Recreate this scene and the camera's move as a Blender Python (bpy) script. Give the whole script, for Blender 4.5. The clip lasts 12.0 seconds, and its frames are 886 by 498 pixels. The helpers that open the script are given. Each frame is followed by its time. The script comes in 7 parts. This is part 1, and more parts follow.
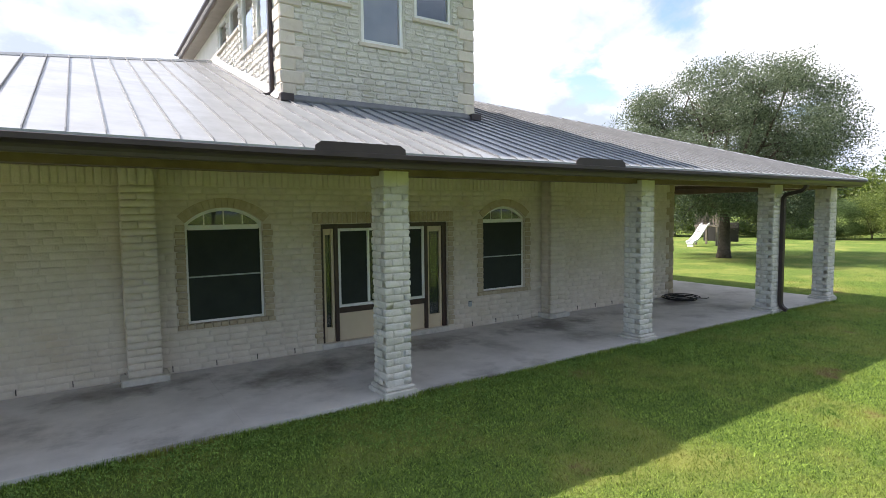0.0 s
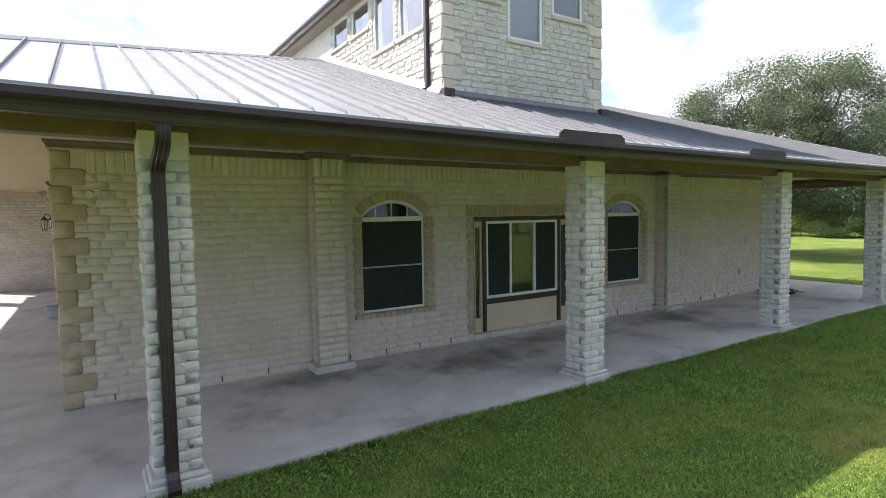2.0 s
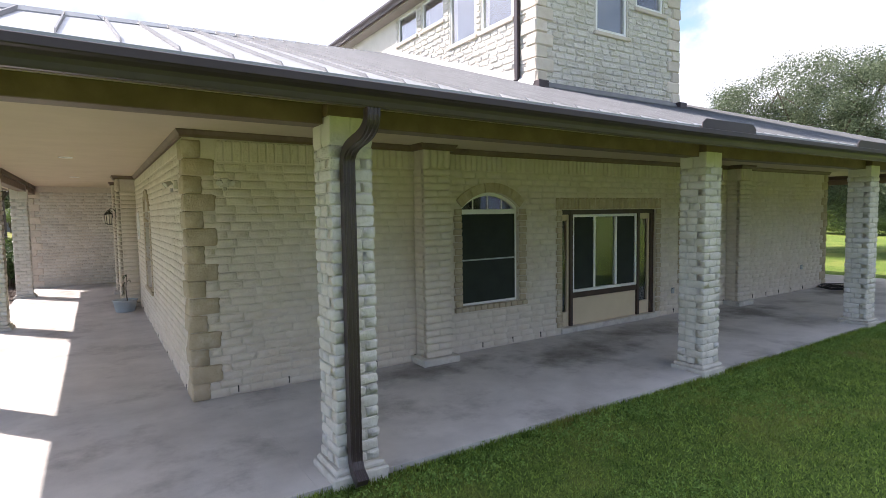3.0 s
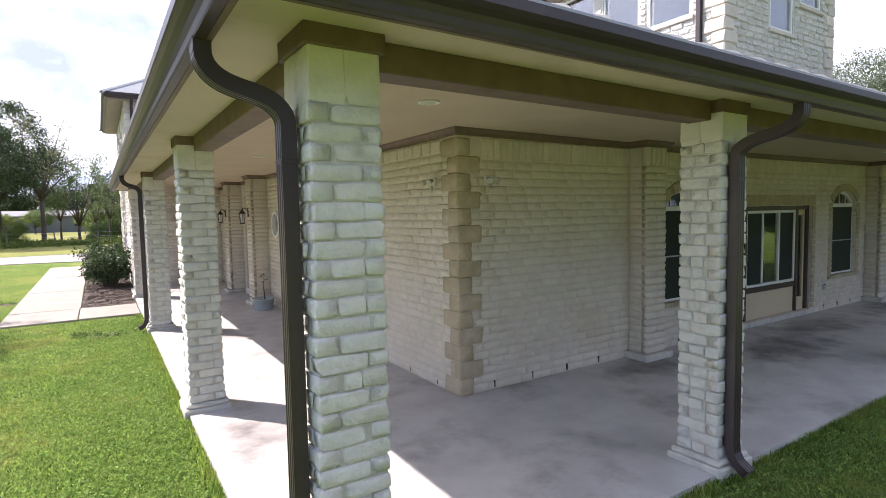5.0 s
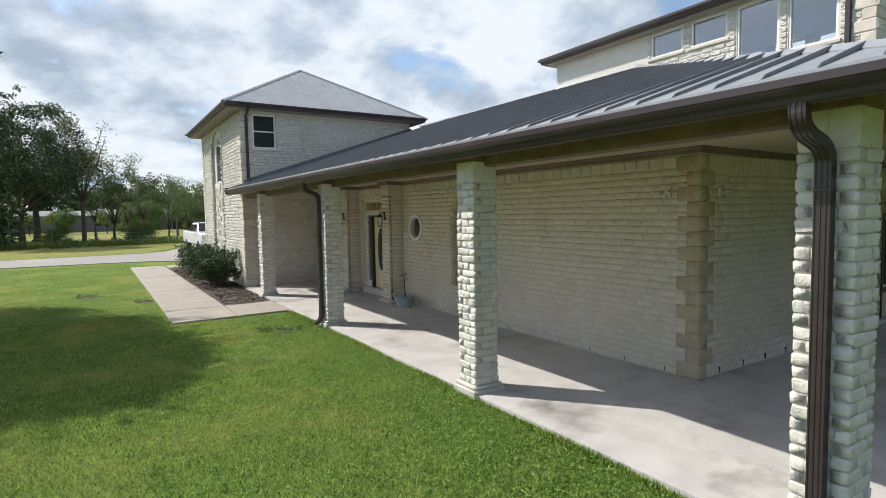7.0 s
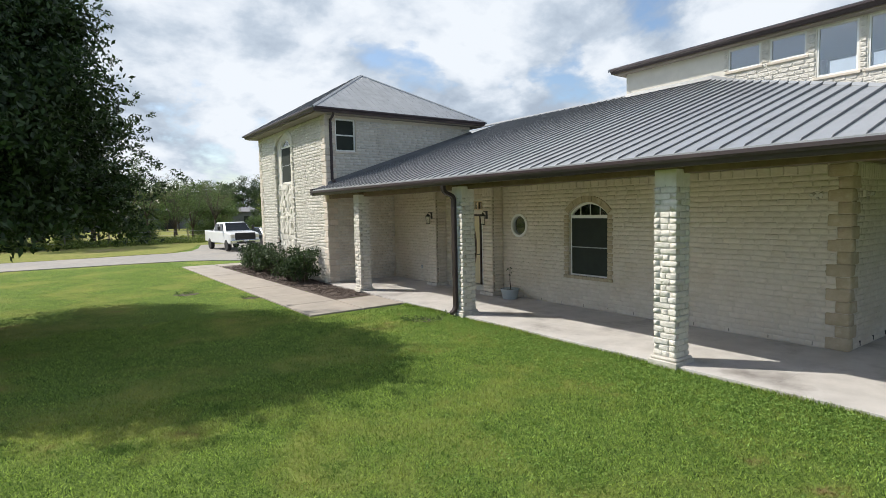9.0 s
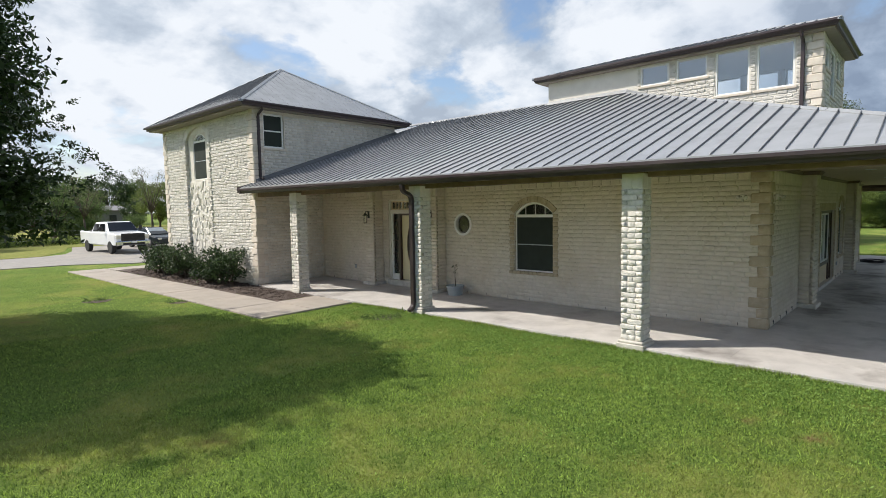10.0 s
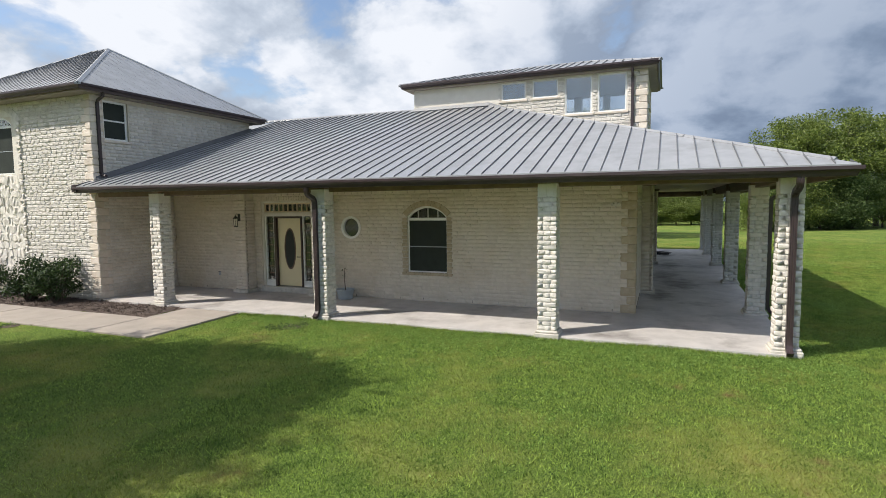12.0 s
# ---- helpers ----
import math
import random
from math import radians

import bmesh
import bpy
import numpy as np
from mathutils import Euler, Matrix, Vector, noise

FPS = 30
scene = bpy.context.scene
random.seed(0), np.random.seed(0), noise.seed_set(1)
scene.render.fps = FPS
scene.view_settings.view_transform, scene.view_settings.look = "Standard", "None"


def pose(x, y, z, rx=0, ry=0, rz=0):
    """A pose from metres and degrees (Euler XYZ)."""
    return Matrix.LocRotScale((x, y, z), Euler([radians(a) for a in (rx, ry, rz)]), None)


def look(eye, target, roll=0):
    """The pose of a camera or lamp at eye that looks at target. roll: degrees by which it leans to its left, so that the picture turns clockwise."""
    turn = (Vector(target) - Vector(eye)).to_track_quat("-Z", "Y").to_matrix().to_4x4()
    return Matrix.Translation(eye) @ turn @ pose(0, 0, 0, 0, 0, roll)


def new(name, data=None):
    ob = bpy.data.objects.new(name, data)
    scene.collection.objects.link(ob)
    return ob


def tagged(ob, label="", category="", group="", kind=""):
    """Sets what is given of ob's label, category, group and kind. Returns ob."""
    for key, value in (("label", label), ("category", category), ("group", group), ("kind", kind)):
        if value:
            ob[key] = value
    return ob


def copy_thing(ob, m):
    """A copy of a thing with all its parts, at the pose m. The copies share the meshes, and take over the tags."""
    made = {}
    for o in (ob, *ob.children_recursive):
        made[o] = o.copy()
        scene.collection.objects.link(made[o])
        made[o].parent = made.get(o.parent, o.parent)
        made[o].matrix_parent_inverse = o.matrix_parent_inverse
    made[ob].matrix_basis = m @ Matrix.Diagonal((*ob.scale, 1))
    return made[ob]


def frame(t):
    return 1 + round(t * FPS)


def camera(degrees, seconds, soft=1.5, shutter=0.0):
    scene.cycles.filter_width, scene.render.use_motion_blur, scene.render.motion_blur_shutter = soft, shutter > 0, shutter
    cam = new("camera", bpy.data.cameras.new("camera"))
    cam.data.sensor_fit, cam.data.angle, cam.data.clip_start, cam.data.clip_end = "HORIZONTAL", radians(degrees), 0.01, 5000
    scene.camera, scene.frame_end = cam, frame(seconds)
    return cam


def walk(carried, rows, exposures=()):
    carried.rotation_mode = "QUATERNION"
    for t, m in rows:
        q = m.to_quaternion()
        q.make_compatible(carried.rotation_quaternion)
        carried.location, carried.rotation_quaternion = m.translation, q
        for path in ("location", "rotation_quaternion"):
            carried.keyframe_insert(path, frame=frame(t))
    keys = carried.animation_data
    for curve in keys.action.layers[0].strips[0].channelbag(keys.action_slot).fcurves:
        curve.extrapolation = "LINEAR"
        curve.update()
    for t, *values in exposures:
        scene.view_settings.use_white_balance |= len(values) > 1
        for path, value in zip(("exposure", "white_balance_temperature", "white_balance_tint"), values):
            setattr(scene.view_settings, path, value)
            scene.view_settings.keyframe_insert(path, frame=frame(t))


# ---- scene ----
cam = camera(78.6, 12.0, 0.8)
PATH = [
    (0, (0.214, 0.118, 2.393), (1.309, 1.786, 2.254), -0.6),
    (0.5, (-0.267, 0.326, 2.361), (0.826, 1.996, 2.23), -0.6),
    (1, (-0.834, 0.618, 2.343), (0.257, 2.289, 2.214), -0.7),
    (1.5, (-1.447, 0.976, 2.299), (-0.358, 2.648, 2.169), -0.7),
    (2, (-2.066, 1.365, 2.24), (-0.978, 3.038, 2.113), -0.9),
    (2.5, (-2.668, 1.78, 2.176), (-1.583, 3.455, 2.048), -0.8),
    (2.7, (-2.913, 1.948, 2.174), (-1.83, 3.625, 2.042), -0.8),
    (4.5, (-5.29, 3.536, 2.198), (-4.22, 5.22, 2.062), -0.9),
    (5, (-5.934, 3.818, 2.191), (-4.865, 5.503, 2.056), -1.1),
    (5.5, (-6.667, 4.048, 2.195), (-5.596, 5.732, 2.061), -1.1),
    (6, (-7.461, 4.245, 2.242), (-6.391, 5.929, 2.104), -1.2),
    (6.5, (-8.312, 4.517, 2.288), (-7.238, 6.199, 2.152), -1.1),
    (7, (-9.187, 4.799, 2.342), (-8.113, 6.481, 2.208), -1.0),
    (7.5, (-10.103, 5.054, 2.399), (-9.03, 6.736, 2.261), -1.0),
    (7.7, (-10.459, 5.15, 2.412), (-9.388, 6.833, 2.274), -1.2),
    (9.3, (-13.173, 5.994, 2.439), (-11.955, 7.574, 2.293), -1.3),
    (9.5, (-13.471, 6.179, 2.437), (-12.186, 7.705, 2.29), -1.1),
    (10, (-14.18, 6.67, 2.453), (-12.71, 8.018, 2.302), -1.0),
    (10.5, (-14.802, 7.243, 2.513), (-13.187, 8.413, 2.357), -0.9),
    (11, (-15.274, 7.795, 2.54), (-13.539, 8.778, 2.381), -0.8),
    (11.5, (-15.572, 8.225, 2.55), (-13.752, 9.04, 2.39), -0.7),
    (12, (-15.639, 8.432, 2.606), (-13.795, 9.188, 2.441), -0.7),
]
EXPOSURES = [(0, 0.96, 6500, 14), (2.5, 1.10, 6400, 17), (4.5, 1.11, 6250, 22), (5.5, 0.83, 6260, 18), (6.5, 0.32, 6240, 10), (7.5, 0.14, 6250, 8), (9.5, 0.17, 6380, 9), (12, 0.17, 6430, 11)]
walk(cam, [(t, look(eye, target, roll)) for t, eye, target, roll in PATH], EXPOSURES)

# ---- light ----
# the sun stands behind and to the side of the house; its light runs along SUN
SUN = Vector((0.605, -0.73, -1.0)).normalized()
sun = new("sun", bpy.data.lights.new("sun", "SUN"))
sun.data.energy, sun.data.angle, sun.data.color = 5.0, radians(0.6), (1.0, 0.93, 0.815)
sun.rotation_mode = "QUATERNION"
sun.rotation_quaternion = SUN.to_track_quat("-Z", "Y")
sun.location = (-20, 30, 40)

world = bpy.data.worlds.new("sky")
scene.world = world
world.use_nodes = True
wt = world.node_tree
wt.nodes.clear()


def wn(kind, **kw):
    n = wt.nodes.new(kind)
    for k, v in kw.items():
        n.inputs[k].default_value = v
    return n


sky = wt.nodes.new("ShaderNodeTexSky")
sky.sky_type, sky.sun_disc = "NISHITA", False
sky.sun_elevation = math.asin(-SUN.z)
sky.sun_rotation = math.atan2(-SUN.x, -SUN.y)
sky.air_density, sky.dust_density = 1.0, 1.5
coord = wt.nodes.new("ShaderNodeTexCoord")
# clouds lie on a flat layer: the direction is spread out by its height
sep = wt.nodes.new("ShaderNodeSeparateXYZ")
wt.links.new(coord.outputs["Generated"], sep.inputs[0])
lift = wt.nodes.new("ShaderNodeMath")
lift.operation, lift.inputs[1].default_value = "ADD", 0.42
wt.links.new(sep.outputs["Z"], lift.inputs[0])
flat = []
for axis in ("X", "Y"):
    d = wt.nodes.new("ShaderNodeMath")
    d.operation = "DIVIDE"
    wt.links.new(sep.outputs[axis], d.inputs[0])
    wt.links.new(lift.outputs[0], d.inputs[1])
    flat.append(d)
plane = wt.nodes.new("ShaderNodeCombineXYZ")
wt.links.new(flat[0].outputs[0], plane.inputs[0])
wt.links.new(flat[1].outputs[0], plane.inputs[1])
plane.inputs[2].default_value = 1.7


def cloud_noise(scale, detail, rough, distort):
    n = wn("ShaderNodeTexNoise", Scale=scale, Detail=detail, Roughness=rough, Distortion=distort)
    wt.links.new(plane.outputs[0], n.inputs["Vector"])
    return n


def ramp(tree, stops):
    r = tree.nodes.new("ShaderNodeValToRGB")
    r.color_ramp.elements[0].position, r.color_ramp.elements[0].color = stops[0][0], (*stops[0][1], 1)
    r.color_ramp.elements[1].position, r.color_ramp.elements[1].color = stops[-1][0], (*stops[-1][1], 1)
    for p, c in stops[1:-1]:
        e = r.color_ramp.elements.new(p)
        e.color = (*c, 1)
    return r


cover = ramp(wt, [(0.37, (0, 0, 0)), (0.46, (1, 1, 1))])
puffs = cloud_noise(2.6, 12, 0.56, 0.12)
# the side of each puff towards the sun is brighter: compare with a place nearer to the sun
nearer = wt.nodes.new("ShaderNodeVectorMath")
nearer.operation, nearer.inputs[1].default_value = "ADD", (-0.07, 0.08, 0.03)
wt.links.new(plane.outputs[0], nearer.inputs[0])
ahead = wn("ShaderNodeTexNoise", Scale=2.6, Detail=12, Roughness=0.56, Distortion=0.12)
wt.links.new(nearer.outputs[0], ahead.inputs["Vector"])
relief = wt.nodes.new("ShaderNodeMath")
relief.operation = "SUBTRACT"
wt.links.new(puffs.outputs["Fac"], relief.inputs[0])
wt.links.new(ahead.outputs["Fac"], relief.inputs[1])
lit = wt.nodes.new("ShaderNodeMath")
lit.operation, lit.inputs[1].default_value = "MULTIPLY_ADD", 1.7
wt.links.new(relief.outputs[0], lit.inputs[0])
wt.links.new(cloud_noise(1.3, 5, 0.55, 0.4).outputs["Fac"], lit.inputs[2])
body = ramp(wt, [(0.22, (0.56, 0.645, 0.77)), (0.37, (0.74, 0.83, 0.95)), (0.50, (1.0, 1.06, 1.15)), (0.62, (1.15, 1.19, 1.25))])
wt.links.new(lit.outputs[0], body.inputs[0])
sky_light = wn("ShaderNodeBackground", Strength=0.15)
wt.links.new(sky.outputs[0], sky_light.inputs[0])
# a dark bank of rain cloud stands in the south-east; its unseen south deepens shade
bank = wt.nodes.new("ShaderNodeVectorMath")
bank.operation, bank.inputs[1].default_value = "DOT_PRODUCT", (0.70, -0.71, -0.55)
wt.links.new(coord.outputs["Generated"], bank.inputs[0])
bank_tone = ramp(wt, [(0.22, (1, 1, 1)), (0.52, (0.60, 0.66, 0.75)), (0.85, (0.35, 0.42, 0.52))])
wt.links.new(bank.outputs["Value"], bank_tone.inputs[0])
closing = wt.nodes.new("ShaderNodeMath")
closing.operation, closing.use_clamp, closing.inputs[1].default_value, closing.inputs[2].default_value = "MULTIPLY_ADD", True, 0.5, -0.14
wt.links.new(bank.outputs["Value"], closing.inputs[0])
# and clear sky is added in the unseen west, dimming the fill light there
clear = wt.nodes.new("ShaderNodeVectorMath")
clear.operation, clear.inputs[1].default_value = "DOT_PRODUCT", (-0.95, -0.05, 0.3)
wt.links.new(coord.outputs["Generated"], clear.inputs[0])
opening = wt.nodes.new("ShaderNodeMath")
opening.operation, opening.use_clamp, opening.inputs[1].default_value, opening.inputs[2].default_value = "MULTIPLY_ADD", True, 0.6, -0.12
wt.links.new(clear.outputs["Value"], opening.inputs[0])
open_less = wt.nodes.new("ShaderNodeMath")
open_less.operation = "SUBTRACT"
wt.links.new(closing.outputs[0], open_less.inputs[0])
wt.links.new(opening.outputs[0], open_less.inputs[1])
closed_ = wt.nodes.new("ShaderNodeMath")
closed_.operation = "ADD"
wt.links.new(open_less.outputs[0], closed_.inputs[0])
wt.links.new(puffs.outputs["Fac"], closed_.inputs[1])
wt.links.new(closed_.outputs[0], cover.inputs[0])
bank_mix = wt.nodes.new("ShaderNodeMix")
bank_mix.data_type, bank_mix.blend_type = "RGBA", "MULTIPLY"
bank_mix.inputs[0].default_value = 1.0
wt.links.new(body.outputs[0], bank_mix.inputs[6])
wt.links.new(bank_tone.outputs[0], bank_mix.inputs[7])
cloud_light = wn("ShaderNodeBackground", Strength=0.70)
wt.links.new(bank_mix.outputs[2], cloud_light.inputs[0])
blend = wt.nodes.new("ShaderNodeMixShader")
wt.links.new(cover.outputs[0], blend.inputs[0])
wt.links.new(sky_light.outputs[0], blend.inputs[1])
wt.links.new(cloud_light.outputs[0], blend.inputs[2])
wout = wt.nodes.new("ShaderNodeOutputWorld")
wt.links.new(blend.outputs[0], wout.inputs[0])

# ---- materials ----


def surf(name, c1, c2, scale=6.0, rough=0.8, bump=0.2, bump_scale=40.0, metal=0.0, stain=None, stain_scale=0.6, stain_at=(0.5, 0.72), vary=0.0, rough2=None, spec=0.5, detail=6, spots=None, spot_scale=0.9, spot_at=(0.62, 0.76)):
    """A painted, stone or metal surface: grain, stains and relief in metres."""
    m = bpy.data.materials.new(name)
    m.use_nodes = True
    t = m.node_tree
    p = t.nodes["Principled BSDF"]
    geo = t.nodes.new("ShaderNodeNewGeometry")

    def noise_tex(s, d=detail, r=0.6):
        n = t.nodes.new("ShaderNodeTexNoise")
        n.inputs["Scale"].default_value, n.inputs["Detail"].default_value, n.inputs["Roughness"].default_value = s, d, r
        t.links.new(geo.outputs["Position"], n.inputs["Vector"])
        return n

    def mix(a, b, fac, kind="MIX"):
        x = t.nodes.new("ShaderNodeMix")
        x.data_type, x.blend_type = "RGBA", kind
        for sock, v in ((x.inputs[6], a), (x.inputs[7], b)):
            if isinstance(v, tuple):
                sock.default_value = (*v, 1)
            else:
                t.links.new(v, sock)
        if isinstance(fac, float):
            x.inputs[0].default_value = fac
        else:
            t.links.new(fac, x.inputs[0])
        return x.outputs[2]

    grain = ramp(t, [(0.32, (0, 0, 0)), (0.68, (1, 1, 1))])
    t.links.new(noise_tex(scale).outputs["Fac"], grain.inputs[0])
    col = mix(c1, c2, grain.outputs[0])
    if stain:
        sp = ramp(t, [(stain_at[0], (0, 0, 0)), (stain_at[1], (1, 1, 1))])
        t.links.new(noise_tex(stain_scale, 8, 0.65).outputs["Fac"], sp.inputs[0])
        col = mix(col, stain, sp.outputs[0])
    if spots:
        sp = ramp(t, [(spot_at[0], (0, 0, 0)), (spot_at[1], (1, 1, 1))])
        t.links.new(noise_tex(spot_scale, 6, 0.7).outputs["Fac"], sp.inputs[0])
        col = mix(col, spots, sp.outputs[0])
    if vary:
        info = t.nodes.new("ShaderNodeObjectInfo")
        add = t.nodes.new("ShaderNodeMath")
        add.operation = "ADD"
        t.links.new(info.outputs["Random"], add.inputs[0])
        t.links.new(geo.outputs["Random Per Island"], add.inputs[1])
        fr = t.nodes.new("ShaderNodeMath")
        fr.operation = "FRACT"
        t.links.new(add.outputs[0], fr.inputs[0])
        tone = ramp(t, [(0.0, (1 - vary,) * 3), (1.0, (1, 1, 1))])
        t.links.new(fr.outputs[0], tone.inputs[0])
        col = mix(col, tone.outputs[0], 1.0, "MULTIPLY")
    t.links.new(col, p.inputs["Base Color"])
    p.inputs["Metallic"].default_value = metal
    p.inputs["Specular IOR Level"].default_value = spec
    if rough2 is None:
        p.inputs["Roughness"].default_value = rough
    else:
        rr = ramp(t, [(0.3, (rough,) * 3), (0.7, (rough2,) * 3)])
        t.links.new(noise_tex(stain_scale * 2).outputs["Fac"], rr.inputs[0])
        t.links.new(rr.outputs[0], p.inputs["Roughness"])
    if bump:
        b = t.nodes.new("ShaderNodeBump")
        b.inputs["Strength"].default_value, b.inputs["Distance"].default_value = bump, 0.02
        t.links.new(noise_tex(bump_scale, 5).outputs["Fac"], b.inputs["Height"])
        t.links.new(b.outputs[0], p.inputs["Normal"])
    return m


def leaf_mat(name, c1, c2, glow=0.35, patch=None, spec=0.4):
    """Leaves: each its own shade, and some light through them; patch: drier stretches."""
    m = bpy.data.materials.new(name)
    m.use_nodes = True
    t = m.node_tree
    t.nodes.clear()
    geo = t.nodes.new("ShaderNodeNewGeometry")
    tone = ramp(t, [(0.0, c1), (0.75, c2), (1.0, tuple(min(1, 1.35 * c) for c in c2))])
    t.links.new(geo.outputs["Random Per Island"], tone.inputs[0])
    col = tone.outputs[0]
    for dry, scale, lo, hi in patch or ():
        n = t.nodes.new("ShaderNodeTexNoise")
        n.inputs["Scale"].default_value, n.inputs["Detail"].default_value, n.inputs["Roughness"].default_value = scale, 5, 0.65
        t.links.new(geo.outputs["Position"], n.inputs["Vector"])
        r = ramp(t, [(lo, (0, 0, 0)), (hi, (1, 1, 1))])
        t.links.new(n.outputs["Fac"], r.inputs[0])
        x = t.nodes.new("ShaderNodeMix")
        x.data_type = "RGBA"
        t.links.new(r.outputs[0], x.inputs[0])
        t.links.new(col, x.inputs[6])
        x.inputs[7].default_value = (*dry, 1)
        col = x.outputs[2]
    d = t.nodes.new("ShaderNodeBsdfPrincipled")
    d.inputs["Roughness"].default_value = 0.5
    d.inputs["Specular IOR Level"].default_value = spec
    t.links.new(col, d.inputs["Base Color"])
    tr = t.nodes.new("ShaderNodeBsdfTranslucent")
    t.links.new(col, tr.inputs["Color"])
    mx = t.nodes.new("ShaderNodeMixShader")
    mx.inputs[0].default_value = glow
    t.links.new(d.outputs[0], mx.inputs[1])
    t.links.new(tr.outputs[0], mx.inputs[2])
    o = t.nodes.new("ShaderNodeOutputMaterial")
    t.links.new(mx.outputs[0], o.inputs[0])
    return m


def glass_mat(name, tint=(0.9, 0.95, 0.95), ior=1.48):
    m = bpy.data.materials.new(name)
    m.use_nodes = True
    p = m.node_tree.nodes["Principled BSDF"]
    p.inputs["Base Color"].default_value = (*tint, 1)
    p.inputs["Roughness"].default_value = 0.02
    p.inputs["Transmission Weight"].default_value = 1.0
    p.inputs["IOR"].default_value = ior
    return m


# yellow bounce off the lawn is put into the porch brick's colour
BRICK = surf("bounce_tinted_brick", (0.70, 0.635, 0.545), (0.63, 0.565, 0.475), 9, 0.85, 0.7, 36, stain=(0.56, 0.475, 0.36), stain_scale=1.1, stain_at=(0.50, 0.80), vary=0.07)
SPLIT = surf("painted_split_stone", (0.72, 0.685, 0.63), (0.62, 0.585, 0.53), 12, 0.85, 0.9, 26, stain=(0.45, 0.41, 0.36), stain_scale=5.0, stain_at=(0.60, 0.78), vary=0.08)
WASHED = surf("white_painted_brick", (0.71, 0.68, 0.63), (0.60, 0.565, 0.51), 9, 0.85, 1.0, 34, stain=(0.50, 0.455, 0.39), stain_scale=1.6, stain_at=(0.52, 0.80), vary=0.12)
MORTAR = surf("painted_mortar", (0.64, 0.58, 0.495), (0.57, 0.51, 0.43), 12, 0.9, 0.4, 70)
PALE_JOINT = surf("whitewashed_mortar", (0.60, 0.57, 0.52), (0.52, 0.49, 0.44), 12, 0.9, 0.5, 60)
JOINT = surf("painted_column_mortar", (0.60, 0.57, 0.52), (0.52, 0.49, 0.44), 12, 0.9, 0.8, 60, stain=(0.34, 0.315, 0.275), stain_scale=4.0, stain_at=(0.58, 0.76))
TAN = surf("tan_stone", (0.50, 0.415, 0.295), (0.42, 0.345, 0.235), 8, 0.85, 0.6, 40, stain=(0.58, 0.51, 0.40), stain_scale=4.5, stain_at=(0.52, 0.72), vary=0.10)
PEACH = surf("pale_quoin_stone", (0.73, 0.655, 0.57), (0.63, 0.55, 0.465), 8, 0.85, 0.5, 40, stain=(0.68, 0.63, 0.54), stain_scale=2.5, vary=0.2)
ROCK = surf("rubble_stone", (0.78, 0.745, 0.68), (0.66, 0.62, 0.55), 7, 0.9, 0.6, 30, vary=0.15)
STUCCO = surf("cream_stucco", (0.68, 0.645, 0.58), (0.62, 0.585, 0.525), 3, 0.9, 0.25, 120)
# ceiling and outer soffit: ground bounce fading inwards is painted as two tones
PLASTER = surf("shaded_cream_ceiling", (0.54, 0.445, 0.32), (0.49, 0.40, 0.285), 2, 0.8, 0.05, 60, stain=(0.50, 0.42, 0.29), stain_scale=0.7, stain_at=(0.55, 0.85))
SOFFIT_LIT = surf("bounce_lit_soffit", (0.60, 0.52, 0.385), (0.54, 0.465, 0.34), 2, 0.8, 0.05, 60, stain=(0.38, 0.35, 0.23), stain_scale=1.3, stain_at=(0.58, 0.76))
EAVES = surf("grey_brown_soffit", (0.30, 0.265, 0.22), (0.25, 0.22, 0.185), 3, 0.85, 0.1, 40)
BROWN = surf("brown_painted_wood", (0.17, 0.115, 0.078), (0.12, 0.078, 0.052), 5, 0.55, 0.12, 30, stain=(0.21, 0.15, 0.105), stain_scale=1.5)
DARKBOARD = surf("dark_brown_board", (0.10, 0.066, 0.047), (0.07, 0.046, 0.033), 5, 0.5, 0.12, 30, stain=(0.13, 0.09, 0.065), stain_scale=1.5)
GUTTER = surf("dark_brown_metal", (0.046, 0.031, 0.033), (0.036, 0.024, 0.026), 4, 0.36, 0.04, 20, stain=(0.060, 0.043, 0.044), stain_scale=1.2, spec=0.5)
METAL = surf("galvalume_roof", (0.37, 0.38, 0.395), (0.325, 0.335, 0.35), 2.2, 0.30, 0.03, 9, metal=0.3, stain=(0.28, 0.285, 0.295), stain_scale=1.1, rough2=0.42, vary=0.06)
# roof metal darkened for the seams: the shade on their sides is in the colour
SEAM_SHADE = surf("shaded_roof_seam", (0.18, 0.185, 0.195), (0.135, 0.14, 0.148), 3, 0.5, 0.05, 20, metal=0.3)
WHITE = surf("white_vinyl", (0.80, 0.80, 0.78), (0.74, 0.74, 0.72), 5, 0.45, 0.03, 50)
DARKWOOD = surf("dark_stained_wood", (0.050, 0.027, 0.020), (0.034, 0.018, 0.014), 6, 0.4, 0.12, 30, stain=(0.07, 0.04, 0.03), stain_scale=2)
CAPITAL = surf("painted_capital_block", (0.71, 0.675, 0.62), (0.64, 0.605, 0.55), 7, 0.85, 0.35, 30, stain=(0.52, 0.49, 0.42), stain_scale=3.0, stain_at=(0.56, 0.8), vary=0.05)
BEIGE = surf("beige_panel", (0.62, 0.52, 0.36), (0.58, 0.48, 0.33), 3, 0.6, 0.06, 40)
CREAM = surf("cream_door_paint", (0.70, 0.62, 0.40), (0.66, 0.58, 0.37), 3, 0.4, 0.05, 40)
SUNMESH = surf("woven_sun_screen", (0.030, 0.038, 0.032), (0.022, 0.028, 0.024), 3, 0.7, 0.1, 400, spec=0.25)
SCREEN = surf("dark_screen", (0.020, 0.026, 0.022), (0.014, 0.018, 0.016), 4, 0.6, 0.05, 300)
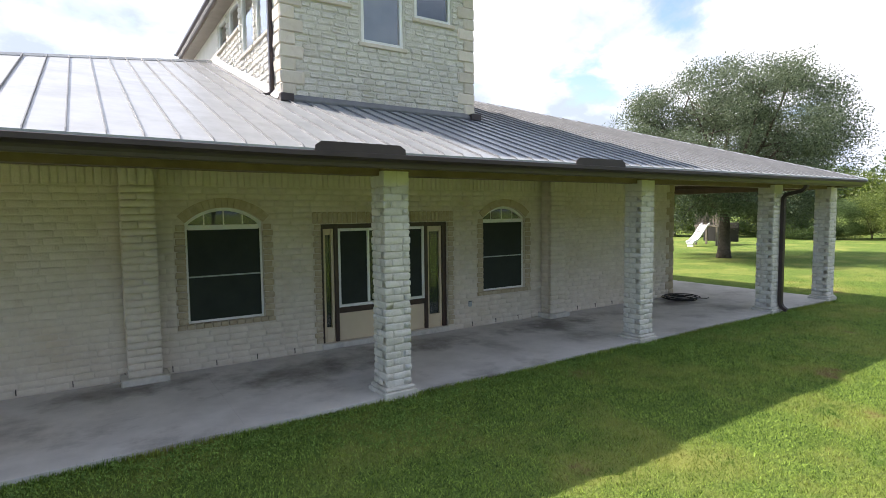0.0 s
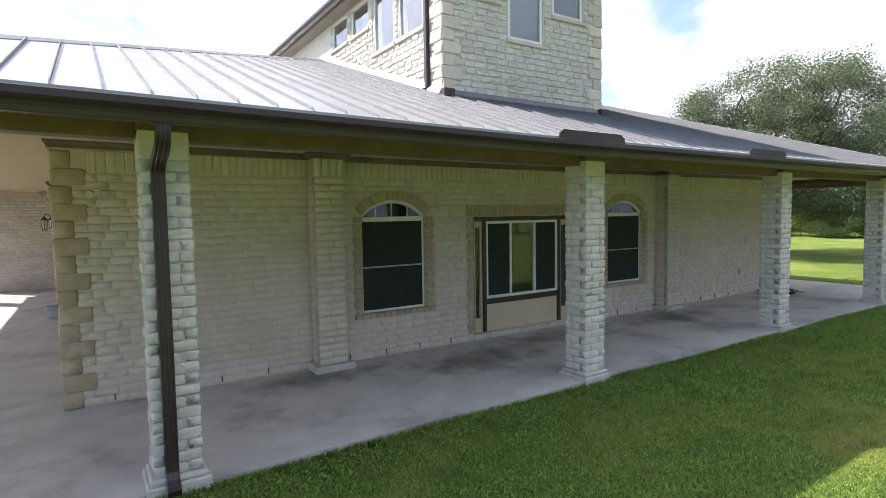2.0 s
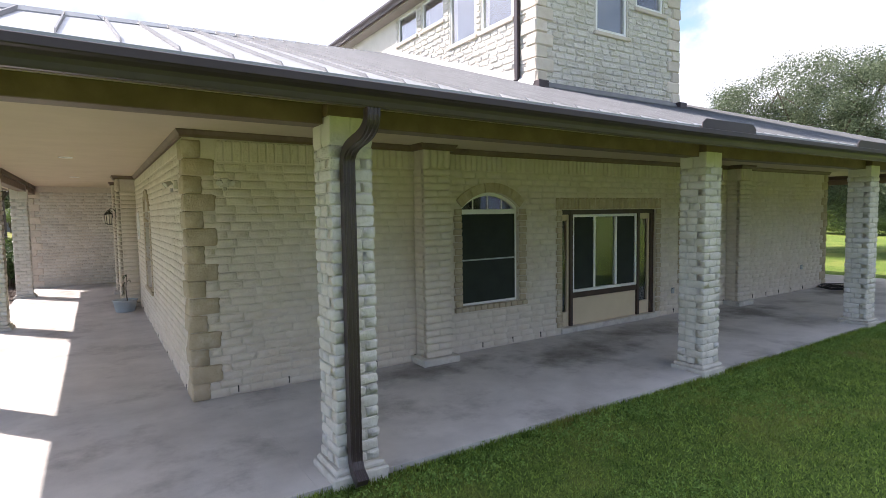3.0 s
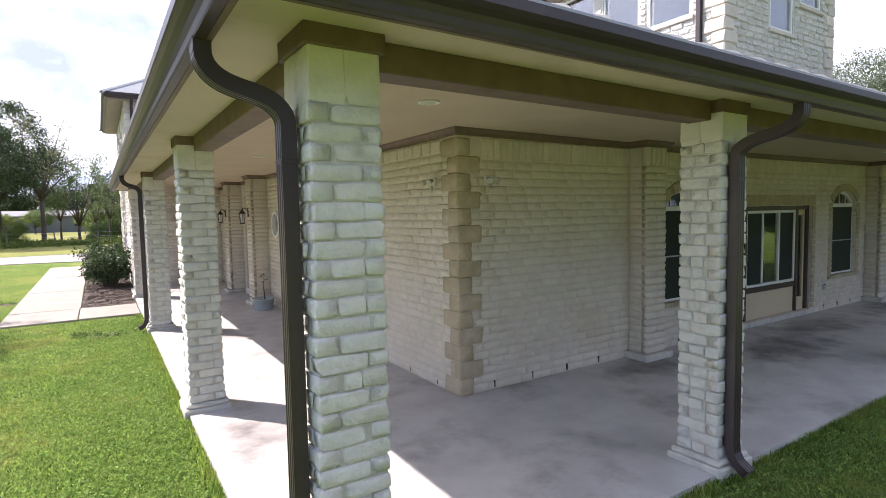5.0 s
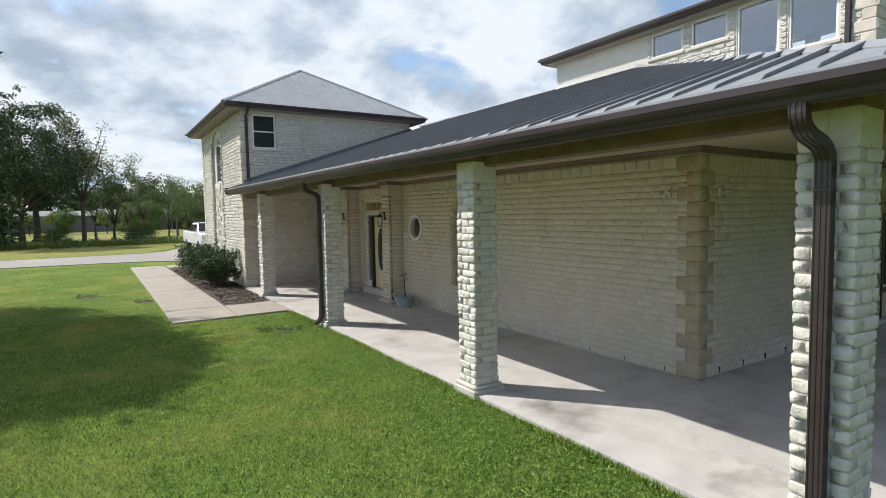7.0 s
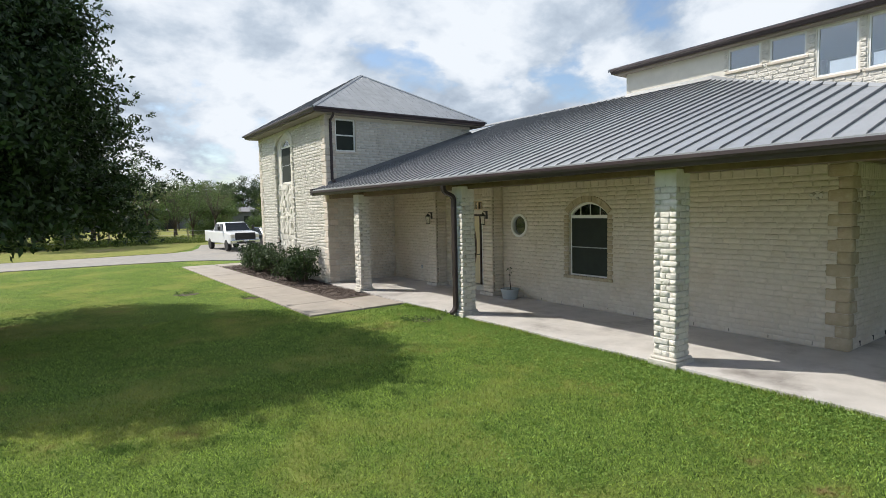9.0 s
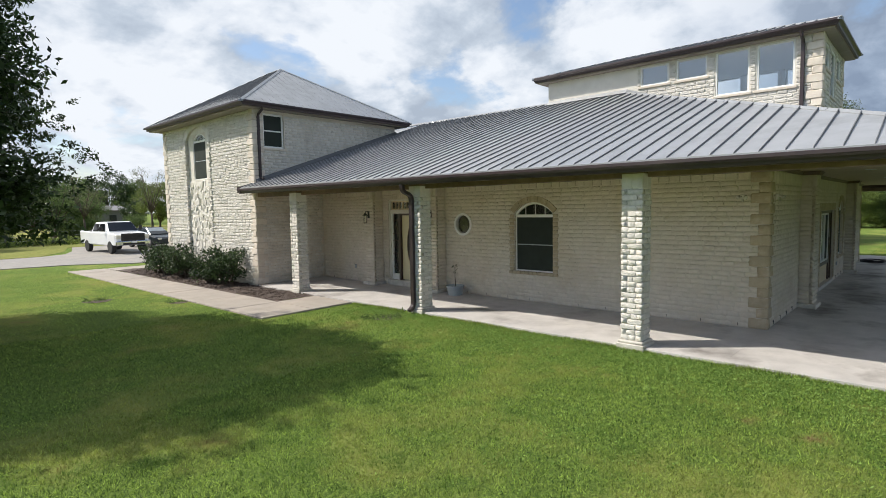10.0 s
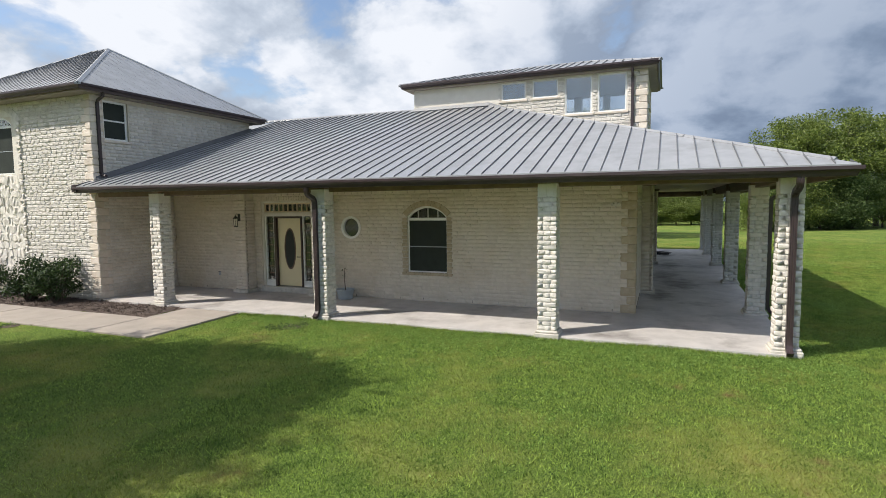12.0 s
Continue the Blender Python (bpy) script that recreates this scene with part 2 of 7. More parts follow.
CURTAIN = surf("grey_blind", (0.30, 0.32, 0.33), (0.24, 0.26, 0.27), 3, 0.8, 0.1, 30)
GLASS = glass_mat("clear_glass")
COATED = glass_mat("coated_window_glass", (0.93, 0.96, 0.97), 2.0)
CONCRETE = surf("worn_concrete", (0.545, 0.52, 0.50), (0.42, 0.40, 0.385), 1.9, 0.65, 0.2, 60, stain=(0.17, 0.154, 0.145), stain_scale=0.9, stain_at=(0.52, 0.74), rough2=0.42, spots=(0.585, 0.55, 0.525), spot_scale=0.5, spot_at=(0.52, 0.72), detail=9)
WALKWAY = surf("walk_concrete", (0.35, 0.31, 0.27), (0.29, 0.26, 0.225), 2.2, 0.9, 0.15, 60, stain=(0.38, 0.33, 0.28), stain_scale=0.8)
PLINTH = surf("cast_plinth", (0.60, 0.57, 0.51), (0.48, 0.455, 0.41), 7, 0.85, 0.3, 40, stain=(0.34, 0.31, 0.27), stain_scale=3)
GRAVEL = surf("pale_driveway", (0.30, 0.285, 0.265), (0.235, 0.22, 0.205), 3, 0.95, 0.4, 25, stain=(0.33, 0.30, 0.26), stain_scale=0.3)
MULCH = surf("brown_mulch", (0.135, 0.102, 0.085), (0.05, 0.037, 0.03), 30, 0.95, 0.8, 40)
LAWN = surf("lawn_soil", (0.205, 0.288, 0.060), (0.036, 0.070, 0.016), 48, 0.95, 1.0, 100, stain=(0.28, 0.285, 0.08), stain_scale=0.45, stain_at=(0.48, 0.74), detail=10, spots=(0.20, 0.145, 0.07), spot_scale=0.9, spot_at=(0.65, 0.74), spec=0.1)
BLADE = leaf_mat("grass_blade", (0.018, 0.052, 0.015), (0.34, 0.465, 0.095), 0.5, [((0.33, 0.34, 0.085), 0.45, 0.46, 0.72), ((0.075, 0.155, 0.026), 2.2, 0.48, 0.74), ((0.25, 0.185, 0.09), 0.9, 0.62, 0.72)], 0.15)
OAK = leaf_mat("live_oak_leaf", (0.060, 0.086, 0.050), (0.165, 0.200, 0.122), 0.35, None, 0.2)
FIELD = surf("dry_field", (0.25, 0.245, 0.075), (0.13, 0.16, 0.035), 3, 0.95, 0.8, 12, stain=(0.33, 0.26, 0.13), stain_scale=0.15, detail=8, spec=0.1)
DARK_LEAF = leaf_mat("dark_leaf", (0.014, 0.030, 0.010), (0.045, 0.080, 0.022), 0.2)
MID_LEAF = leaf_mat("green_leaf", (0.045, 0.080, 0.026), (0.125, 0.180, 0.060), 0.5, None, 0.3)
CLOVER = leaf_mat("clover_leaf", (0.130, 0.225, 0.052), (0.26, 0.385, 0.095), 0.45, None, 0.15)
LIGHT_LEAF = leaf_mat("yellow_green_leaf", (0.065, 0.105, 0.020), (0.180, 0.230, 0.050), 0.35)
DRY_LEAF = leaf_mat("thin_leaf", (0.085, 0.100, 0.050), (0.180, 0.200, 0.100), 0.5, None, 0.3)
BARK = surf("grey_bark", (0.115, 0.092, 0.072), (0.055, 0.043, 0.034), 8, 0.95, 0.9, 18)
BLACK = surf("black_iron", (0.016, 0.015, 0.014), (0.025, 0.022, 0.020), 20, 0.5, 0.1, 60)
RUBBER = surf("black_rubber", (0.018, 0.018, 0.019), (0.026, 0.026, 0.027), 20, 0.8, 0.2, 60)
CAR_WHITE = surf("white_car_paint", (0.78, 0.79, 0.80), (0.75, 0.76, 0.77), 2, 0.18, 0.0)
CAR_DARK = surf("dark_car_paint", (0.020, 0.026, 0.032), (0.016, 0.021, 0.026), 2, 0.15, 0.0)
CAR_GLASS = surf("dark_tinted_car_glass", (0.012, 0.014, 0.016), (0.010, 0.012, 0.013), 2, 0.06, 0.0)
CHROME = surf("chrome", (0.70, 0.70, 0.71), (0.62, 0.62, 0.63), 5, 0.15, 0.0, metal=1.0)
LAMPGLASS = surf("clouded_lamp_glass", (0.70, 0.66, 0.55), (0.60, 0.56, 0.46), 10, 0.2, 0.0)
GALV = surf("dull_zinc", (0.42, 0.45, 0.47), (0.33, 0.36, 0.38), 8, 0.45, 0.1, 30, metal=0.6)
TUB = surf("blue_grey_tub_paint", (0.42, 0.47, 0.50), (0.36, 0.405, 0.435), 6, 0.4, 0.05, 30)
LEAD = surf("dull_lead", (0.17, 0.175, 0.185), (0.13, 0.135, 0.145), 5, 0.55, 0.1, 30, metal=0.3)
FENCEWOOD = surf("weathered_wood", (0.25, 0.215, 0.175), (0.17, 0.145, 0.12), 6, 0.9, 0.4, 30, vary=0.25)
SLIDE = surf("white_plastic", (0.78, 0.78, 0.76), (0.70, 0.70, 0.68), 3, 0.35, 0.03, 30)
FARWALL = surf("pale_far_wall", (0.17, 0.175, 0.18), (0.14, 0.145, 0.15), 0.6, 0.9, 0.05, 5)
FARROOF = surf("grey_far_roof", (0.20, 0.20, 0.205), (0.15, 0.15, 0.16), 0.8, 0.8, 0.1, 5)


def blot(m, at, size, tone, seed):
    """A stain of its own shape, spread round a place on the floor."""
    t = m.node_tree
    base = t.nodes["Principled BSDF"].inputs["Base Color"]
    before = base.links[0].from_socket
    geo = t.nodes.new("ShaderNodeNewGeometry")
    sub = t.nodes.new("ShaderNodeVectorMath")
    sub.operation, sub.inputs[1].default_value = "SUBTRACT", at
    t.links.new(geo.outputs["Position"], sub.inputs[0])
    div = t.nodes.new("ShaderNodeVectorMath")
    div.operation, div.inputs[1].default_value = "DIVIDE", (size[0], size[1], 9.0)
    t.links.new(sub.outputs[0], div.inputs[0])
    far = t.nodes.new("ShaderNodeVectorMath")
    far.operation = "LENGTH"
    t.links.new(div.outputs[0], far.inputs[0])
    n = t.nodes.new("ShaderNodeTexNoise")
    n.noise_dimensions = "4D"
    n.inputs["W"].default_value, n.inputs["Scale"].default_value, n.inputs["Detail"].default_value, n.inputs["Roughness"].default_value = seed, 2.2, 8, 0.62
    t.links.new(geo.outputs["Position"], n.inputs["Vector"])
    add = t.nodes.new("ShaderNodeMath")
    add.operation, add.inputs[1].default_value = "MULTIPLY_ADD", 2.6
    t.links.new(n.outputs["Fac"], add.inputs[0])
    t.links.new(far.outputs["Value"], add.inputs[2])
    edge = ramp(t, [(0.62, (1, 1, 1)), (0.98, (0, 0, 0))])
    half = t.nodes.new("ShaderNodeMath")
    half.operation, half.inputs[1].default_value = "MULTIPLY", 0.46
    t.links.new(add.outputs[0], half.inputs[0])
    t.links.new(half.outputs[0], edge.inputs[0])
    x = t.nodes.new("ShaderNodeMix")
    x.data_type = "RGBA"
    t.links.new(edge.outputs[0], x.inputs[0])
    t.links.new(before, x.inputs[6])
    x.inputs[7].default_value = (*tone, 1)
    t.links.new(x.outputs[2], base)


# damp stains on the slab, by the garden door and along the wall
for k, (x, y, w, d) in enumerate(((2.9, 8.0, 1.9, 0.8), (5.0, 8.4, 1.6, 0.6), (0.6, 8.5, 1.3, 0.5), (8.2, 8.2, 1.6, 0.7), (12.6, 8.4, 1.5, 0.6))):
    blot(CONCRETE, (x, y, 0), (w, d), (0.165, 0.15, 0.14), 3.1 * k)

# ---- mesh tools ----


class Shape:
    """Gathers vertices and faces of one mesh."""

    def __init__(self):
        self.v, self.f = [], []

    def add(self, verts, faces):
        n = len(self.v)
        self.v += [tuple(p) for p in verts]
        self.f += [tuple(i + n for i in face) for face in faces]
        return self

    def box(self, x0, x1, y0, y1, z0, z1):
        v = [(x, y, z) for z in (z0, z1) for y in (y0, y1) for x in (x0, x1)]
        return self.add(v, [(0, 2, 3, 1), (4, 5, 7, 6), (0, 1, 5, 4), (2, 6, 7, 3), (0, 4, 6, 2), (1, 3, 7, 5)])

    def cbox(self, x0, x1, y0, y1, z0, z1, c=0.01):
        """A box with chamfered edges."""
        v, f = chamfered((x0, y0, z0), (x1, y1, z1), c)
        return self.add(v, f)

    def prism(self, poly, axis, a, b):
        """A flat outline drawn out along one axis (0, 1, 2)."""
        def put(p, d):
            q = list(p)
            q.insert(axis, d)
            return tuple(q)
        n = len(poly)
        v = [put(p, a) for p in poly] + [put(p, b) for p in poly]
        f = [tuple(range(n)), tuple(range(2 * n - 1, n - 1, -1))] + [(i, i + n, (i + 1) % n + n, (i + 1) % n) for i in range(n)]
        return self.add(v, f)

    def tube(self, pts, radii, sides=8, cap=True):
        pts = [Vector(p) for p in pts]
        rings, n0 = [], len(self.v)
        for i, p in enumerate(pts):
            d = (pts[min(i + 1, len(pts) - 1)] - pts[max(i - 1, 0)]).normalized()
            side = d.cross(Vector((0.13, 0.21, 1)) if abs(d.z) < 0.95 else Vector((1, 0.1, 0))).normalized()
            up = side.cross(d)
            r = radii[i] if isinstance(radii, (list, tuple)) else radii
            rings += [tuple(p + r * (math.cos(a) * side + math.sin(a) * up)) for a in (2 * math.pi * k / sides for k in range(sides))]
        f = [(i * sides + k, i * sides + (k + 1) % sides, (i + 1) * sides + (k + 1) % sides, (i + 1) * sides + k) for i in range(len(pts) - 1) for k in range(sides)]
        if cap:
            f += [tuple(range(sides - 1, -1, -1)), tuple((len(pts) - 1) * sides + k for k in range(sides))]
        return self.add(rings, f)

    def lathe(self, profile, sides=16, at=(0, 0, 0)):
        """profile: (radius, z) from bottom to top."""
        v = [(at[0] + r * math.cos(2 * math.pi * k / sides), at[1] + r * math.sin(2 * math.pi * k / sides), at[2] + z) for r, z in profile for k in range(sides)]
        m = len(profile)
        f = [(i * sides + k, i * sides + (k + 1) % sides, (i + 1) * sides + (k + 1) % sides, (i + 1) * sides + k) for i in range(m - 1) for k in range(sides)]
        f += [tuple(range(sides - 1, -1, -1)), tuple((m - 1) * sides + k for k in range(sides))]
        return self.add(v, f)

    def mesh(self, name, mat, smooth=False):
        me = bpy.data.meshes.new(name)
        me.from_pydata(self.v, [], self.f)
        me.materials.append(mat)
        if smooth:
            me.polygons.foreach_set("use_smooth", [True] * len(me.polygons))
        bm = bmesh.new()
        bm.from_mesh(me)
        bmesh.ops.recalc_face_normals(bm, faces=bm.faces)
        bm.to_mesh(me)
        bm.free()
        return me


def chamfered(lo, hi, c, wobble=0.0, seed=0):
    rnd = random.Random(seed)
    index, v = {}, []
    cs = c if isinstance(c, (tuple, list)) else (c, c, c)
    ws = wobble if isinstance(wobble, (tuple, list)) else (wobble,) * 3
    for s in ((a, b, d) for a in (0, 1) for b in (0, 1) for d in (0, 1)):
        for face in range(3):
            p = [(hi[k] if s[k] else lo[k]) if k == face else ((hi[k] - cs[k]) if s[k] else (lo[k] + cs[k])) for k in range(3)]
            index[s, face] = len(v)
            v.append(tuple(q + w * rnd.uniform(-1, 1) for q, w in zip(p, ws)))
    f = []
    for face in range(3):
        a, b = [k for k in range(3) if k != face]
        for side in (0, 1):
            ring = []
            for p, q in ((0, 0), (1, 0), (1, 1), (0, 1)):
                s = [0, 0, 0]
                s[face], s[a], s[b] = side, p, q
                ring.append(index[tuple(s), face])
            f.append(tuple(ring))
    for edge in range(3):
        a, b = [k for k in range(3) if k != edge]
        for p in (0, 1):
            for q in (0, 1):
                s0, s1 = [0, 0, 0], [0, 0, 0]
                s0[a] = s1[a] = p
                s0[b] = s1[b] = q
                s1[edge] = 1
                s0, s1 = tuple(s0), tuple(s1)
                f.append((index[s0, a], index[s1, a], index[s1, b], index[s0, b]))
    for s in ((a, b, d) for a in (0, 1) for b in (0, 1) for d in (0, 1)):
        f.append((index[s, 0], index[s, 1], index[s, 2]))
    return v, f


def part(name, shape, mat, parent, label="", smooth=False):
    ob = new(name, shape.mesh(name, mat, smooth) if isinstance(shape, Shape) else shape)
    ob.parent = parent
    return tagged(ob, label=label)


def thing(name, m, label, category, group="", kind=""):
    ob = new(name)
    ob.matrix_basis = m
    ob.empty_display_size = 0.2
    return tagged(ob, label, category, group, kind)


def structure(name, shape, mat, label="", category=""):
    return tagged(new(name, shape.mesh(name, mat)), label, category, kind="structure")


# ---- bricks ----


def pillow(seed, corner, inset, deep, wobble, rim=False):
    """A unit brick with cut corners and a rounded front; the front faces +y."""
    r = random.Random(seed)
    (cx, cz), (ix, iz), (wx, wy, wz) = corner, inset, wobble
    cuts = [(cx * r.uniform(0.6, 1.4), cz * r.uniform(0.6, 1.4)) for k in range(4)]
    signs = [(1, -1), (1, 1), (-1, 1), (-1, -1)]
    outline = []
    for k, (sx, sz) in enumerate(signs):
        a, b = cuts[k]
        first, second = (sx * (0.5 - a), sz * 0.5), (sx * 0.5, sz * (0.5 - b))
        outline += [first, second] if k % 2 == 0 else [second, first]
    outline = [(x + wx * r.uniform(-1, 1), z + wz * r.uniform(-1, 1)) for x, z in outline]
    v = []
    rings = [(-0.5, 0.0), (0.5 - deep, 0.0)] + ([(0.5 - 0.3 * deep, 0.4)] if rim else []) + [(0.5, 1.0)]
    for y, g in rings:
        fx, fz = 1 - 2 * ix * g, 1 - 2 * iz * g
        v += [(x * fx, y + (wy * r.uniform(-1, 1) if y > 0.4 else 0.0), z * fz) for x, z in outline]
    f = [(i * 8 + k, i * 8 + (k + 1) % 8, i * 8 + 8 + (k + 1) % 8, i * 8 + 8 + k) for i in range(len(rings) - 1) for k in range(8)]
    return v, f + [tuple(range(len(v) - 8, len(v))), tuple(range(7, -1, -1))]


PROTO = []
for k in range(8):
    pv, pf = pillow(100 + k, (0.09, 0.22), (0.07, 0.16), 0.34, (0.02, 0.16, 0.06))
    PROTO.append((np.array(pv), pf))


SOFT = []
for k in range(8):
    pv, pf = pillow(200 + k, (0.06, 0.2), (0.035, 0.13), 0.24, (0.014, 0.08, 0.055))
    SOFT.append((np.array(pv), pf))


def proto_meshes(name, mat, protos=None, smooth=False):
    out = []
    for pv, pf in protos or PROTO:
        s = Shape().add([tuple(p) for p in pv], pf)
        out.append(s.mesh(name, mat, smooth))
    return out


STONES = []
for k in range(8):
    pv, pf = pillow(300 + k, (0.07, 0.17), (0.035, 0.10), 0.13, (0.028, 0.05, 0.06), True)
    STONES.append((np.array(pv), pf))
BLOCK = []
for k in range(8):
    pv, pf = chamfered((-0.5, -0.5, -0.5), (0.5, 0.5, 0.5), (0.075, 0.075, 0.10), 0.036, 400 + k)
    BLOCK.append((np.array(pv), pf))
BRICK_MESH = proto_meshes("brick", BRICK, SOFT, True)
WASHED_MESH = proto_meshes("brick", WASHED, PROTO)
STONE_MESH = proto_meshes("column_stone", SPLIT, STONES, True)
TAN_MESH = proto_meshes("tan_brick", TAN, BLOCK, True)
PEACH_MESH = proto_meshes("quoin_stone", PEACH, BLOCK)
CAP_MESH = proto_meshes("capital_stone", CAPITAL, BLOCK)
SMOOTH_MESH = proto_meshes("brick", WASHED, SOFT, True)


def frame_of(origin, u, n):
    """Local x along the wall, local y outwards, z up."""
    u, n, z = Vector(u), Vector(n), Vector((0, 0, 1))
    m = Matrix((u, n, z)).transposed().to_4x4()
    m.translation = Vector(origin)
    return m


def right_handed(m):
    return m @ Matrix.Diagonal((-1, 1, 1, 1)) if m.determinant() < 0 else m


def quoin_gap(z0, z1, h, lengths, side, at=0.0, way=1):
    """The room that corner blocks take at a height; side 0: the face along local x, 1: the other."""
    n = round((z1 - z0) / h)
    h = (z1 - z0) / n

    def gap(z):
        i = int((z - z0) / h)
        l = (lengths if i % 2 else lengths[::-1])[side] - 0.012
        return (at, at + l) if way > 0 else (at - l, at)
    return gap


def put_brick(meshes, k, parent, m, c, size, name="brick"):
    ob = new(name, meshes[k])
    ob.parent = parent
    ob.matrix_basis = m @ Matrix.Translation(c) @ Matrix.Diagonal((*size, 1))
    return ob


def lay(length, z0, z1, holes, course=0.1, long=0.3, seed=1, ends=(0.0, 0.0)):
    """Courses of bricks in running bond along a wall; holes give the gap (u0, u1) at a height, or None. Returns (u, z, length, height)."""
    rnd = random.Random(seed)
    out, row = [], 0
    n = max(1, round((z1 - z0) / course))
    h = (z1 - z0) / n
    for r in range(n):
        z = z0 + (r + 0.5) * h
        gaps = sorted(g for g in (hole(z) for hole in holes) if g)
        runs, u = [], ends[0]
        for a, b in gaps:
            if a > u:
                runs.append((u, a))
            u = max(u, b)
        if u < length - ends[1]:
            runs.append((u, length - ends[1]))
        for a, b in runs:
            u = a
            first = long * (0.5 if r % 2 else 1.0) * rnd.uniform(0.8, 1.15)
            while u < b - 0.02:
                e = u + (first if u == a else long * rnd.uniform(0.78, 1.2))
                if b - e < 0.11:
                    e = b
                out.append(((u + e) / 2, z + rnd.uniform(-0.003, 0.003), e - u - 0.003, h - 0.006 + rnd.uniform(-0.005, 0.002)))
                u = e
    return out


def brick_face(wall, m, bricks, near, seed=5, washed=False, depth=0.06, limit=300, worn=False):
    """The bricks of a wall's face: those nearest to the place near (u, z) are parts of their own, the rest are joined."""
    rnd = random.Random(seed)
    meshes, protos = (WASHED_MESH, PROTO) if washed else (BRICK_MESH, SOFT)
    if worn:
        meshes, protos = SMOOTH_MESH, SOFT
    order = sorted(bricks, key=lambda b: (b[0] - near[0]) ** 2 + 0.2 * (b[1] - near[1]) ** 2)
    rest_v, rest_f, n0 = [], [], 0
    basis = np.array(m.to_3x3())
    start = np.array(m.translation)
    for i, (u, z, l, h) in enumerate(order):
        k = rnd.randrange(len(PROTO))
        out = (0.018 if washed else 0.011) + rnd.uniform(-0.006, 0.006) * (1 if washed else 0.7)
        c, size = (u, out - depth / 2, z), (l, depth, h)
        if i < limit:
            put_brick(meshes, k, wall, m, c, size)
        else:
            pv, pf = protos[k]
            rest_v.append((pv * np.array(size) + np.array(c)) @ basis.T + start)
            rest_f += [tuple(j + n0 for j in face) for face in pf]
            n0 += len(pv)
    if rest_v:
        me = bpy.data.meshes.new("bricks")
        me.from_pydata(np.concatenate(rest_v).tolist(), [], rest_f)
        me.materials.append(WASHED if washed or worn else BRICK)
        me.polygons.foreach_set("use_smooth", [protos is SOFT] * len(me.polygons))
        me.validate()
        ob = new("bricks", me)
        ob.parent = wall
        tagged(ob, kind="stuff")


def core(length, z0, z1, thick, rects, m, start=0.0):
    """A wall's body with openings (u0, u1, z0, z1) cut right through it."""
    us = sorted({start, length, *(r[0] for r in rects), *(r[1] for r in rects)})
    zs = sorted({z0, z1, *(r[2] for r in rects), *(r[3] for r in rects)})
    us, zs = [u for u in us if start <= u <= length], [z for z in zs if z0 <= z <= z1]

    def solid(i, j):
        if not (0 <= i < len(us) - 1 and 0 <= j < len(zs) - 1):
            return False
        u, z = (us[i] + us[i + 1]) / 2, (zs[j] + zs[j + 1]) / 2
        return not any(r[0] < u < r[1] and r[2] < z < r[3] for r in rects)

    s = Shape()
    for i in range(len(us) - 1):
        for j in range(len(zs) - 1):
            if not solid(i, j):
                continue
            a, b, c, d = us[i], us[i + 1], zs[j], zs[j + 1]
            quads = [[(a, 0, c), (b, 0, c), (b, 0, d), (a, 0, d)], [(a, -thick, c), (a, -thick, d), (b, -thick, d), (b, -thick, c)]]
            if not solid(i - 1, j):
                quads.append([(a, 0, c), (a, 0, d), (a, -thick, d), (a, -thick, c)])
            if not solid(i + 1, j):
                quads.append([(b, 0, c), (b, -thick, c), (b, -thick, d), (b, 0, d)])
            if not solid(i, j - 1):
                quads.append([(a, 0, c), (a, -thick, c), (b, -thick, c), (b, 0, c)])
            if not solid(i, j + 1):
                quads.append([(a, 0, d), (b, 0, d), (b, -thick, d), (a, -thick, d)])
            for q in quads:
                s.add([m @ Vector(p) for p in q], [(0, 1, 2, 3)])
    return s


def rect_hole(u0, u1, z0, z1):
    return lambda z: (u0, u1) if z0 < z < z1 else None


def arch_hole(u, half, z0, zs, rise):
    """A gap with a segmental arch on top."""
    r = (half * half + rise * rise) / (2 * rise)

    def gap(z):
        if z <= z0 or z >= zs + rise:
            return None
        w = half if z <= zs else math.sqrt(max(0.0, r * r - (z - zs - rise + r) ** 2))
        return (u - w, u + w) if w > 0.03 else None
    return gap


def soldiers(wall, m, u0, u1, z0, z1, step=0.1, meshes=None, seed=3, skip=()):
    """A course of bricks set on end, joined into one part."""
    rnd = random.Random(seed)
    s = Shape()
    n = max(1, round((u1 - u0) / step))
    w = (u1 - u0) / n
    for i in range(n):
        a = u0 + i * w
        if any(p < a + w / 2 < q for p, q in skip):
            continue
        v, f = chamfered((a + 0.005, -0.03, z0), (a + w - 0.005, 0.018 + rnd.uniform(-0.004, 0.006), z1), 0.012, 0.002, seed * 1000 + i)
        s.add([m @ Vector(p) for p in v], f)
    ob = part("soldier_course", s, BRICK if meshes is None else meshes, wall)
    tagged(ob, kind="stuff")


def quoins(wall, m, z0, z1, h=0.2, lengths=(0.33, 0.19), meshes=None, flip=False, proud=0.02):
    """Corner blocks at the wall frame's origin: local +x along one face, local -y along the other."""
    meshes = meshes or TAN_MESH
    n = round((z1 - z0) / h)
    h = (z1 - z0) / n
    for i in range(n):
        a, b = lengths if (i % 2) ^ flip else lengths[::-1]
        c = ((a - proud) / 2, (proud - b) / 2, z0 + (i + 0.5) * h)
        put_brick(meshes, i % 8, wall, m, c, (a + proud, b + proud, h + 0.004), "quoin")

# ---- large structure ----
XW, YS, XE, YN = -2.41, 9.04, 13.62, 23.42     # the house's faces
EW, ES, EE = -5.62, 5.65, 16.5                # the porch eaves
SLOPE, EAVE = 0.345, 3.065
RISE = 0.004                                   # the west eave climbs a little towards the wing
CEIL, SOFFIT = 3.125, 3.01


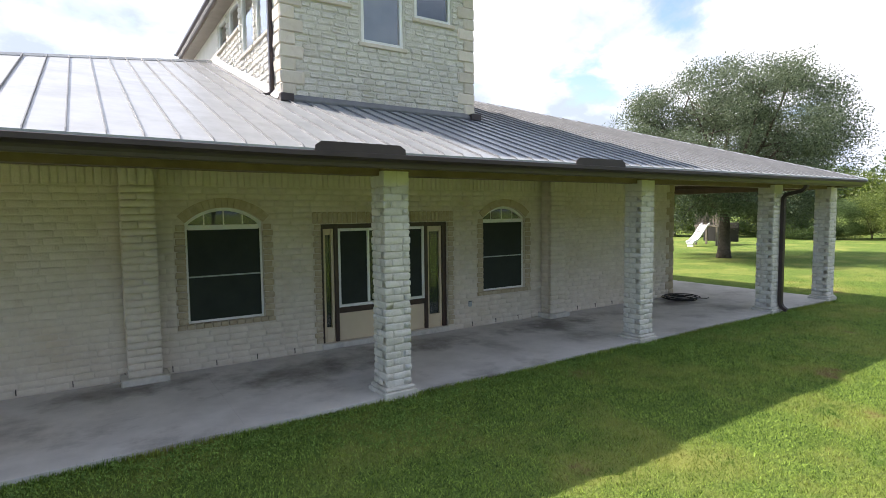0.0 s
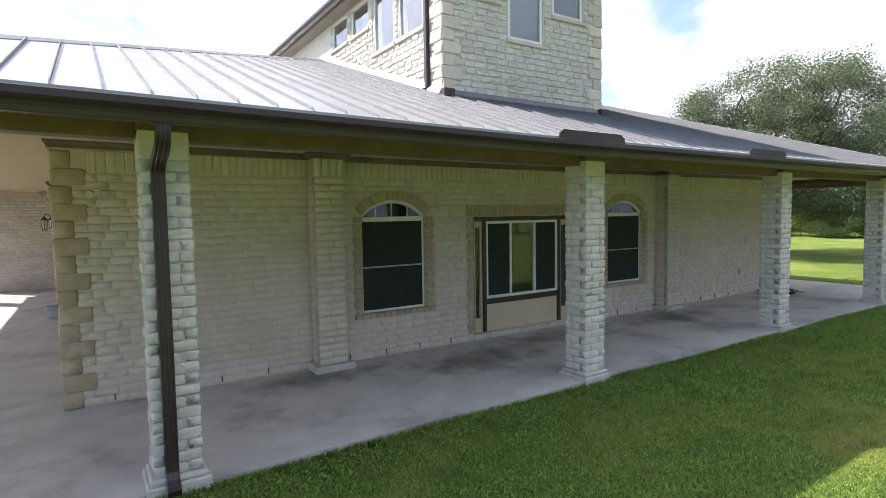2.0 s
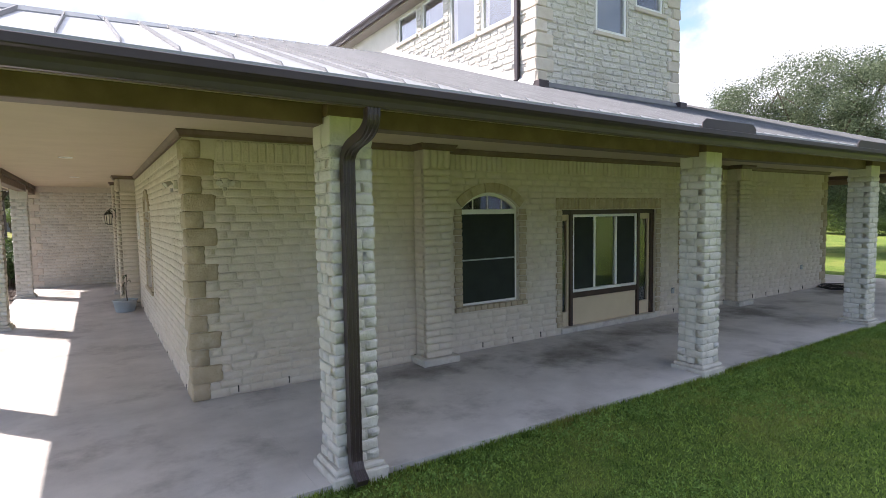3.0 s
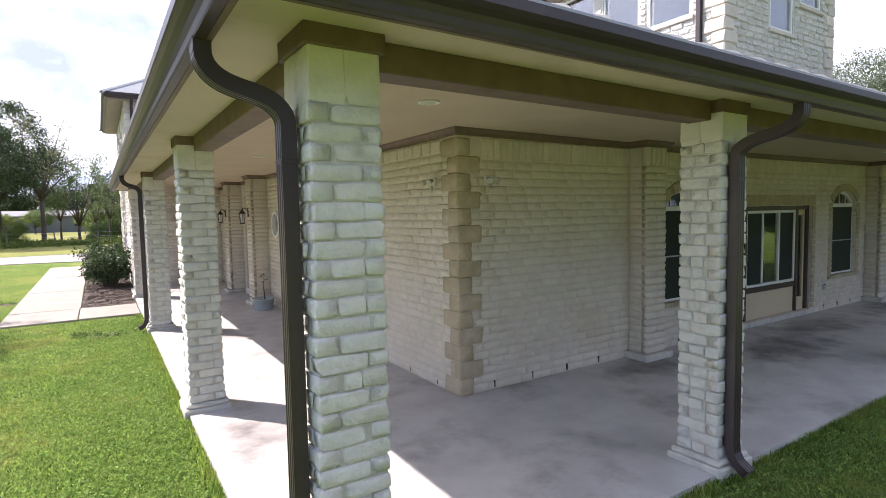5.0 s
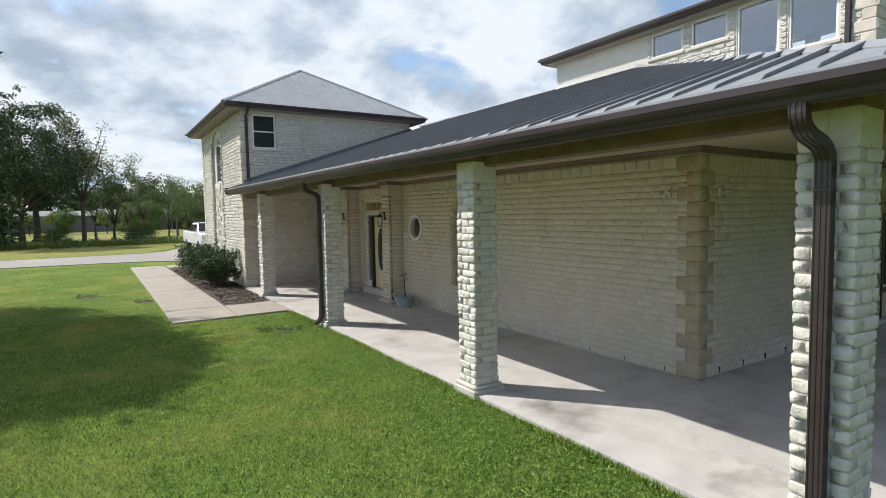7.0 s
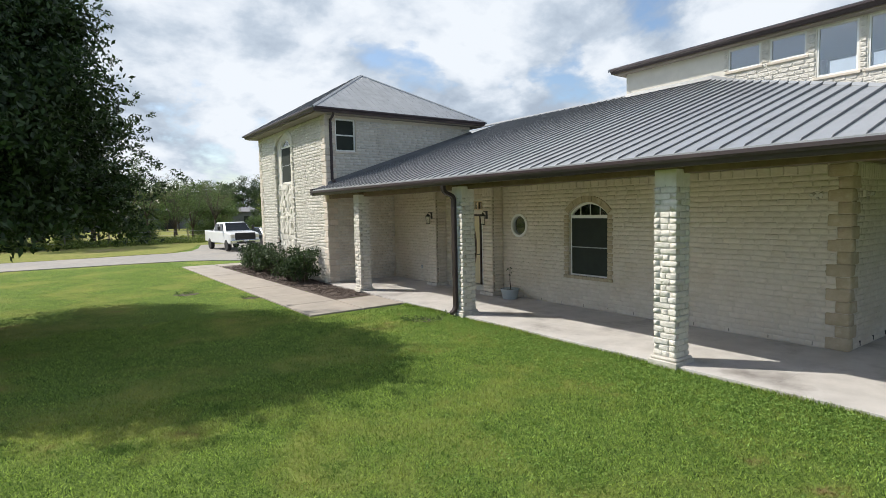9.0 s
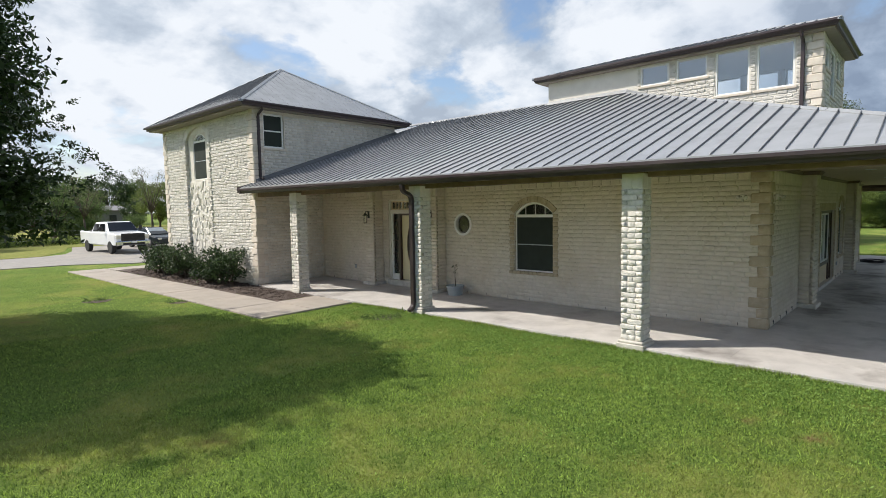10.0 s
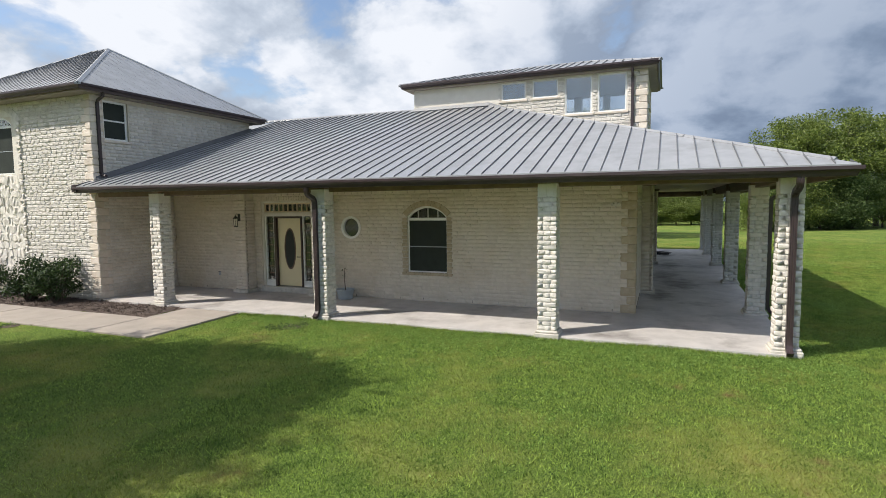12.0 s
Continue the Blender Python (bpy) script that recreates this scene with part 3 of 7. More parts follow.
def tilt(shape):
    """The porch roof, its eaves and its ceiling climb slightly towards the west end."""
    shape.v = [(x, y, z + 0.009 * max(0.0, 2.0 - x)) for x, y, z in shape.v]
    return shape


GUARDS = [(2.25, 3.35), (6.17, 7.27)]

# ground: one sheet to the horizon, finer near the house
gs = Shape()
xs = [-2500, -400, -120, -60] + [-40 + 4 * i for i in range(30)] + [100, 180, 400, 2500]
ys = [-2500, -400, -100, -40] + [-24 + 4 * i for i in range(30)] + [110, 180, 400, 2500]


def ground_z(x, y):
    d = max(0.0, math.hypot(x - 4, y - 15) - 22)
    return -0.07 + min(d, 40) / 40 * 0.02 * noise.noise((x * 0.05, y * 0.05, 0.3))


gs.add([(x, y, ground_z(x, y)) for y in ys for x in xs], [(j * len(xs) + i, j * len(xs) + i + 1, (j + 1) * len(xs) + i + 1, (j + 1) * len(xs) + i) for j in range(len(ys) - 1) for i in range(len(xs) - 1)])
ground = structure("ground", gs, LAWN, "mown green lawn with drier patches", "lawn")

# porch slab in bays with sawn joints
slab = tagged(new("porch_floor"), "worn grey concrete porch slab with dark stains", "porch floor", kind="structure")
bays = []
sx = [-5.19, -1.9, 1.6, 5.2, 8.8, 12.4, 16.62]
bays += [(sx[i], sx[i + 1], 6.27, 9.04) for i in range(6)]
sy = [9.04, 13.2, 17.6, 20.0, 23.42]
bays += [(-5.19, XW, sy[i], sy[i + 1]) for i in range(4)]
bays += [(XE, 16.62, 9.04, 13.0), (XE, 16.62, 13.0, 18.0)]
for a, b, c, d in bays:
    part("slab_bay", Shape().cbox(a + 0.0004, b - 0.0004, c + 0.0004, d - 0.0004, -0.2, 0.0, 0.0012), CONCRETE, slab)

# walk and planting bed
walkway = tagged(new("pavement"), "pale concrete garden walk in jointed slabs", "walkway", kind="structure")
cuts = [20.0, 21.9, 24.3, 26.8, 29.3, 31.9, 33.35, 34.7]
part("walk_slab", Shape().cbox(-6.42, -5.21, 18.25, 19.98, -0.16, -0.025, 0.01), WALKWAY, walkway)
part("walk_slab", Shape().cbox(-7.86, -6.44, 18.25, 19.98, -0.16, -0.03, 0.01), WALKWAY, walkway)
for i in range(7):
    part("walk_slab", Shape().cbox(-7.86 - 0.01 * i, -6.42 - 0.01 * i, cuts[i] + 0.012, cuts[i + 1] - 0.012, -0.16, -0.03 - 0.004 * (i % 2), 0.01), WALKWAY, walkway)
part("walk_slab", Shape().cbox(-6.40, -4.75, 33.362, 34.66, -0.16, -0.03, 0.01), WALKWAY, walkway)
part("walk_slab", Shape().cbox(-4.73, -3.1, 33.362, 34.64, -0.16, -0.034, 0.01), WALKWAY, walkway)
bed = Shape()
bx, by = [-6.41 + 0.12 * i for i in range(12)], [20.0 + 0.205 * j for j in range(66)]
bed.add([(x, y, -0.045 + 0.05 * noise.noise((x * 3, y * 3, 2)) + 0.03 * math.sin(math.pi * (x + 6.41) / 1.32)) for y in by for x in bx], [(j * 12 + i, j * 12 + i + 1, (j + 1) * 12 + i + 1, (j + 1) * 12 + i) for j in range(65) for i in range(11)])
structure("planting_bed", bed, MULCH, "dark brown mulch bed along the house wall", "flower bed")

# driveway and parking pad: low slabs just above the lawn
near = [(-120, 41.5), (-60, 40.2), (-30, 39.6), (-14, 39.2), (-9.7, 38.9), (-7.0, 38.4), (-5.8, 37.6), (-4.8, 36.5)]
away = [(-3.0, 55), (-4.2, 50.0), (-5.2, 47.2), (-6.6, 46.1), (-10, 45.8), (-14, 45.5), (-30, 45.8), (-60, 46.4), (-120, 47.6)]
dv = Shape().prism(near + [(16, 36.5), (16, 57)] + away, 2, -0.14, -0.035)
fd = Shape().add([(-120, 48.2, -0.05), (-120, 125, -0.05), (60, 125, -0.05), (60, 57, -0.05), (16, 57.4, -0.05), (-3.2, 55.4, -0.05), (-4.6, 50.2, -0.05), (-6.6, 46.6, -0.05), (-14, 46.0, -0.05), (-60, 47.0, -0.05)], [(0, 9, 8, 7, 6, 5, 4, 3, 2, 1)])
structure("field", fd, FIELD, "dry yellow-green field behind the driveway", "field")
structure("road", dv, GRAVEL, "pale driveway and parking area", "driveway")

# house walls
MS = frame_of((XW, YS, 0), (1, 0, 0), (0, -1, 0))
W1, W2 = 2.01 - XW, 7.64 - XW
PAT0, PAT1 = 3.56 - XW, 6.18 - XW
rects = [(W1 - 0.575, W1 + 0.575, 0.71, 2.49), (W2 - 0.58, W2 + 0.58, 0.71, 2.49), (PAT0, PAT1, 0.1, 2.19)]
wall_south = structure("wall_south", core(XE - XW, -0.1, 3.3, 0.25, rects, MS), MORTAR, "painted brick porch wall with arched windows, lawn bounce in its cream colour", "wall")
MW = frame_of((XW, YS, 0), (0, 1, 0), (-1, 0, 0))
WW, RO, DO0, DO1 = 14.32 - YS, 16.66 - YS, 17.98 - YS, 19.86 - YS
rects = [(WW - 0.58, WW + 0.58, 0.77, 2.56), (RO - 0.28, RO + 0.28, 1.70, 2.26), (DO0, DO1, 0.0, 2.75)]
wall_west = structure("wall_west", core(YN - YS, -0.1, 3.3, 0.25, rects, MW, 0.25), MORTAR, "painted brick entrance wall under the porch, lawn bounce in its cream colour", "wall")
ME = frame_of((XE, YS, 0), (0, 1, 0), (1, 0, 0))
structure("wall_east", core(YN - YS, -0.1, 3.3, 0.25, [], ME, 0.25), STUCCO, "plain cream end wall", "wall")
MN = frame_of((XW, YN + 0.4, 0), (1, 0, 0), (0, 1, 0))
structure("wall_north", core(XE - XW, -0.1, 3.3, 0.25, [], MN), STUCCO, "plain cream rear wall", "wall")

# tower above the roof
TX0, TX1, TY0, TY1, TZ0, TZ1 = 2.98, 6.81, 9.04, 17.15, 3.9, 6.84
MTS = frame_of((TX0, TY0, 0), (1, 0, 0), (0, -1, 0))
TSW = [(3.34, 4.16, 5.99, 6.66), (4.40, 5.24, 5.38, 6.66), (5.49, 6.31, 5.99, 6.66)]
TSW = [(a - TX0, b - TX0, c, d) for a, b, c, d in TSW]
tower_south = structure("tower_wall_south", core(TX1 - TX0, TZ0, TZ1, 0.2, TSW, MTS), PALE_JOINT, "white painted brick tower wall with three windows", "wall")
MTW = frame_of((TX0, TY0, 0), (0, 1, 0), (-1, 0, 0))
TWW = [(9.64, 10.53, 5.54, 6.755), (10.72, 11.59, 5.54, 6.755), (11.83, 12.69, 6.16, 6.755), (12.93, 13.79, 6.16, 6.755)]
TWW = [(a - TY0, b - TY0, c, d) for a, b, c, d in TWW]
tower_west = structure("tower_wall_west", core(TY1 - TY0, TZ0, TZ1, 0.2, TWW, MTW, 0.2), STUCCO, "cream tower wall with a row of windows", "wall")
MTE = frame_of((TX1, TY0, 0), (0, 1, 0), (1, 0, 0))
structure("tower_wall_east", core(TY1 - TY0, TZ0, TZ1, 0.2, TWW, MTE, 0.2), STUCCO, "cream tower side wall with a row of windows", "wall")
structure("tower_floor", Shape().box(TX0 + 0.2, TX1 - 0.2, TY0 + 0.2, TY1 - 0.2, 4.9, 5.0), STUCCO, "plain pale floor inside the tower", "floor")
MTN = frame_of((TX0 + 0.2, TY1, 0), (1, 0, 0), (0, 1, 0))
structure("tower_wall_north", core(TX1 - TX0 - 0.4, TZ0, TZ1, 0.2, [], MTN), STUCCO, "plain cream tower rear wall", "wall")

# two-storey wing
BX0, BX1, BY0, BY1, BZ = -5.06, 1.25, 23.42, 30.85, 5.86
MBW = frame_of((BX0, BY0, 0), (0, 1, 0), (-1, 0, 0))
NI0, NI1 = 26.62 - BY0, 28.72 - BY0
wing_west = structure("wing_wall_west", core(BY1 - BY0, -0.1, BZ, 0.45, [(NI0, NI1, -0.1, 5.72)], MBW, 0.25), PALE_JOINT, "white painted brick two-storey wall with an arched niche", "wall")
MNI = frame_of((BX0 + 0.07, 26.62, 0), (0, 1, 0), (-1, 0, 0))
NW0, NW1 = 27.13 - 26.62, 28.21 - 26.62
niche = structure("niche_wall", core(NI1 - NI0, -0.1, BZ, 0.15, [(NW0, NW1, 3.7, 5.45)], MNI), ROCK, "recessed rubble stone panel under the tall window", "wall")
MBS = frame_of((BX0, BY0, 0), (1, 0, 0), (0, -1, 0))
BSW = (-4.69 - BX0, -3.91 - BX0, 4.58, 5.72)
wing_south = structure("wing_wall_south", core(BX1 - BX0, -0.1, BZ, 0.25, [BSW], MBS), MORTAR, "cream painted brick two-storey gable side wall", "wall")
MBE = frame_of((BX1, BY0 + 0.25, 0), (0, 1, 0), (1, 0, 0))
structure("wing_wall_east", core(BY1 - BY0 - 0.25, -0.1, BZ, 0.25, [], MBE), STUCCO, "plain cream wing side wall", "wall")
MBN = frame_of((BX0 + 0.45, BY1, 0), (1, 0, 0), (0, 1, 0))
structure("wing_wall_north", core(BX1 - BX0 - 0.7, -0.1, BZ, 0.25, [], MBN), STUCCO, "plain cream wing rear wall", "wall")

# roofs of standing-seam panels
PANEL = 0.293


def seam_plane(roof, m, s_end, tmax, z0, slope, s_from=0.0, pitch=PANEL, rib=0.04):
    """Panels side by side along an eave. Local x along the eave, local y up the roof (in plan)."""
    s = s_from
    while s < s_end - 1e-6:
        e = min(s + pitch, s_end)
        a, b = tmax(s), tmax(e)
        lo = 0.03
        if max(a, b) > 0.05:
            sh = Shape()
            pts = [(s, lo), (e, lo), (e, max(b, lo + 0.01)), (s, max(a, lo + 0.01))]
            top = [(x, y, z0 + slope * y) for x, y in pts]
            sh.add(top + [(x, y, z - 0.03) for x, y, z in top], [(0, 1, 2, 3), (7, 6, 5, 4), (0, 4, 5, 1), (1, 5, 6, 2), (2, 6, 7, 3), (3, 7, 4, 0)])
            if a > 0.1:
                w = 0.005
                rv = [(s - w, lo, z0 + slope * lo + 0.002), (s + w, lo, z0 + slope * lo + 0.002), (s + w, a, z0 + slope * a + 0.002), (s - w, a, z0 + slope * a + 0.002)]
                sm = Shape().add(rv + [(x, y + (0.05 if y == lo else 0), z + rib) for x, y, z in rv], [(4, 5, 6, 7), (0, 4, 7, 3), (1, 2, 6, 5), (0, 1, 5, 4), (2, 3, 7, 6)])
                sm.v = [tuple(m @ Vector(p)) for p in sm.v]
                # the seam's colour carries its shaded side
                part("roof_seam", tilt(sm) if roof.name == "roof" else sm, SEAM_SHADE, roof)
            sh.v = [tuple(m @ Vector(p)) for p in sh.v]
            part("roof_panel", tilt(sh) if roof.name == "roof" else sh, METAL, roof)
        s = e


def cap_line(roof, p, q, w=0.06, name="ridge_cap"):
    """A folded metal cap along a hip or ridge."""
    p, q = Vector(p), Vector(q)
    d = (q - p).normalized()
    side = d.cross(Vector((0, 0, 1))).normalized()
    down = Vector((0, 0, -0.045))
    up = Vector((0, 0, 0.042))
    sh = Shape()
    n = max(1, int((q - p).length / 3.0))
    for i in range(n):
        a, b = p + (q - p) * (i / n), p + (q - p) * ((i + 1) / n - 0.0015)
        sh.add([tuple(v) for v in (a + w * side + up + down, a + up, a - w * side + up + down, b + w * side + up + down, b + up, b - w * side + up + down, a + w * side + down, a - w * side + down, b + w * side + down, b - w * side + down)],
               [(0, 1, 4, 3), (1, 2, 5, 4), (0, 3, 8, 6), (2, 7, 9, 5), (0, 6, 7, 2, 1), (3, 4, 5, 9, 8)])
    part(name, tilt(sh) if roof.name == "roof" else sh, METAL, roof)


TOPT = 8.85
RIDGE = EAVE + SLOPE * TOPT
main_roof = tagged(new("roof"), "grey standing-seam metal roof with folded ridge caps", "roof", kind="structure")
MRS = Matrix.Translation((EW, ES, 0))
seam_plane(main_roof, MRS, EE - EW, lambda s: min(s, EE - EW - s, TOPT), EAVE, SLOPE, 0.152)
MRW = frame_of((EW, ES, 0), (0, 1, 0), (1, 0, 0))
MRW[2][0] = RISE
seam_plane(main_roof, MRW, 23.62 - ES, lambda s: min(s, TOPT), EAVE, SLOPE - RISE, 0.046, 0.318)
MRE = frame_of((EE, ES, 0), (0, 1, 0), (-1, 0, 0))
seam_plane(main_roof, MRE, 2 * TOPT, lambda s: min(s, 2 * TOPT - s, TOPT), EAVE, SLOPE, 0.0)
back = Shape()
rx, ry = EW + TOPT, ES + TOPT
back.add([(rx, ry, RIDGE), (EE - TOPT, ry, RIDGE), (EE, ry + TOPT, EAVE), (rx + TOPT, ry + TOPT, EAVE)], [(0, 1, 2, 3)])
back.add([(rx, ry, RIDGE), (rx + TOPT, ry + TOPT, EAVE), (rx + TOPT, 26, EAVE), (rx, 26, RIDGE)], [(0, 1, 2, 3)])
back.add([(rx, 23.6, RIDGE), (rx, 26, RIDGE), (1.2, 26, EAVE + SLOPE * 6.93), (1.2, 23.6, EAVE + SLOPE * 6.93)], [(0, 1, 2, 3)])
part("rear_slope", tilt(back), METAL, main_roof)
cap_line(main_roof, (EW + 0.3, ES + 0.3, EAVE + 0.3 * SLOPE), (rx, ry, RIDGE))
cap_line(main_roof, (EE, ES, EAVE), (EE - TOPT, ry, RIDGE))
cap_line(main_roof, (rx, ry, RIDGE), (EE - TOPT, ry, RIDGE))
cap_line(main_roof, (rx, ry, RIDGE), (rx, 26, RIDGE + 0.1))

tower_roof = tagged(new("tower_roof"), "small grey metal hip roof over the tower", "roof", kind="structure")
UX0, UX1, UY0, UY1, UZ = TX0 - 0.42, TX1 + 0.42, TY0 - 0.42, TY1 + 0.42, 6.96
UH = (UX1 - UX0) / 2
US = 0.3
seam_plane(tower_roof, frame_of((UX0, UY0, 0), (0, 1, 0), (1, 0, 0)), UY1 - UY0, lambda s: min(s, UH, UY1 - UY0 - s), UZ, US)
seam_plane(tower_roof, frame_of((UX1, UY0, 0), (0, 1, 0), (-1, 0, 0)), UY1 - UY0, lambda s: min(s, UH, UY1 - UY0 - s), UZ, US)
seam_plane(tower_roof, Matrix.Translation((UX0, UY0, 0)), UX1 - UX0, lambda s: min(s, UX1 - UX0 - s), UZ, US)
seam_plane(tower_roof, frame_of((UX0, UY1, 0), (1, 0, 0), (0, -1, 0)), UX1 - UX0, lambda s: min(s, UX1 - UX0 - s), UZ, US)
UM, UR = (UX0 + UX1) / 2, UZ + US * UH
for p, q in (((UX0, UY0, UZ), (UM, UY0 + UH, UR)), ((UX1, UY0, UZ), (UM, UY0 + UH, UR)), ((UX0, UY1, UZ), (UM, UY1 - UH, UR)), ((UX1, UY1, UZ), (UM, UY1 - UH, UR)), ((UM, UY0 + UH, UR), (UM, UY1 - UH, UR))):
    cap_line(tower_roof, p, q, 0.06)

wing_roof = tagged(new("wing_roof"), "steep grey metal hip roof on the two-storey wing", "roof", kind="structure")
VX0, VX1, VY0, VY1, VZ = -5.66, 1.83, 23.0, 31.3, 5.97
VH = (VX1 - VX0) / 2
VS = 0.595
seam_plane(wing_roof, frame_of((VX0, VY0, 0), (0, 1, 0), (1, 0, 0)), VY1 - VY0, lambda s: min(s, VH, VY1 - VY0 - s), VZ, VS, pitch=0.3)
seam_plane(wing_roof, frame_of((VX1, VY0, 0), (0, 1, 0), (-1, 0, 0)), VY1 - VY0, lambda s: min(s, VH, VY1 - VY0 - s), VZ, VS, pitch=0.3)
seam_plane(wing_roof, Matrix.Translation((VX0, VY0, 0)), VX1 - VX0, lambda s: min(s, VX1 - VX0 - s), VZ, VS, pitch=0.3, rib=0.008)
seam_plane(wing_roof, frame_of((VX0, VY1, 0), (1, 0, 0), (0, -1, 0)), VX1 - VX0, lambda s: min(s, VX1 - VX0 - s), VZ, VS, pitch=0.3)
VM, VR = (VX0 + VX1) / 2, VZ + VS * VH
for p, q in (((VX0, VY0, VZ), (VM, VY0 + VH, VR)), ((VX1, VY0, VZ), (VM, VY0 + VH, VR)), ((VX0, VY1, VZ), (VM, VY1 - VH, VR)), ((VX1, VY1, VZ), (VM, VY1 - VH, VR)), ((VM, VY0 + VH, VR), (VM, VY1 - VH, VR))):
    cap_line(wing_roof, p, q, 0.07)


def sweep(profile, path, closed=False):
    """A profile (outwards, z) carried along a plan path with mitred corners; outwards is to the left of the way."""
    s, n = Shape(), len(profile)
    for i, p in enumerate(path):
        dirs, p, up = [], Vector(p[:2]), (p[2] if len(p) > 2 else 0.0)
        if i > 0 or closed:
            dirs.append((p - Vector(path[i - 1][:2])).normalized())
        if i < len(path) - 1 or closed:
            dirs.append((Vector(path[(i + 1) % len(path)][:2]) - p).normalized())
        norms = [Vector((-d.y, d.x)) for d in dirs]
        nn = sum(norms, Vector((0, 0))).normalized()
        k = 1 / max(0.3, nn.dot(norms[0]))
        s.v += [(p.x + nn.x * k * d, p.y + nn.y * k * d, z + up) for d, z in profile]
    m = len(path)
    for i in range(m if closed else m - 1):
        j = (i + 1) % m
        s.f += [(i * n + a, i * n + (a + 1) % n, j * n + (a + 1) % n, j * n + a) for a in range(n)]
    if not closed:
        s.f += [tuple(range(n)), tuple((m - 1) * n + a for a in range(n - 1, -1, -1))]
    return s


GUT = [(0.0, -0.01), (0.045, -0.01), (0.05, 0.0), (0.056, 0.03), (0.07, 0.056), (0.096, 0.076), (0.118, 0.086), (0.124, 0.092), (0.124, 0.14), (0.116, 0.146), (0.106, 0.14), (0.1, 0.11), (0.0, 0.11)]


def eaves(path, z, closed=False, name="gutter", shift=lambda shape: shape):
    g = structure(name, shift(sweep([(d, z + h) for d, h in GUT], path, closed)), GUTTER, "dark brown metal gutter along the eave", "gutter")
    structure("fascia", shift(sweep([(-0.03, z - 0.012), (-0.002, z - 0.012), (-0.002, z + 0.15), (-0.03, z + 0.15)], path, closed)), BROWN, "brown painted fascia board", "fascia")
    return g


# porch eaves
eaves([(EE - 0.12, 16), (EE - 0.12, ES + 0.12), (2.0, ES + 0.12), (EW + 0.12, ES + 0.12), (EW + 0.12, 23.6, 0.0716)], 2.904, shift=tilt)
eaves([(UX0 + 0.12, UY0 + 0.12), (UX0 + 0.12, UY1 - 0.12), (UX1 - 0.12, UY1 - 0.12), (UX1 - 0.12, UY0 + 0.12)], UZ - 0.12, True)
eaves([(VX0 + 0.12, VY0 + 0.12), (VX0 + 0.12, VY1 - 0.12), (VX1 - 0.12, VY1 - 0.12), (VX1 - 0.12, VY0 + 0.12)], VZ - 0.12, True)
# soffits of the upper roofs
structure("soffit", Shape().box(UX0 + 0.14, UX1 - 0.14, UY0 + 0.14, UY1 - 0.14, UZ - 0.165, UZ - 0.12), EAVES, "grey-brown boarded soffit under the tower roof", "soffit")
structure("soffit", Shape().box(VX0 + 0.14, VX1 - 0.14, VY0 + 0.14, VY1 - 0.14, VZ - 0.165, VZ - 0.12), EAVES, "grey-brown boarded soffit under the wing roof", "soffit")
structure("tower_ceiling", Shape().box(TX0 + 0.2, TX1 - 0.2, TY0 + 0.2, TY1 - 0.2, UZ - 0.2, UZ - 0.167), STUCCO, "plain pale ceiling inside the tower", "ceiling")
# eave corner where the porch roof meets the wing
structure("eave_return", Shape().box(EW + 0.02, BX0 - 0.01, 23.44, 23.62, 3.06, 3.26), GUTTER, "brown metal eave end beside the wing", "eave")

# porch ceiling, beams and trim
CY, CX, COLX = 6.475, -4.91, -4.99
cl = Shape().prism([(CX, CY), (2.0, CY), (2.0, YS - 0.004), (XW - 0.004, YS - 0.004), (XW - 0.004, YN - 0.01), (CX, YN - 0.01)], 2, CEIL, CEIL + 0.01)
cl.box(2.0, EE - 0.15, CY, YS - 0.004, CEIL, CEIL + 0.01).box(XE + 0.004, EE - 0.15, YS + 0.002, 18, CEIL, CEIL + 0.01)
structure("ceiling", tilt(cl), PLASTER, "smooth cream porch ceiling, its shade put into the darker colour", "ceiling")
so = Shape().prism([(EW + 0.15, ES + 0.15), (2.0, ES + 0.15), (2.0, CY - 0.1), (CX - 0.1, CY - 0.1), (CX - 0.1, YN - 0.01), (EW + 0.15, YN - 0.01)], 2, SOFFIT, SOFFIT + 0.012)
so.box(2.0, EE - 0.15, ES + 0.15, CY - 0.1, SOFFIT, SOFFIT + 0.012)
structure("soffit", tilt(so), SOFFIT_LIT, "cream soffit outside the porch beams, bounce light in its paler colour", "soffit")
BEAM0 = 2.855
COLS_S = [-4.9, -1.535, 3.56, 8.72, 13.47, 16.35]
COLS_W = [10.54, 15.82, 21.02]


def beam(a, b, along):
    """A boxed beam with a stepped top moulding."""
    for half, z0, z1, name, paint, label in ((0.1, BEAM0, CEIL - 0.112, "beam", BROWN, "brown boxed timber porch beam"), (0.125, CEIL - 0.11, CEIL + 0.01, "beam_trim", DARKBOARD, "darker brown board along the top of the porch beam")):
        s = Shape()
        if along == "x":
            s.cbox(a, b, CY - half, CY + half, z0, z1, 0.006)
        else:
            s.cbox(along - half, along + half, a, b, z0, z1, 0.006)
        structure(name, tilt(s), paint, label, "beam")


for i in range(5):
    beam(COLS_S[i] + 0.2, COLS_S[i + 1] - 0.2, "x")
wy = [CY] + COLS_W + [YN - 0.03]
for i in range(4):
    beam(wy[i] + 0.2, wy[i + 1] - (0.2 if i < 3 else 0.0), CX)
beam(CY + 0.2, 16.0, COLS_S[-1])


# dark crown moulding at the head of the walls, broken round the pilasters
def jog(a, b, wall, depth, along):
    """Four plan points round a pilaster from a to b on a wall."""
    pts = [(a, wall), (a, wall - depth), (b, wall - depth), (b, wall)]
    return pts if along == "x" else [(q, p) for p, q in pts]


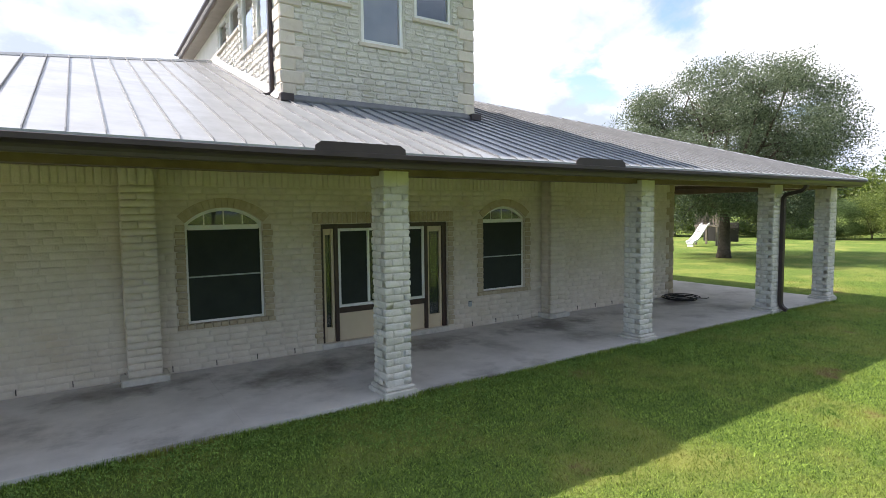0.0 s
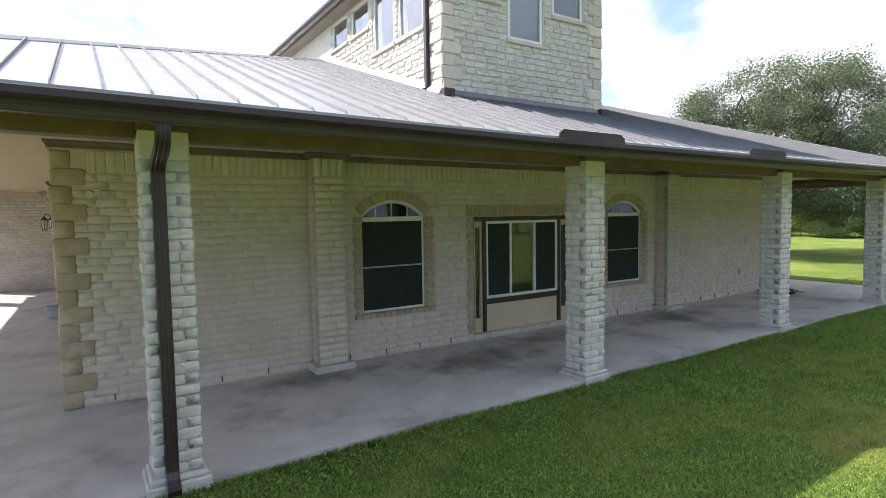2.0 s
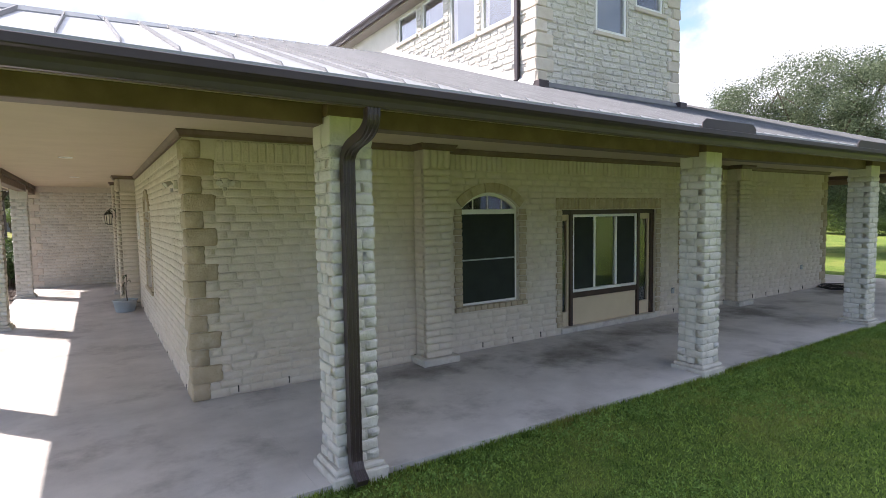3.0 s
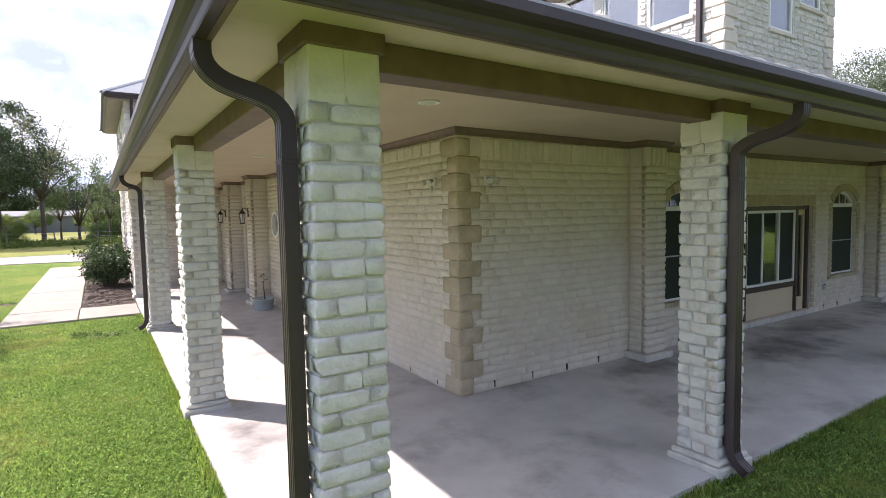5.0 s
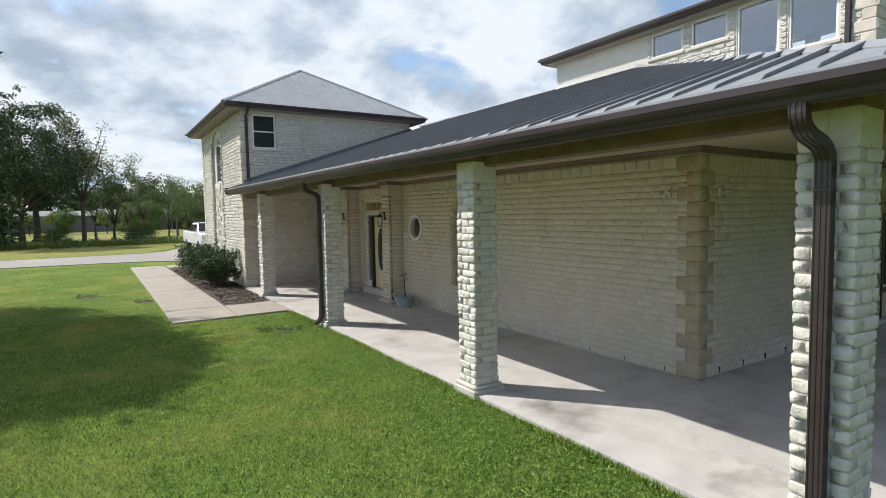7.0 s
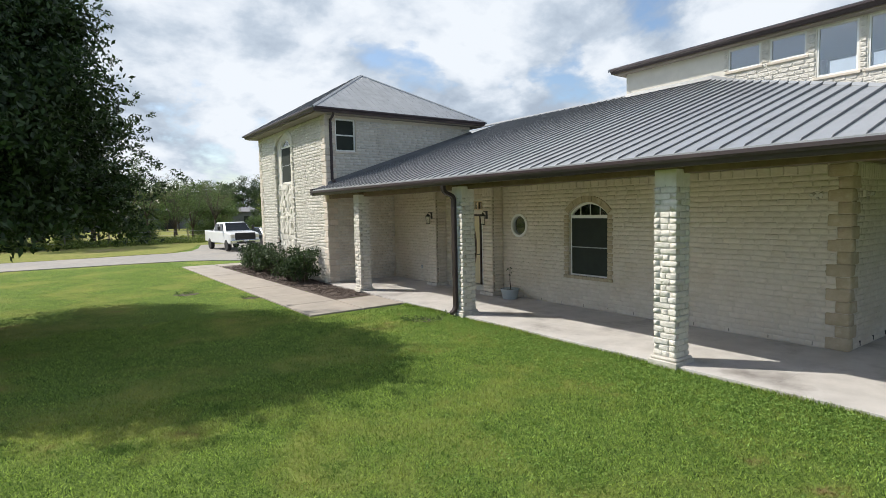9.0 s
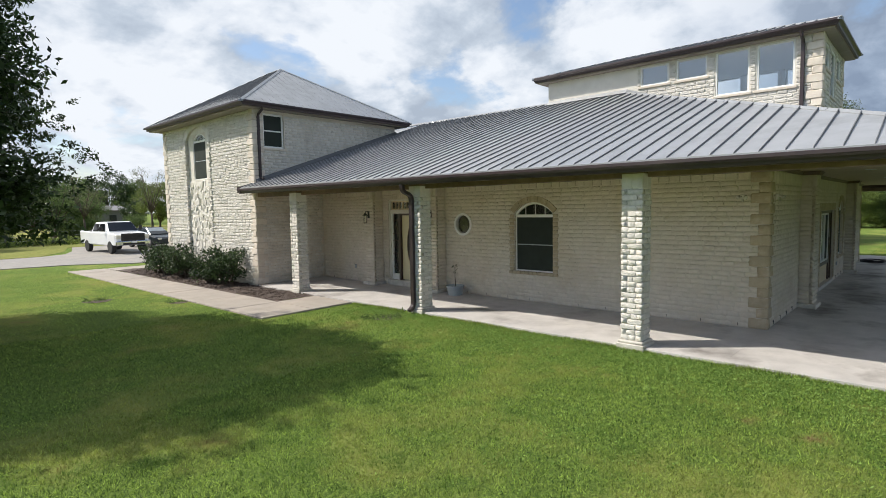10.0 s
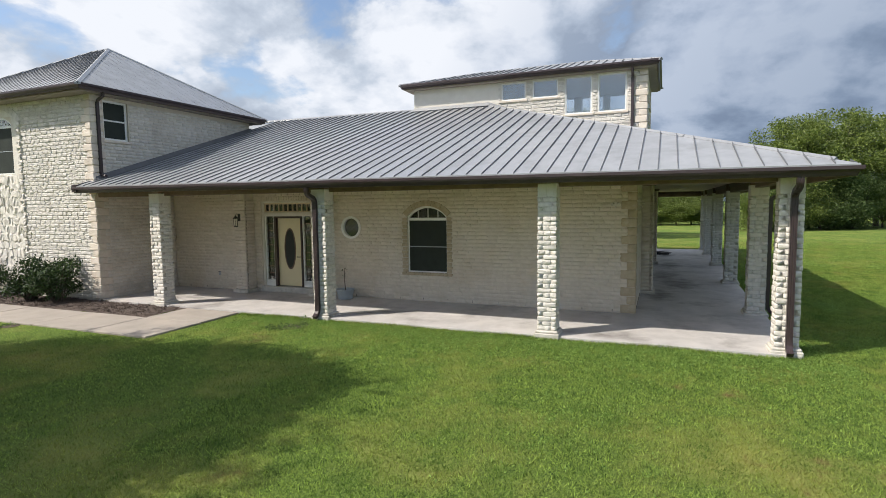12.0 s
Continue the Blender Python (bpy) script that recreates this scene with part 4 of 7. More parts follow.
crown = [(XE + 0.06, YS)] + jog(9.15, 8.69, YS, 0.32, "x") + [(2.0, YS)] + jog(1.045, 0.585, YS, 0.32, "x") + [(XW, YS)]
crown += jog(17.32, 17.76, XW, 0.43, "y") + jog(20.09, 20.53, XW, 0.43, "y") + [(XW, YN - 0.05)]
z0 = CEIL - 0.085
structure("trim", tilt(sweep([(0.0, z0), (0.035, z0), (0.04, z0 + 0.03), (0.07, CEIL - 0.015), (0.07, CEIL), (0.0, CEIL)], crown)), BROWN, "dark brown crown moulding below the ceiling", "trim")
# zinc flashing at the tower foot
fl = Shape().prism([(-0.02, 0.0), (0.08, -0.03), (0.085, 0.01), (0.03, 0.1), (-0.02, 0.1)], 0, -0.03, TX1 - TX0 + 0.03)
MF = frame_of((TX0, TY0, EAVE + SLOPE * (TY0 - ES) - 0.0), (1, 0, 0), (0, -1, 0))
fl.v = [tuple(MF @ Vector(p)) for p in fl.v]
structure("flashing", fl, LEAD, "grey metal flashing at the foot of the tower", "flashing")
fw = Shape()
a, b = 0.0, TY1 - TY0
zt = lambda y: EAVE + SLOPE * min(y - ES, TX0 - EW)
ystep = [TY0, ES + (TX0 - EW), TY1]
for i in range(2):
    p, q = ystep[i], ystep[i + 1]
    fw.add([(TX0 - 0.1, p, zt(p) + 0.01), (TX0 - 0.1, q, zt(q) + 0.01), (TX0 - 0.012, q, zt(q) + 0.13), (TX0 - 0.012, p, zt(p) + 0.13), (TX0 + 0.02, p, zt(p) - 0.05), (TX0 + 0.02, q, zt(q) - 0.05)], [(0, 1, 2, 3), (3, 2, 5, 4), (4, 5, 1, 0)])
structure("flashing", fw, METAL, "pale metal flashing along the tower's side", "flashing")
for x in (TX0 - 0.02, TX1 - 0.05):
    structure("flashing_end", Shape().cbox(x - 0.06, x + 0.16, TY0 - 0.16, TY0 - 0.02, EAVE + SLOPE * (TY0 - ES) - 0.04, EAVE + SLOPE * (TY0 - ES) + 0.09, 0.01), GUTTER, "dark brown metal kick-out at the tower corner", "flashing")

# apron flashing where the porch roof meets the wing
ap = Shape()
zr = lambda x: EAVE + RISE * (BY0 - ES) + (SLOPE - RISE) * (x - EW) + 0.009 * max(0.0, 2.0 - x)
n = 14
for i in range(n):
    p, q = BX0 + 0.02 + (BX1 - BX0) * i / n, BX0 + 0.02 + (BX1 - BX0) * (i + 1.02) / n
    lift_ = 0.004 * (i % 2)
    ap.add([(p, BY0 - 0.16, zr(p) + 0.012 + lift_), (q, BY0 - 0.16, zr(q) + 0.012 + lift_), (q, BY0 - 0.025 - lift_, zr(q) + 0.13), (p, BY0 - 0.025 - lift_, zr(p) + 0.13), (p, BY0 - 0.02, zr(p) - 0.02), (q, BY0 - 0.02, zr(q) - 0.02)], [(0, 1, 2, 3), (3, 2, 5, 4), (4, 5, 1, 0), (0, 3, 4), (1, 5, 2)])
structure("flashing", ap, LEAD, "dull grey apron flashing along the wing wall", "flashing")

# ---- columns ----


def porch_column(m, capped=False):
    col = thing("porch_column", m, "square whitewashed rough brick porch column on a plinth", "column", "porch columns")
    part("plinth", Shape().cbox(-0.25, 0.25, -0.25, 0.25, -0.12, 0.05, 0.014).cbox(-0.225, 0.225, -0.225, 0.225, 0.045, 0.1, 0.018), PLINTH, col, "cast concrete plinth")
    part("core", Shape().box(-0.174, 0.174, -0.174, 0.174, 0.09, CEIL + 0.04), JOINT, col)
    rnd = random.Random(4)
    n, z0, h = 28, 0.1, 0.0935
    w, d = 0.185, 0.105
    for r in range(n):
        z = z0 + (r + 0.5) * h
        for q in range(4):
            turn = Matrix.Rotation(q * math.pi / 2, 4, "Z") @ (Matrix.Diagonal((-1, 1, 1, 1)) if r % 2 else Matrix.Identity(4))
            out = rnd.uniform(-0.004, 0.008)
            l = 2 * w - d - 0.007 + rnd.uniform(-0.05, 0.03) * (r % 3 == 1)
            cut = rnd.uniform(0.38, 0.62) * l if rnd.random() < (0.7 if q % 2 else 0.1) else l
            for a, b in ((0.0, cut), (cut + 0.006, l)):
                if b - a > 0.03:
                    put_brick(STONE_MESH, rnd.randrange(8), col, turn, (-w + (a + b) / 2 + rnd.uniform(-0.004, 0.003), -w + d / 2 - out - rnd.uniform(-0.003, 0.004), z), (b - a, -d, h - 0.005 + rnd.uniform(-0.008, 0.003)))
    for q in range(4):
        turn = Matrix.Rotation(q * math.pi / 2, 4, "Z")
        for k in (0, 1):
            put_brick(CAP_MESH, 2 * q + k, col, turn, (-0.09 + 0.18 * k, -0.142, 2.921), (0.184, 0.085, 0.408), "capital_stone")
    return col


column = porch_column(pose(COLS_S[0], CY, 0))
for x in COLS_S[1:]:
    copy_thing(column, pose(x, CY, 0, 0, 0, 180 * (round(x) % 2)))
for y in COLS_W:
    copy_thing(column, pose(COLX, y, 0, 0, 0, 180 * (round(y) % 2)))
for x, y in [(x, CY) for x in COLS_S] + [(COLX, y) for y in COLS_W]:
    half = 0.208 if x == COLS_S[0] else 0.2
    structure("beam_block", tilt(Shape().cbox(x - half, x + half, y - half, y + half, 2.912, CEIL - 0.004, 0.006)), BROWN, "brown timber block between the column and the soffit", "beam")

# ---- pilasters ----


def pilaster(m, label, w=0.43, d=0.31, seed=2):
    """Local x along the wall, y outwards, from the wall's face."""
    pl = thing("pilaster", m, label, "pilaster", "wall pilasters")
    part("plinth", Shape().cbox(-w / 2 - 0.09, w / 2 + 0.09, -0.02, d + 0.08, 0.0, 0.1, 0.015), PLINTH, pl, "cast concrete plinth")
    part("core", Shape().box(-w / 2 + 0.015, w / 2 - 0.015, -0.02, d - 0.015, 0.08, CEIL - 0.004), MORTAR, pl)
    rnd = random.Random(seed)
    for r in range(27):
        z = 0.1 + (r + 0.5) * 0.1
        cut = rnd.uniform(0.4, 0.6) if r % 2 else 1.0
        x = -w / 2
        for share in ((cut, 1 - cut) if cut < 1 else (1.0,)):
            l = w * share
            put_brick(BRICK_MESH, rnd.randrange(8), pl, Matrix.Identity(4), (x + l / 2, d - 0.035, z), (l - 0.006, 0.09, 0.094))
            x += l
        for sx in (-1, 1):
            put_brick(BRICK_MESH, rnd.randrange(8), pl, Matrix.Rotation(sx * math.pi / 2, 4, "Z"), (sx * (d - 0.075) / 2, -w / 2 + 0.04, z) if sx > 0 else (-(d - 0.075) / 2, -w / 2 + 0.04, z), (d - 0.085, -0.08, 0.094))
    for k in range(4):
        put_brick(BRICK_MESH, k, pl, Matrix.Identity(4), (-w / 2 + w * (k + 0.5) / 4, d - 0.04, 2.95), (w / 4 - 0.006, 0.1, 0.29), "soldier_brick")
    return pl


pilaster(MS @ Matrix.Translation((0.815 - XW, 0, 0)), "whitewashed brick pilaster on the window wall", 0.44)
pilaster(MS @ Matrix.Translation((8.92 - XW, 0, 0)), "whitewashed brick pilaster on the window wall", 0.44)
pilaster(MW @ Matrix.Translation((20.31 - YS, 0, 0)), "whitewashed brick pilaster beside the entrance door", 0.42, 0.42)
pilaster(MW @ Matrix.Translation((17.54 - YS, 0, 0)), "whitewashed brick pilaster beside the entrance door", 0.42, 0.42)

# ---- windows ----


def arc(half, zs, rise, n=14, grow=0.0):
    """Points of a segmental arch from right to left, moved outwards by grow."""
    r = (half * half + rise * rise) / (2 * rise)
    zc = zs + rise - r
    a0 = math.asin(min(1.0, half / r))
    return [((r + grow) * math.sin(a), zc + (r + grow) * math.cos(a)) for a in (a0 - 2 * a0 * i / n for i in range(n + 1))]


def ring(s, outer, inner, y0, y1):
    """A band between two outlines with equally many points."""
    n = len(outer)
    v = [(x, y, z) for y in (y0, y1) for line in (outer, inner) for x, z in line]
    f = []
    for i in range(n - 1):
        o0, o1, i0, i1 = i, i + 1, n + i, n + i + 1
        f += [(o0, o1, i1, i0), (2 * n + o0, 2 * n + i0, 2 * n + i1, 2 * n + o1), (o0, 2 * n + o0, 2 * n + o1, o1), (i0, i1, 2 * n + i1, 2 * n + i0)]
    f += [(0, n, 3 * n, 2 * n), (n - 1, 3 * n - 1, 4 * n - 1, 2 * n - 1)]
    return s.add(v, f)


def arched_window(name, m, half, z0, zs, rise, surround=True, muntins=3, blind=SCREEN, deep=0.07):
    w = tagged(new(name), "white vinyl sash window with an arched light and dark screens", "window", kind="structure")
    w.matrix_basis = m
    y = -deep
    # spandrels close the square opening above the arch
    sp = Shape()
    top = zs + rise + 0.012
    pts = arc(half, zs, rise, 14)
    right = [p for p in pts if p[0] >= -1e-6]
    for side in (1, -1):
        sp.prism([(side * (half + 0.004), top), *[(side * x, z) for x, z in right], (0, top)], 1, -0.24, -0.002)
    part("spandrel", sp, MORTAR, w)
    fr = Shape()
    f = 0.05
    fr.cbox(-half, -half + f, y - 0.06, y, z0, zs, 0.006).cbox(half - f, half, y - 0.06, y, z0, zs, 0.006)
    fr.cbox(-half + f, half - f, y - 0.06, y, z0, z0 + f, 0.006).cbox(-half + f, half - f, y - 0.06, y + 0.006, zs - 0.11, zs - 0.03, 0.008)
    ring(fr, arc(half, zs, rise, 14), arc(half, zs, rise, 14, -f), y - 0.06, y)
    fr.box(-half, -half + f, y - 0.06, y - 0.001, zs - 0.03, zs + 0.01).box(half - f, half, y - 0.06, y - 0.001, zs - 0.03, zs + 0.01)
    part("window_frame", fr, WHITE, w)
    mid = z0 + 0.5 * (zs - 0.11 - z0)
    part("meeting_rail", Shape().cbox(-half + f, half - f, y - 0.05, y - 0.012, mid - 0.022, mid + 0.022, 0.005), WHITE, w)
    for a, b in ((z0 + f, mid - 0.022), (mid + 0.022, zs - 0.11)):
        part("pane", Shape().box(-half + f, half - f, y - 0.04, y - 0.034, a, b), GLASS, w).visible_shadow = False
    low = zs - 0.03
    pane = Shape().prism([(half - f, low), *arc(half - f, zs - 0.0, rise - f, 14), (-half + f, low)], 1, y - 0.04, y - 0.034)
    part("arched_pane", pane, GLASS, w).visible_shadow = False
    mu = Shape()
    r = (half * half + rise * rise) / (2 * rise)
    for i in range(muntins):
        x = -half + 2 * half * (i + 1) / (muntins + 1)
        ztop = zs + rise - r + math.sqrt(r * r - x * x) - f + 0.01
        mu.box(x - 0.009, x + 0.009, y - 0.044, y - 0.026, low, ztop)
    part("muntins", mu, WHITE, w)
    part("room_blind", Shape().box(-half + f, half - f, y - 0.1, y - 0.09, z0 + f, zs + rise - 0.02), blind, w)
    sc = part("solar_screen", Shape().cbox(-half + f - 0.012, half - f + 0.012, y - 0.01, y + 0.002, z0 + f - 0.012, zs - 0.1, 0.002), SUNMESH, w, "dark woven sun screen before the glass")
    part("cross_bar", Shape().cbox(-half + f - 0.012, half - f + 0.012, y - 0.004, y + 0.008, mid - 0.012, mid + 0.012, 0.002), GALV, sc)
    if surround:
        t = 0.155
        sill = Shape()
        n = 12
        for i in range(n):
            a, b = -half - t + (2 * half + 2 * t) * i / n, -half - t + (2 * half + 2 * t) * (i + 1) / n
            v, fc = chamfered((a + 0.004, -0.06, z0 - 0.075), (b - 0.004, 0.05, z0 + 0.0), 0.01, 0.002, i)
            sill.add(v, fc)
        part("window_sill", sill, TAN, w, "tan brick sill")
        k = 0
        for side in (-1, 1):
            z, nn = z0, max(1, round((zs - z0 - 0.02) / 0.1))
            h = (zs - 0.02 - z0) / nn
            for i in range(nn):
                l = t if i % 2 else t - 0.02
                put_brick(TAN_MESH, k % 8, w, Matrix.Identity(4), (side * (half + l / 2), -0.02, z + (i + 0.5) * h), (l - 0.004, 0.09, h - 0.01), "surround_brick")
                k += 1
        inner, outer = arc(half, zs, rise, 15, 0.004), arc(half, zs, rise, 15, t)
        for i in range(15):
            s = Shape()
            (ax, az), (bx, bz), (cx, cz), (dx, dz) = inner[i], inner[i + 1], outer[i + 1], outer[i]
            mx, mz = (ax + bx + cx + dx) / 4, (az + bz + cz + dz) / 4
            q = [(mx + 0.94 * (px - mx), mz + 0.98 * (pz - mz)) for px, pz in ((ax, az), (bx, bz), (cx, cz), (dx, dz))]
            s.prism(q, 1, -0.05, 0.026 + 0.004 * ((i * 7) % 3))
            part("voussoir", s, TAN, w)
    return w


def plain_window(name, m, u0, u1, z0, z1, split=False, sill=None, blind=SCREEN, deep=0.06, f=0.06, glass=GLASS, label="white vinyl window with clear glass"):
    w = tagged(new(name), label, "window", kind="structure")
    w.matrix_basis = m
    y = -deep
    fr = Shape().cbox(u0, u0 + f, y - 0.06, y, z0, z1, 0.006).cbox(u1 - f, u1, y - 0.06, y, z0, z1, 0.006)
    fr.cbox(u0 + f, u1 - f, y - 0.06, y, z0, z0 + f, 0.006).cbox(u0 + f, u1 - f, y - 0.06, y, z1 - f, z1, 0.006)
    part("window_frame", fr, WHITE, w)
    cuts = [z0 + f, z1 - f]
    if split:
        mid = (z0 + z1) / 2
        part("meeting_rail", Shape().cbox(u0 + f, u1 - f, y - 0.05, y - 0.01, mid - 0.022, mid + 0.022, 0.005), WHITE, w)
        cuts = [z0 + f, mid - 0.022, mid + 0.022, z1 - f]
    for i in range(0, len(cuts), 2):
        part("pane", Shape().box(u0 + f, u1 - f, y - 0.04, y - 0.034, cuts[i], cuts[i + 1]), glass, w).visible_shadow = False
        part("solar_screen", Shape().cbox(u0 + f + 0.003, u1 - f - 0.003, y - 0.028, y - 0.02, cuts[i] + 0.003, cuts[i + 1] - 0.003, 0.002), SUNMESH, w, "dark woven sun screen") if split else None
    if blind:
        part("blind", Shape().box(u0 + f, u1 - f, y - 0.12, y - 0.1, z0 + f, z1 - f), blind, w)
    if sill:
        part("window_sill", Shape().cbox(u0 - 0.07, u1 + 0.07, -0.05, 0.05, z0 - 0.075, z0 - 0.002, 0.012), sill, w, "pale stone sill")
    return w


arched_window("window_1", MS @ Matrix.Translation((W1, 0, 0)), 0.575, 0.71, 2.25, 0.235)
arched_window("window_2", MS @ Matrix.Translation((W2, 0, 0)), 0.58, 0.71, 2.25, 0.235)
arched_window("window_3", MW @ Matrix.Translation((WW, 0, 0)), 0.58, 0.77, 2.28, 0.28)
for i, (a, b, c, d) in enumerate(TSW):
    plain_window("window_%d" % (i + 4), MTS, a, b, c, d, sill=PEACH, deep=0.01, blind=CURTAIN if i == 1 else SCREEN, glass=COATED)
for i, (a, b, c, d) in enumerate(TWW):
    plain_window("window_%d" % (i + 7), MTW, a, b, c, d, sill=PEACH, deep=0.01, blind=None, f=0.045, glass=COATED)
    plain_window("window_%d" % (i + 14), MTE, a, b, c, d, sill=PEACH, deep=0.01, blind=None, f=0.045, glass=COATED)
plain_window("window_11", MBS, *BSW, split=True, sill=PEACH)
arched_window("window_12", MNI @ Matrix.Translation(((NW0 + NW1) / 2, 0, 0)), (NW1 - NW0) / 2, 3.7, 5.22, 0.23, surround=False, deep=0.02)

# round window in its square opening
rw = tagged(new("window_13"), "small round window with a white ring frame", "window", kind="structure")
rw.matrix_basis = MW @ Matrix.Translation((RO, 0, 1.98))
circle = lambda r, n=32: [(r * math.cos(2 * math.pi * i / n), r * math.sin(2 * math.pi * i / n)) for i in range(n + 1)]
part("window_frame", ring(Shape(), circle(0.32), circle(0.258), -0.08, 0.035), WHITE, rw, "white ring frame")
part("backing", ring(Shape(), circle(0.335), circle(0.27), -0.05, 0.012), MORTAR, rw)
part("pane", Shape().prism(circle(0.265)[:-1], 1, -0.05, -0.044), GLASS, rw).visible_shadow = False
part("blind", Shape().box(-0.27, 0.27, -0.13, -0.12, -0.27, 0.27), SCREEN, rw)
part("corner_fill", Shape().box(-0.272, 0.272, -0.25, -0.2, -0.272, 0.272), SCREEN, rw)

# garden door unit: a white slider over a panel between narrow side lights
gd = tagged(new("door_2"), "brown framed garden door unit with white slider and beige panels", "door", kind="structure")
gd.matrix_basis = MS
a, b = PAT0, PAT1
fr = Shape()
for x0, x1 in ((a, a + 0.06), (a + 0.265, a + 0.335), (b - 0.5, b - 0.43), (b - 0.09, b)):
    fr.cbox(x0, x1, -0.2, -0.05, 0.1, 2.19, 0.006)
fr.cbox(a + 0.06, b - 0.09, -0.2, -0.055, 2.11, 2.19, 0.006).cbox(a + 0.335, b - 0.5, -0.2, -0.06, 0.6, 0.7, 0.006)
part("door_frame", fr, DARKWOOD, gd, "dark brown timber frame")
part("sill", Shape().cbox(a - 0.02, b + 0.02, -0.24, 0.03, 0.0, 0.1, 0.012), PLINTH, gd, "pale worn threshold")
part("lower_panel", Shape().cbox(a + 0.335, b - 0.5, -0.15, -0.09, 0.1, 0.6, 0.008), BEIGE, gd, "plain beige panel")
s0, s1 = a + 0.335, b - 0.5
sl = Shape().cbox(s0, s0 + 0.05, -0.16, -0.07, 0.7, 2.11, 0.005).cbox(s1 - 0.05, s1, -0.16, -0.07, 0.7, 2.11, 0.005).cbox(s0 + 0.05, s1 - 0.05, -0.16, -0.07, 0.7, 0.75, 0.005).cbox(s0 + 0.05, s1 - 0.05, -0.16, -0.07, 2.06, 2.11, 0.005)
third = (s1 - s0) / 3
for k in (1, 2):
    sl.cbox(s0 + k * third - 0.025, s0 + k * third + 0.025, -0.15, -0.08, 0.75, 2.06, 0.005)
part("slider_frame", sl, WHITE, gd, "white vinyl slider frame")
for k in range(3):
    part("pane", Shape().box(s0 + k * third + 0.03, s0 + (k + 1) * third - 0.03, -0.12, -0.113, 0.75, 2.06), GLASS, gd).visible_shadow = False
    if k != 1:
        part("insect_screen", Shape().cbox(s0 + k * third + 0.028, s0 + (k + 1) * third - 0.028, -0.1, -0.096, 0.752, 2.058, 0.001), SUNMESH, gd, "dark woven insect screen")
part("blind", Shape().box(s0 + 0.04, s1 - 0.04, -0.21, -0.2, 0.72, 2.08), SCREEN, gd)
for x0, x1 in ((a + 0.06, a + 0.265), (b - 0.43, b - 0.09)):
    st = Shape().cbox(x0, x0 + 0.05, -0.15, -0.09, 0.1, 2.11, 0.005).cbox(x1 - 0.05, x1, -0.15, -0.09, 0.1, 2.11, 0.005).cbox(x0 + 0.05, x1 - 0.05, -0.15, -0.09, 0.1, 0.36, 0.005).cbox(x0 + 0.05, x1 - 0.05, -0.15, -0.09, 2.0, 2.11, 0.005)
    side = part("side_light", st, BEIGE, gd, "beige side light with dark glass")
    part("pane", Shape().box(x0 + 0.05, x1 - 0.05, -0.13, -0.123, 0.36, 2.0), GLASS, side).visible_shadow = False
    part("blind", Shape().box(x0 + 0.05, x1 - 0.05, -0.17, -0.16, 0.36, 2.0), SCREEN, side)
soldiers(wall_south, MS, a - 0.15, b + 0.15, 2.2, 2.4, 0.09, TAN, 9)
jamb = []
for side, u in ((-1, a), (1, b)):
    for i in range(21):
        l = 0.14 if i % 2 else 0.115
        put_brick(TAN_MESH, i % 8, wall_south, MS, (u + side * (l / 2 + 0.004), -0.02, 0.12 + 0.0985 * (i + 0.5)), (l, 0.09, 0.088), "jamb_brick")

# entrance door with side lights and a transom
ed = tagged(new("door_1"), "cream entrance door with oval glass, dark side lights and transom", "door", kind="structure")
ed.matrix_basis = MW
a, b = DO0, DO1
d0, d1 = 18.45 - YS, 19.33 - YS
part("step", Shape().cbox(a - 0.03, b + 0.03, -0.25, 0.06, 0.0, 0.17, 0.012), PLINTH, ed, "low concrete door step")
fr = Shape()
for x0, x1 in ((a, a + 0.07), (b - 0.07, b)):
    fr.cbox(x0, x1, -0.2, -0.04, 0.17, 2.75, 0.006)
fr.cbox(a + 0.07, b - 0.07, -0.2, -0.045, 2.30, 2.42, 0.006).cbox(a + 0.07, b - 0.07, -0.2, -0.045, 2.70, 2.75, 0.006)
part("door_frame", fr, STUCCO, ed, "pale painted door frame")
jb = Shape().cbox(d0 - 0.05, d0, -0.2, -0.035, 0.17, 2.30, 0.006).cbox(d1, d1 + 0.09, -0.2, -0.035, 0.17, 2.30, 0.006).cbox(d0, d1, -0.2, -0.04, 2.24, 2.30, 0.006)
part("door_jamb", jb, DARKWOOD, ed, "dark brown jamb")
leaf = part("door_leaf", Shape().cbox(d0, d1, -0.17, -0.12, 0.19, 2.24, 0.005), CREAM, ed, "cream door leaf")
oc = ((d0 + d1) / 2, 1.32)
oval = lambda rx, rz: [(oc[0] + rx * math.cos(2 * math.pi * i / 40), oc[1] + rz * math.sin(2 * math.pi * i / 40)) for i in range(41)]
part("oval_frame", ring(Shape(), oval(0.205, 0.62), oval(0.175, 0.58), -0.13, -0.1), BROWN, leaf, "dark oval moulding")
part("oval_pane", Shape().prism(oval(0.178, 0.585)[:-1], 1, -0.12, -0.112), SCREEN, leaf, "dark oval glass")
part("door_handle", Shape().tube([(d0 + 0.07, -0.12, 1.08), (d0 + 0.07, -0.07, 1.08), (d0 + 0.17, -0.065, 1.08)], 0.012), BLACK, leaf)
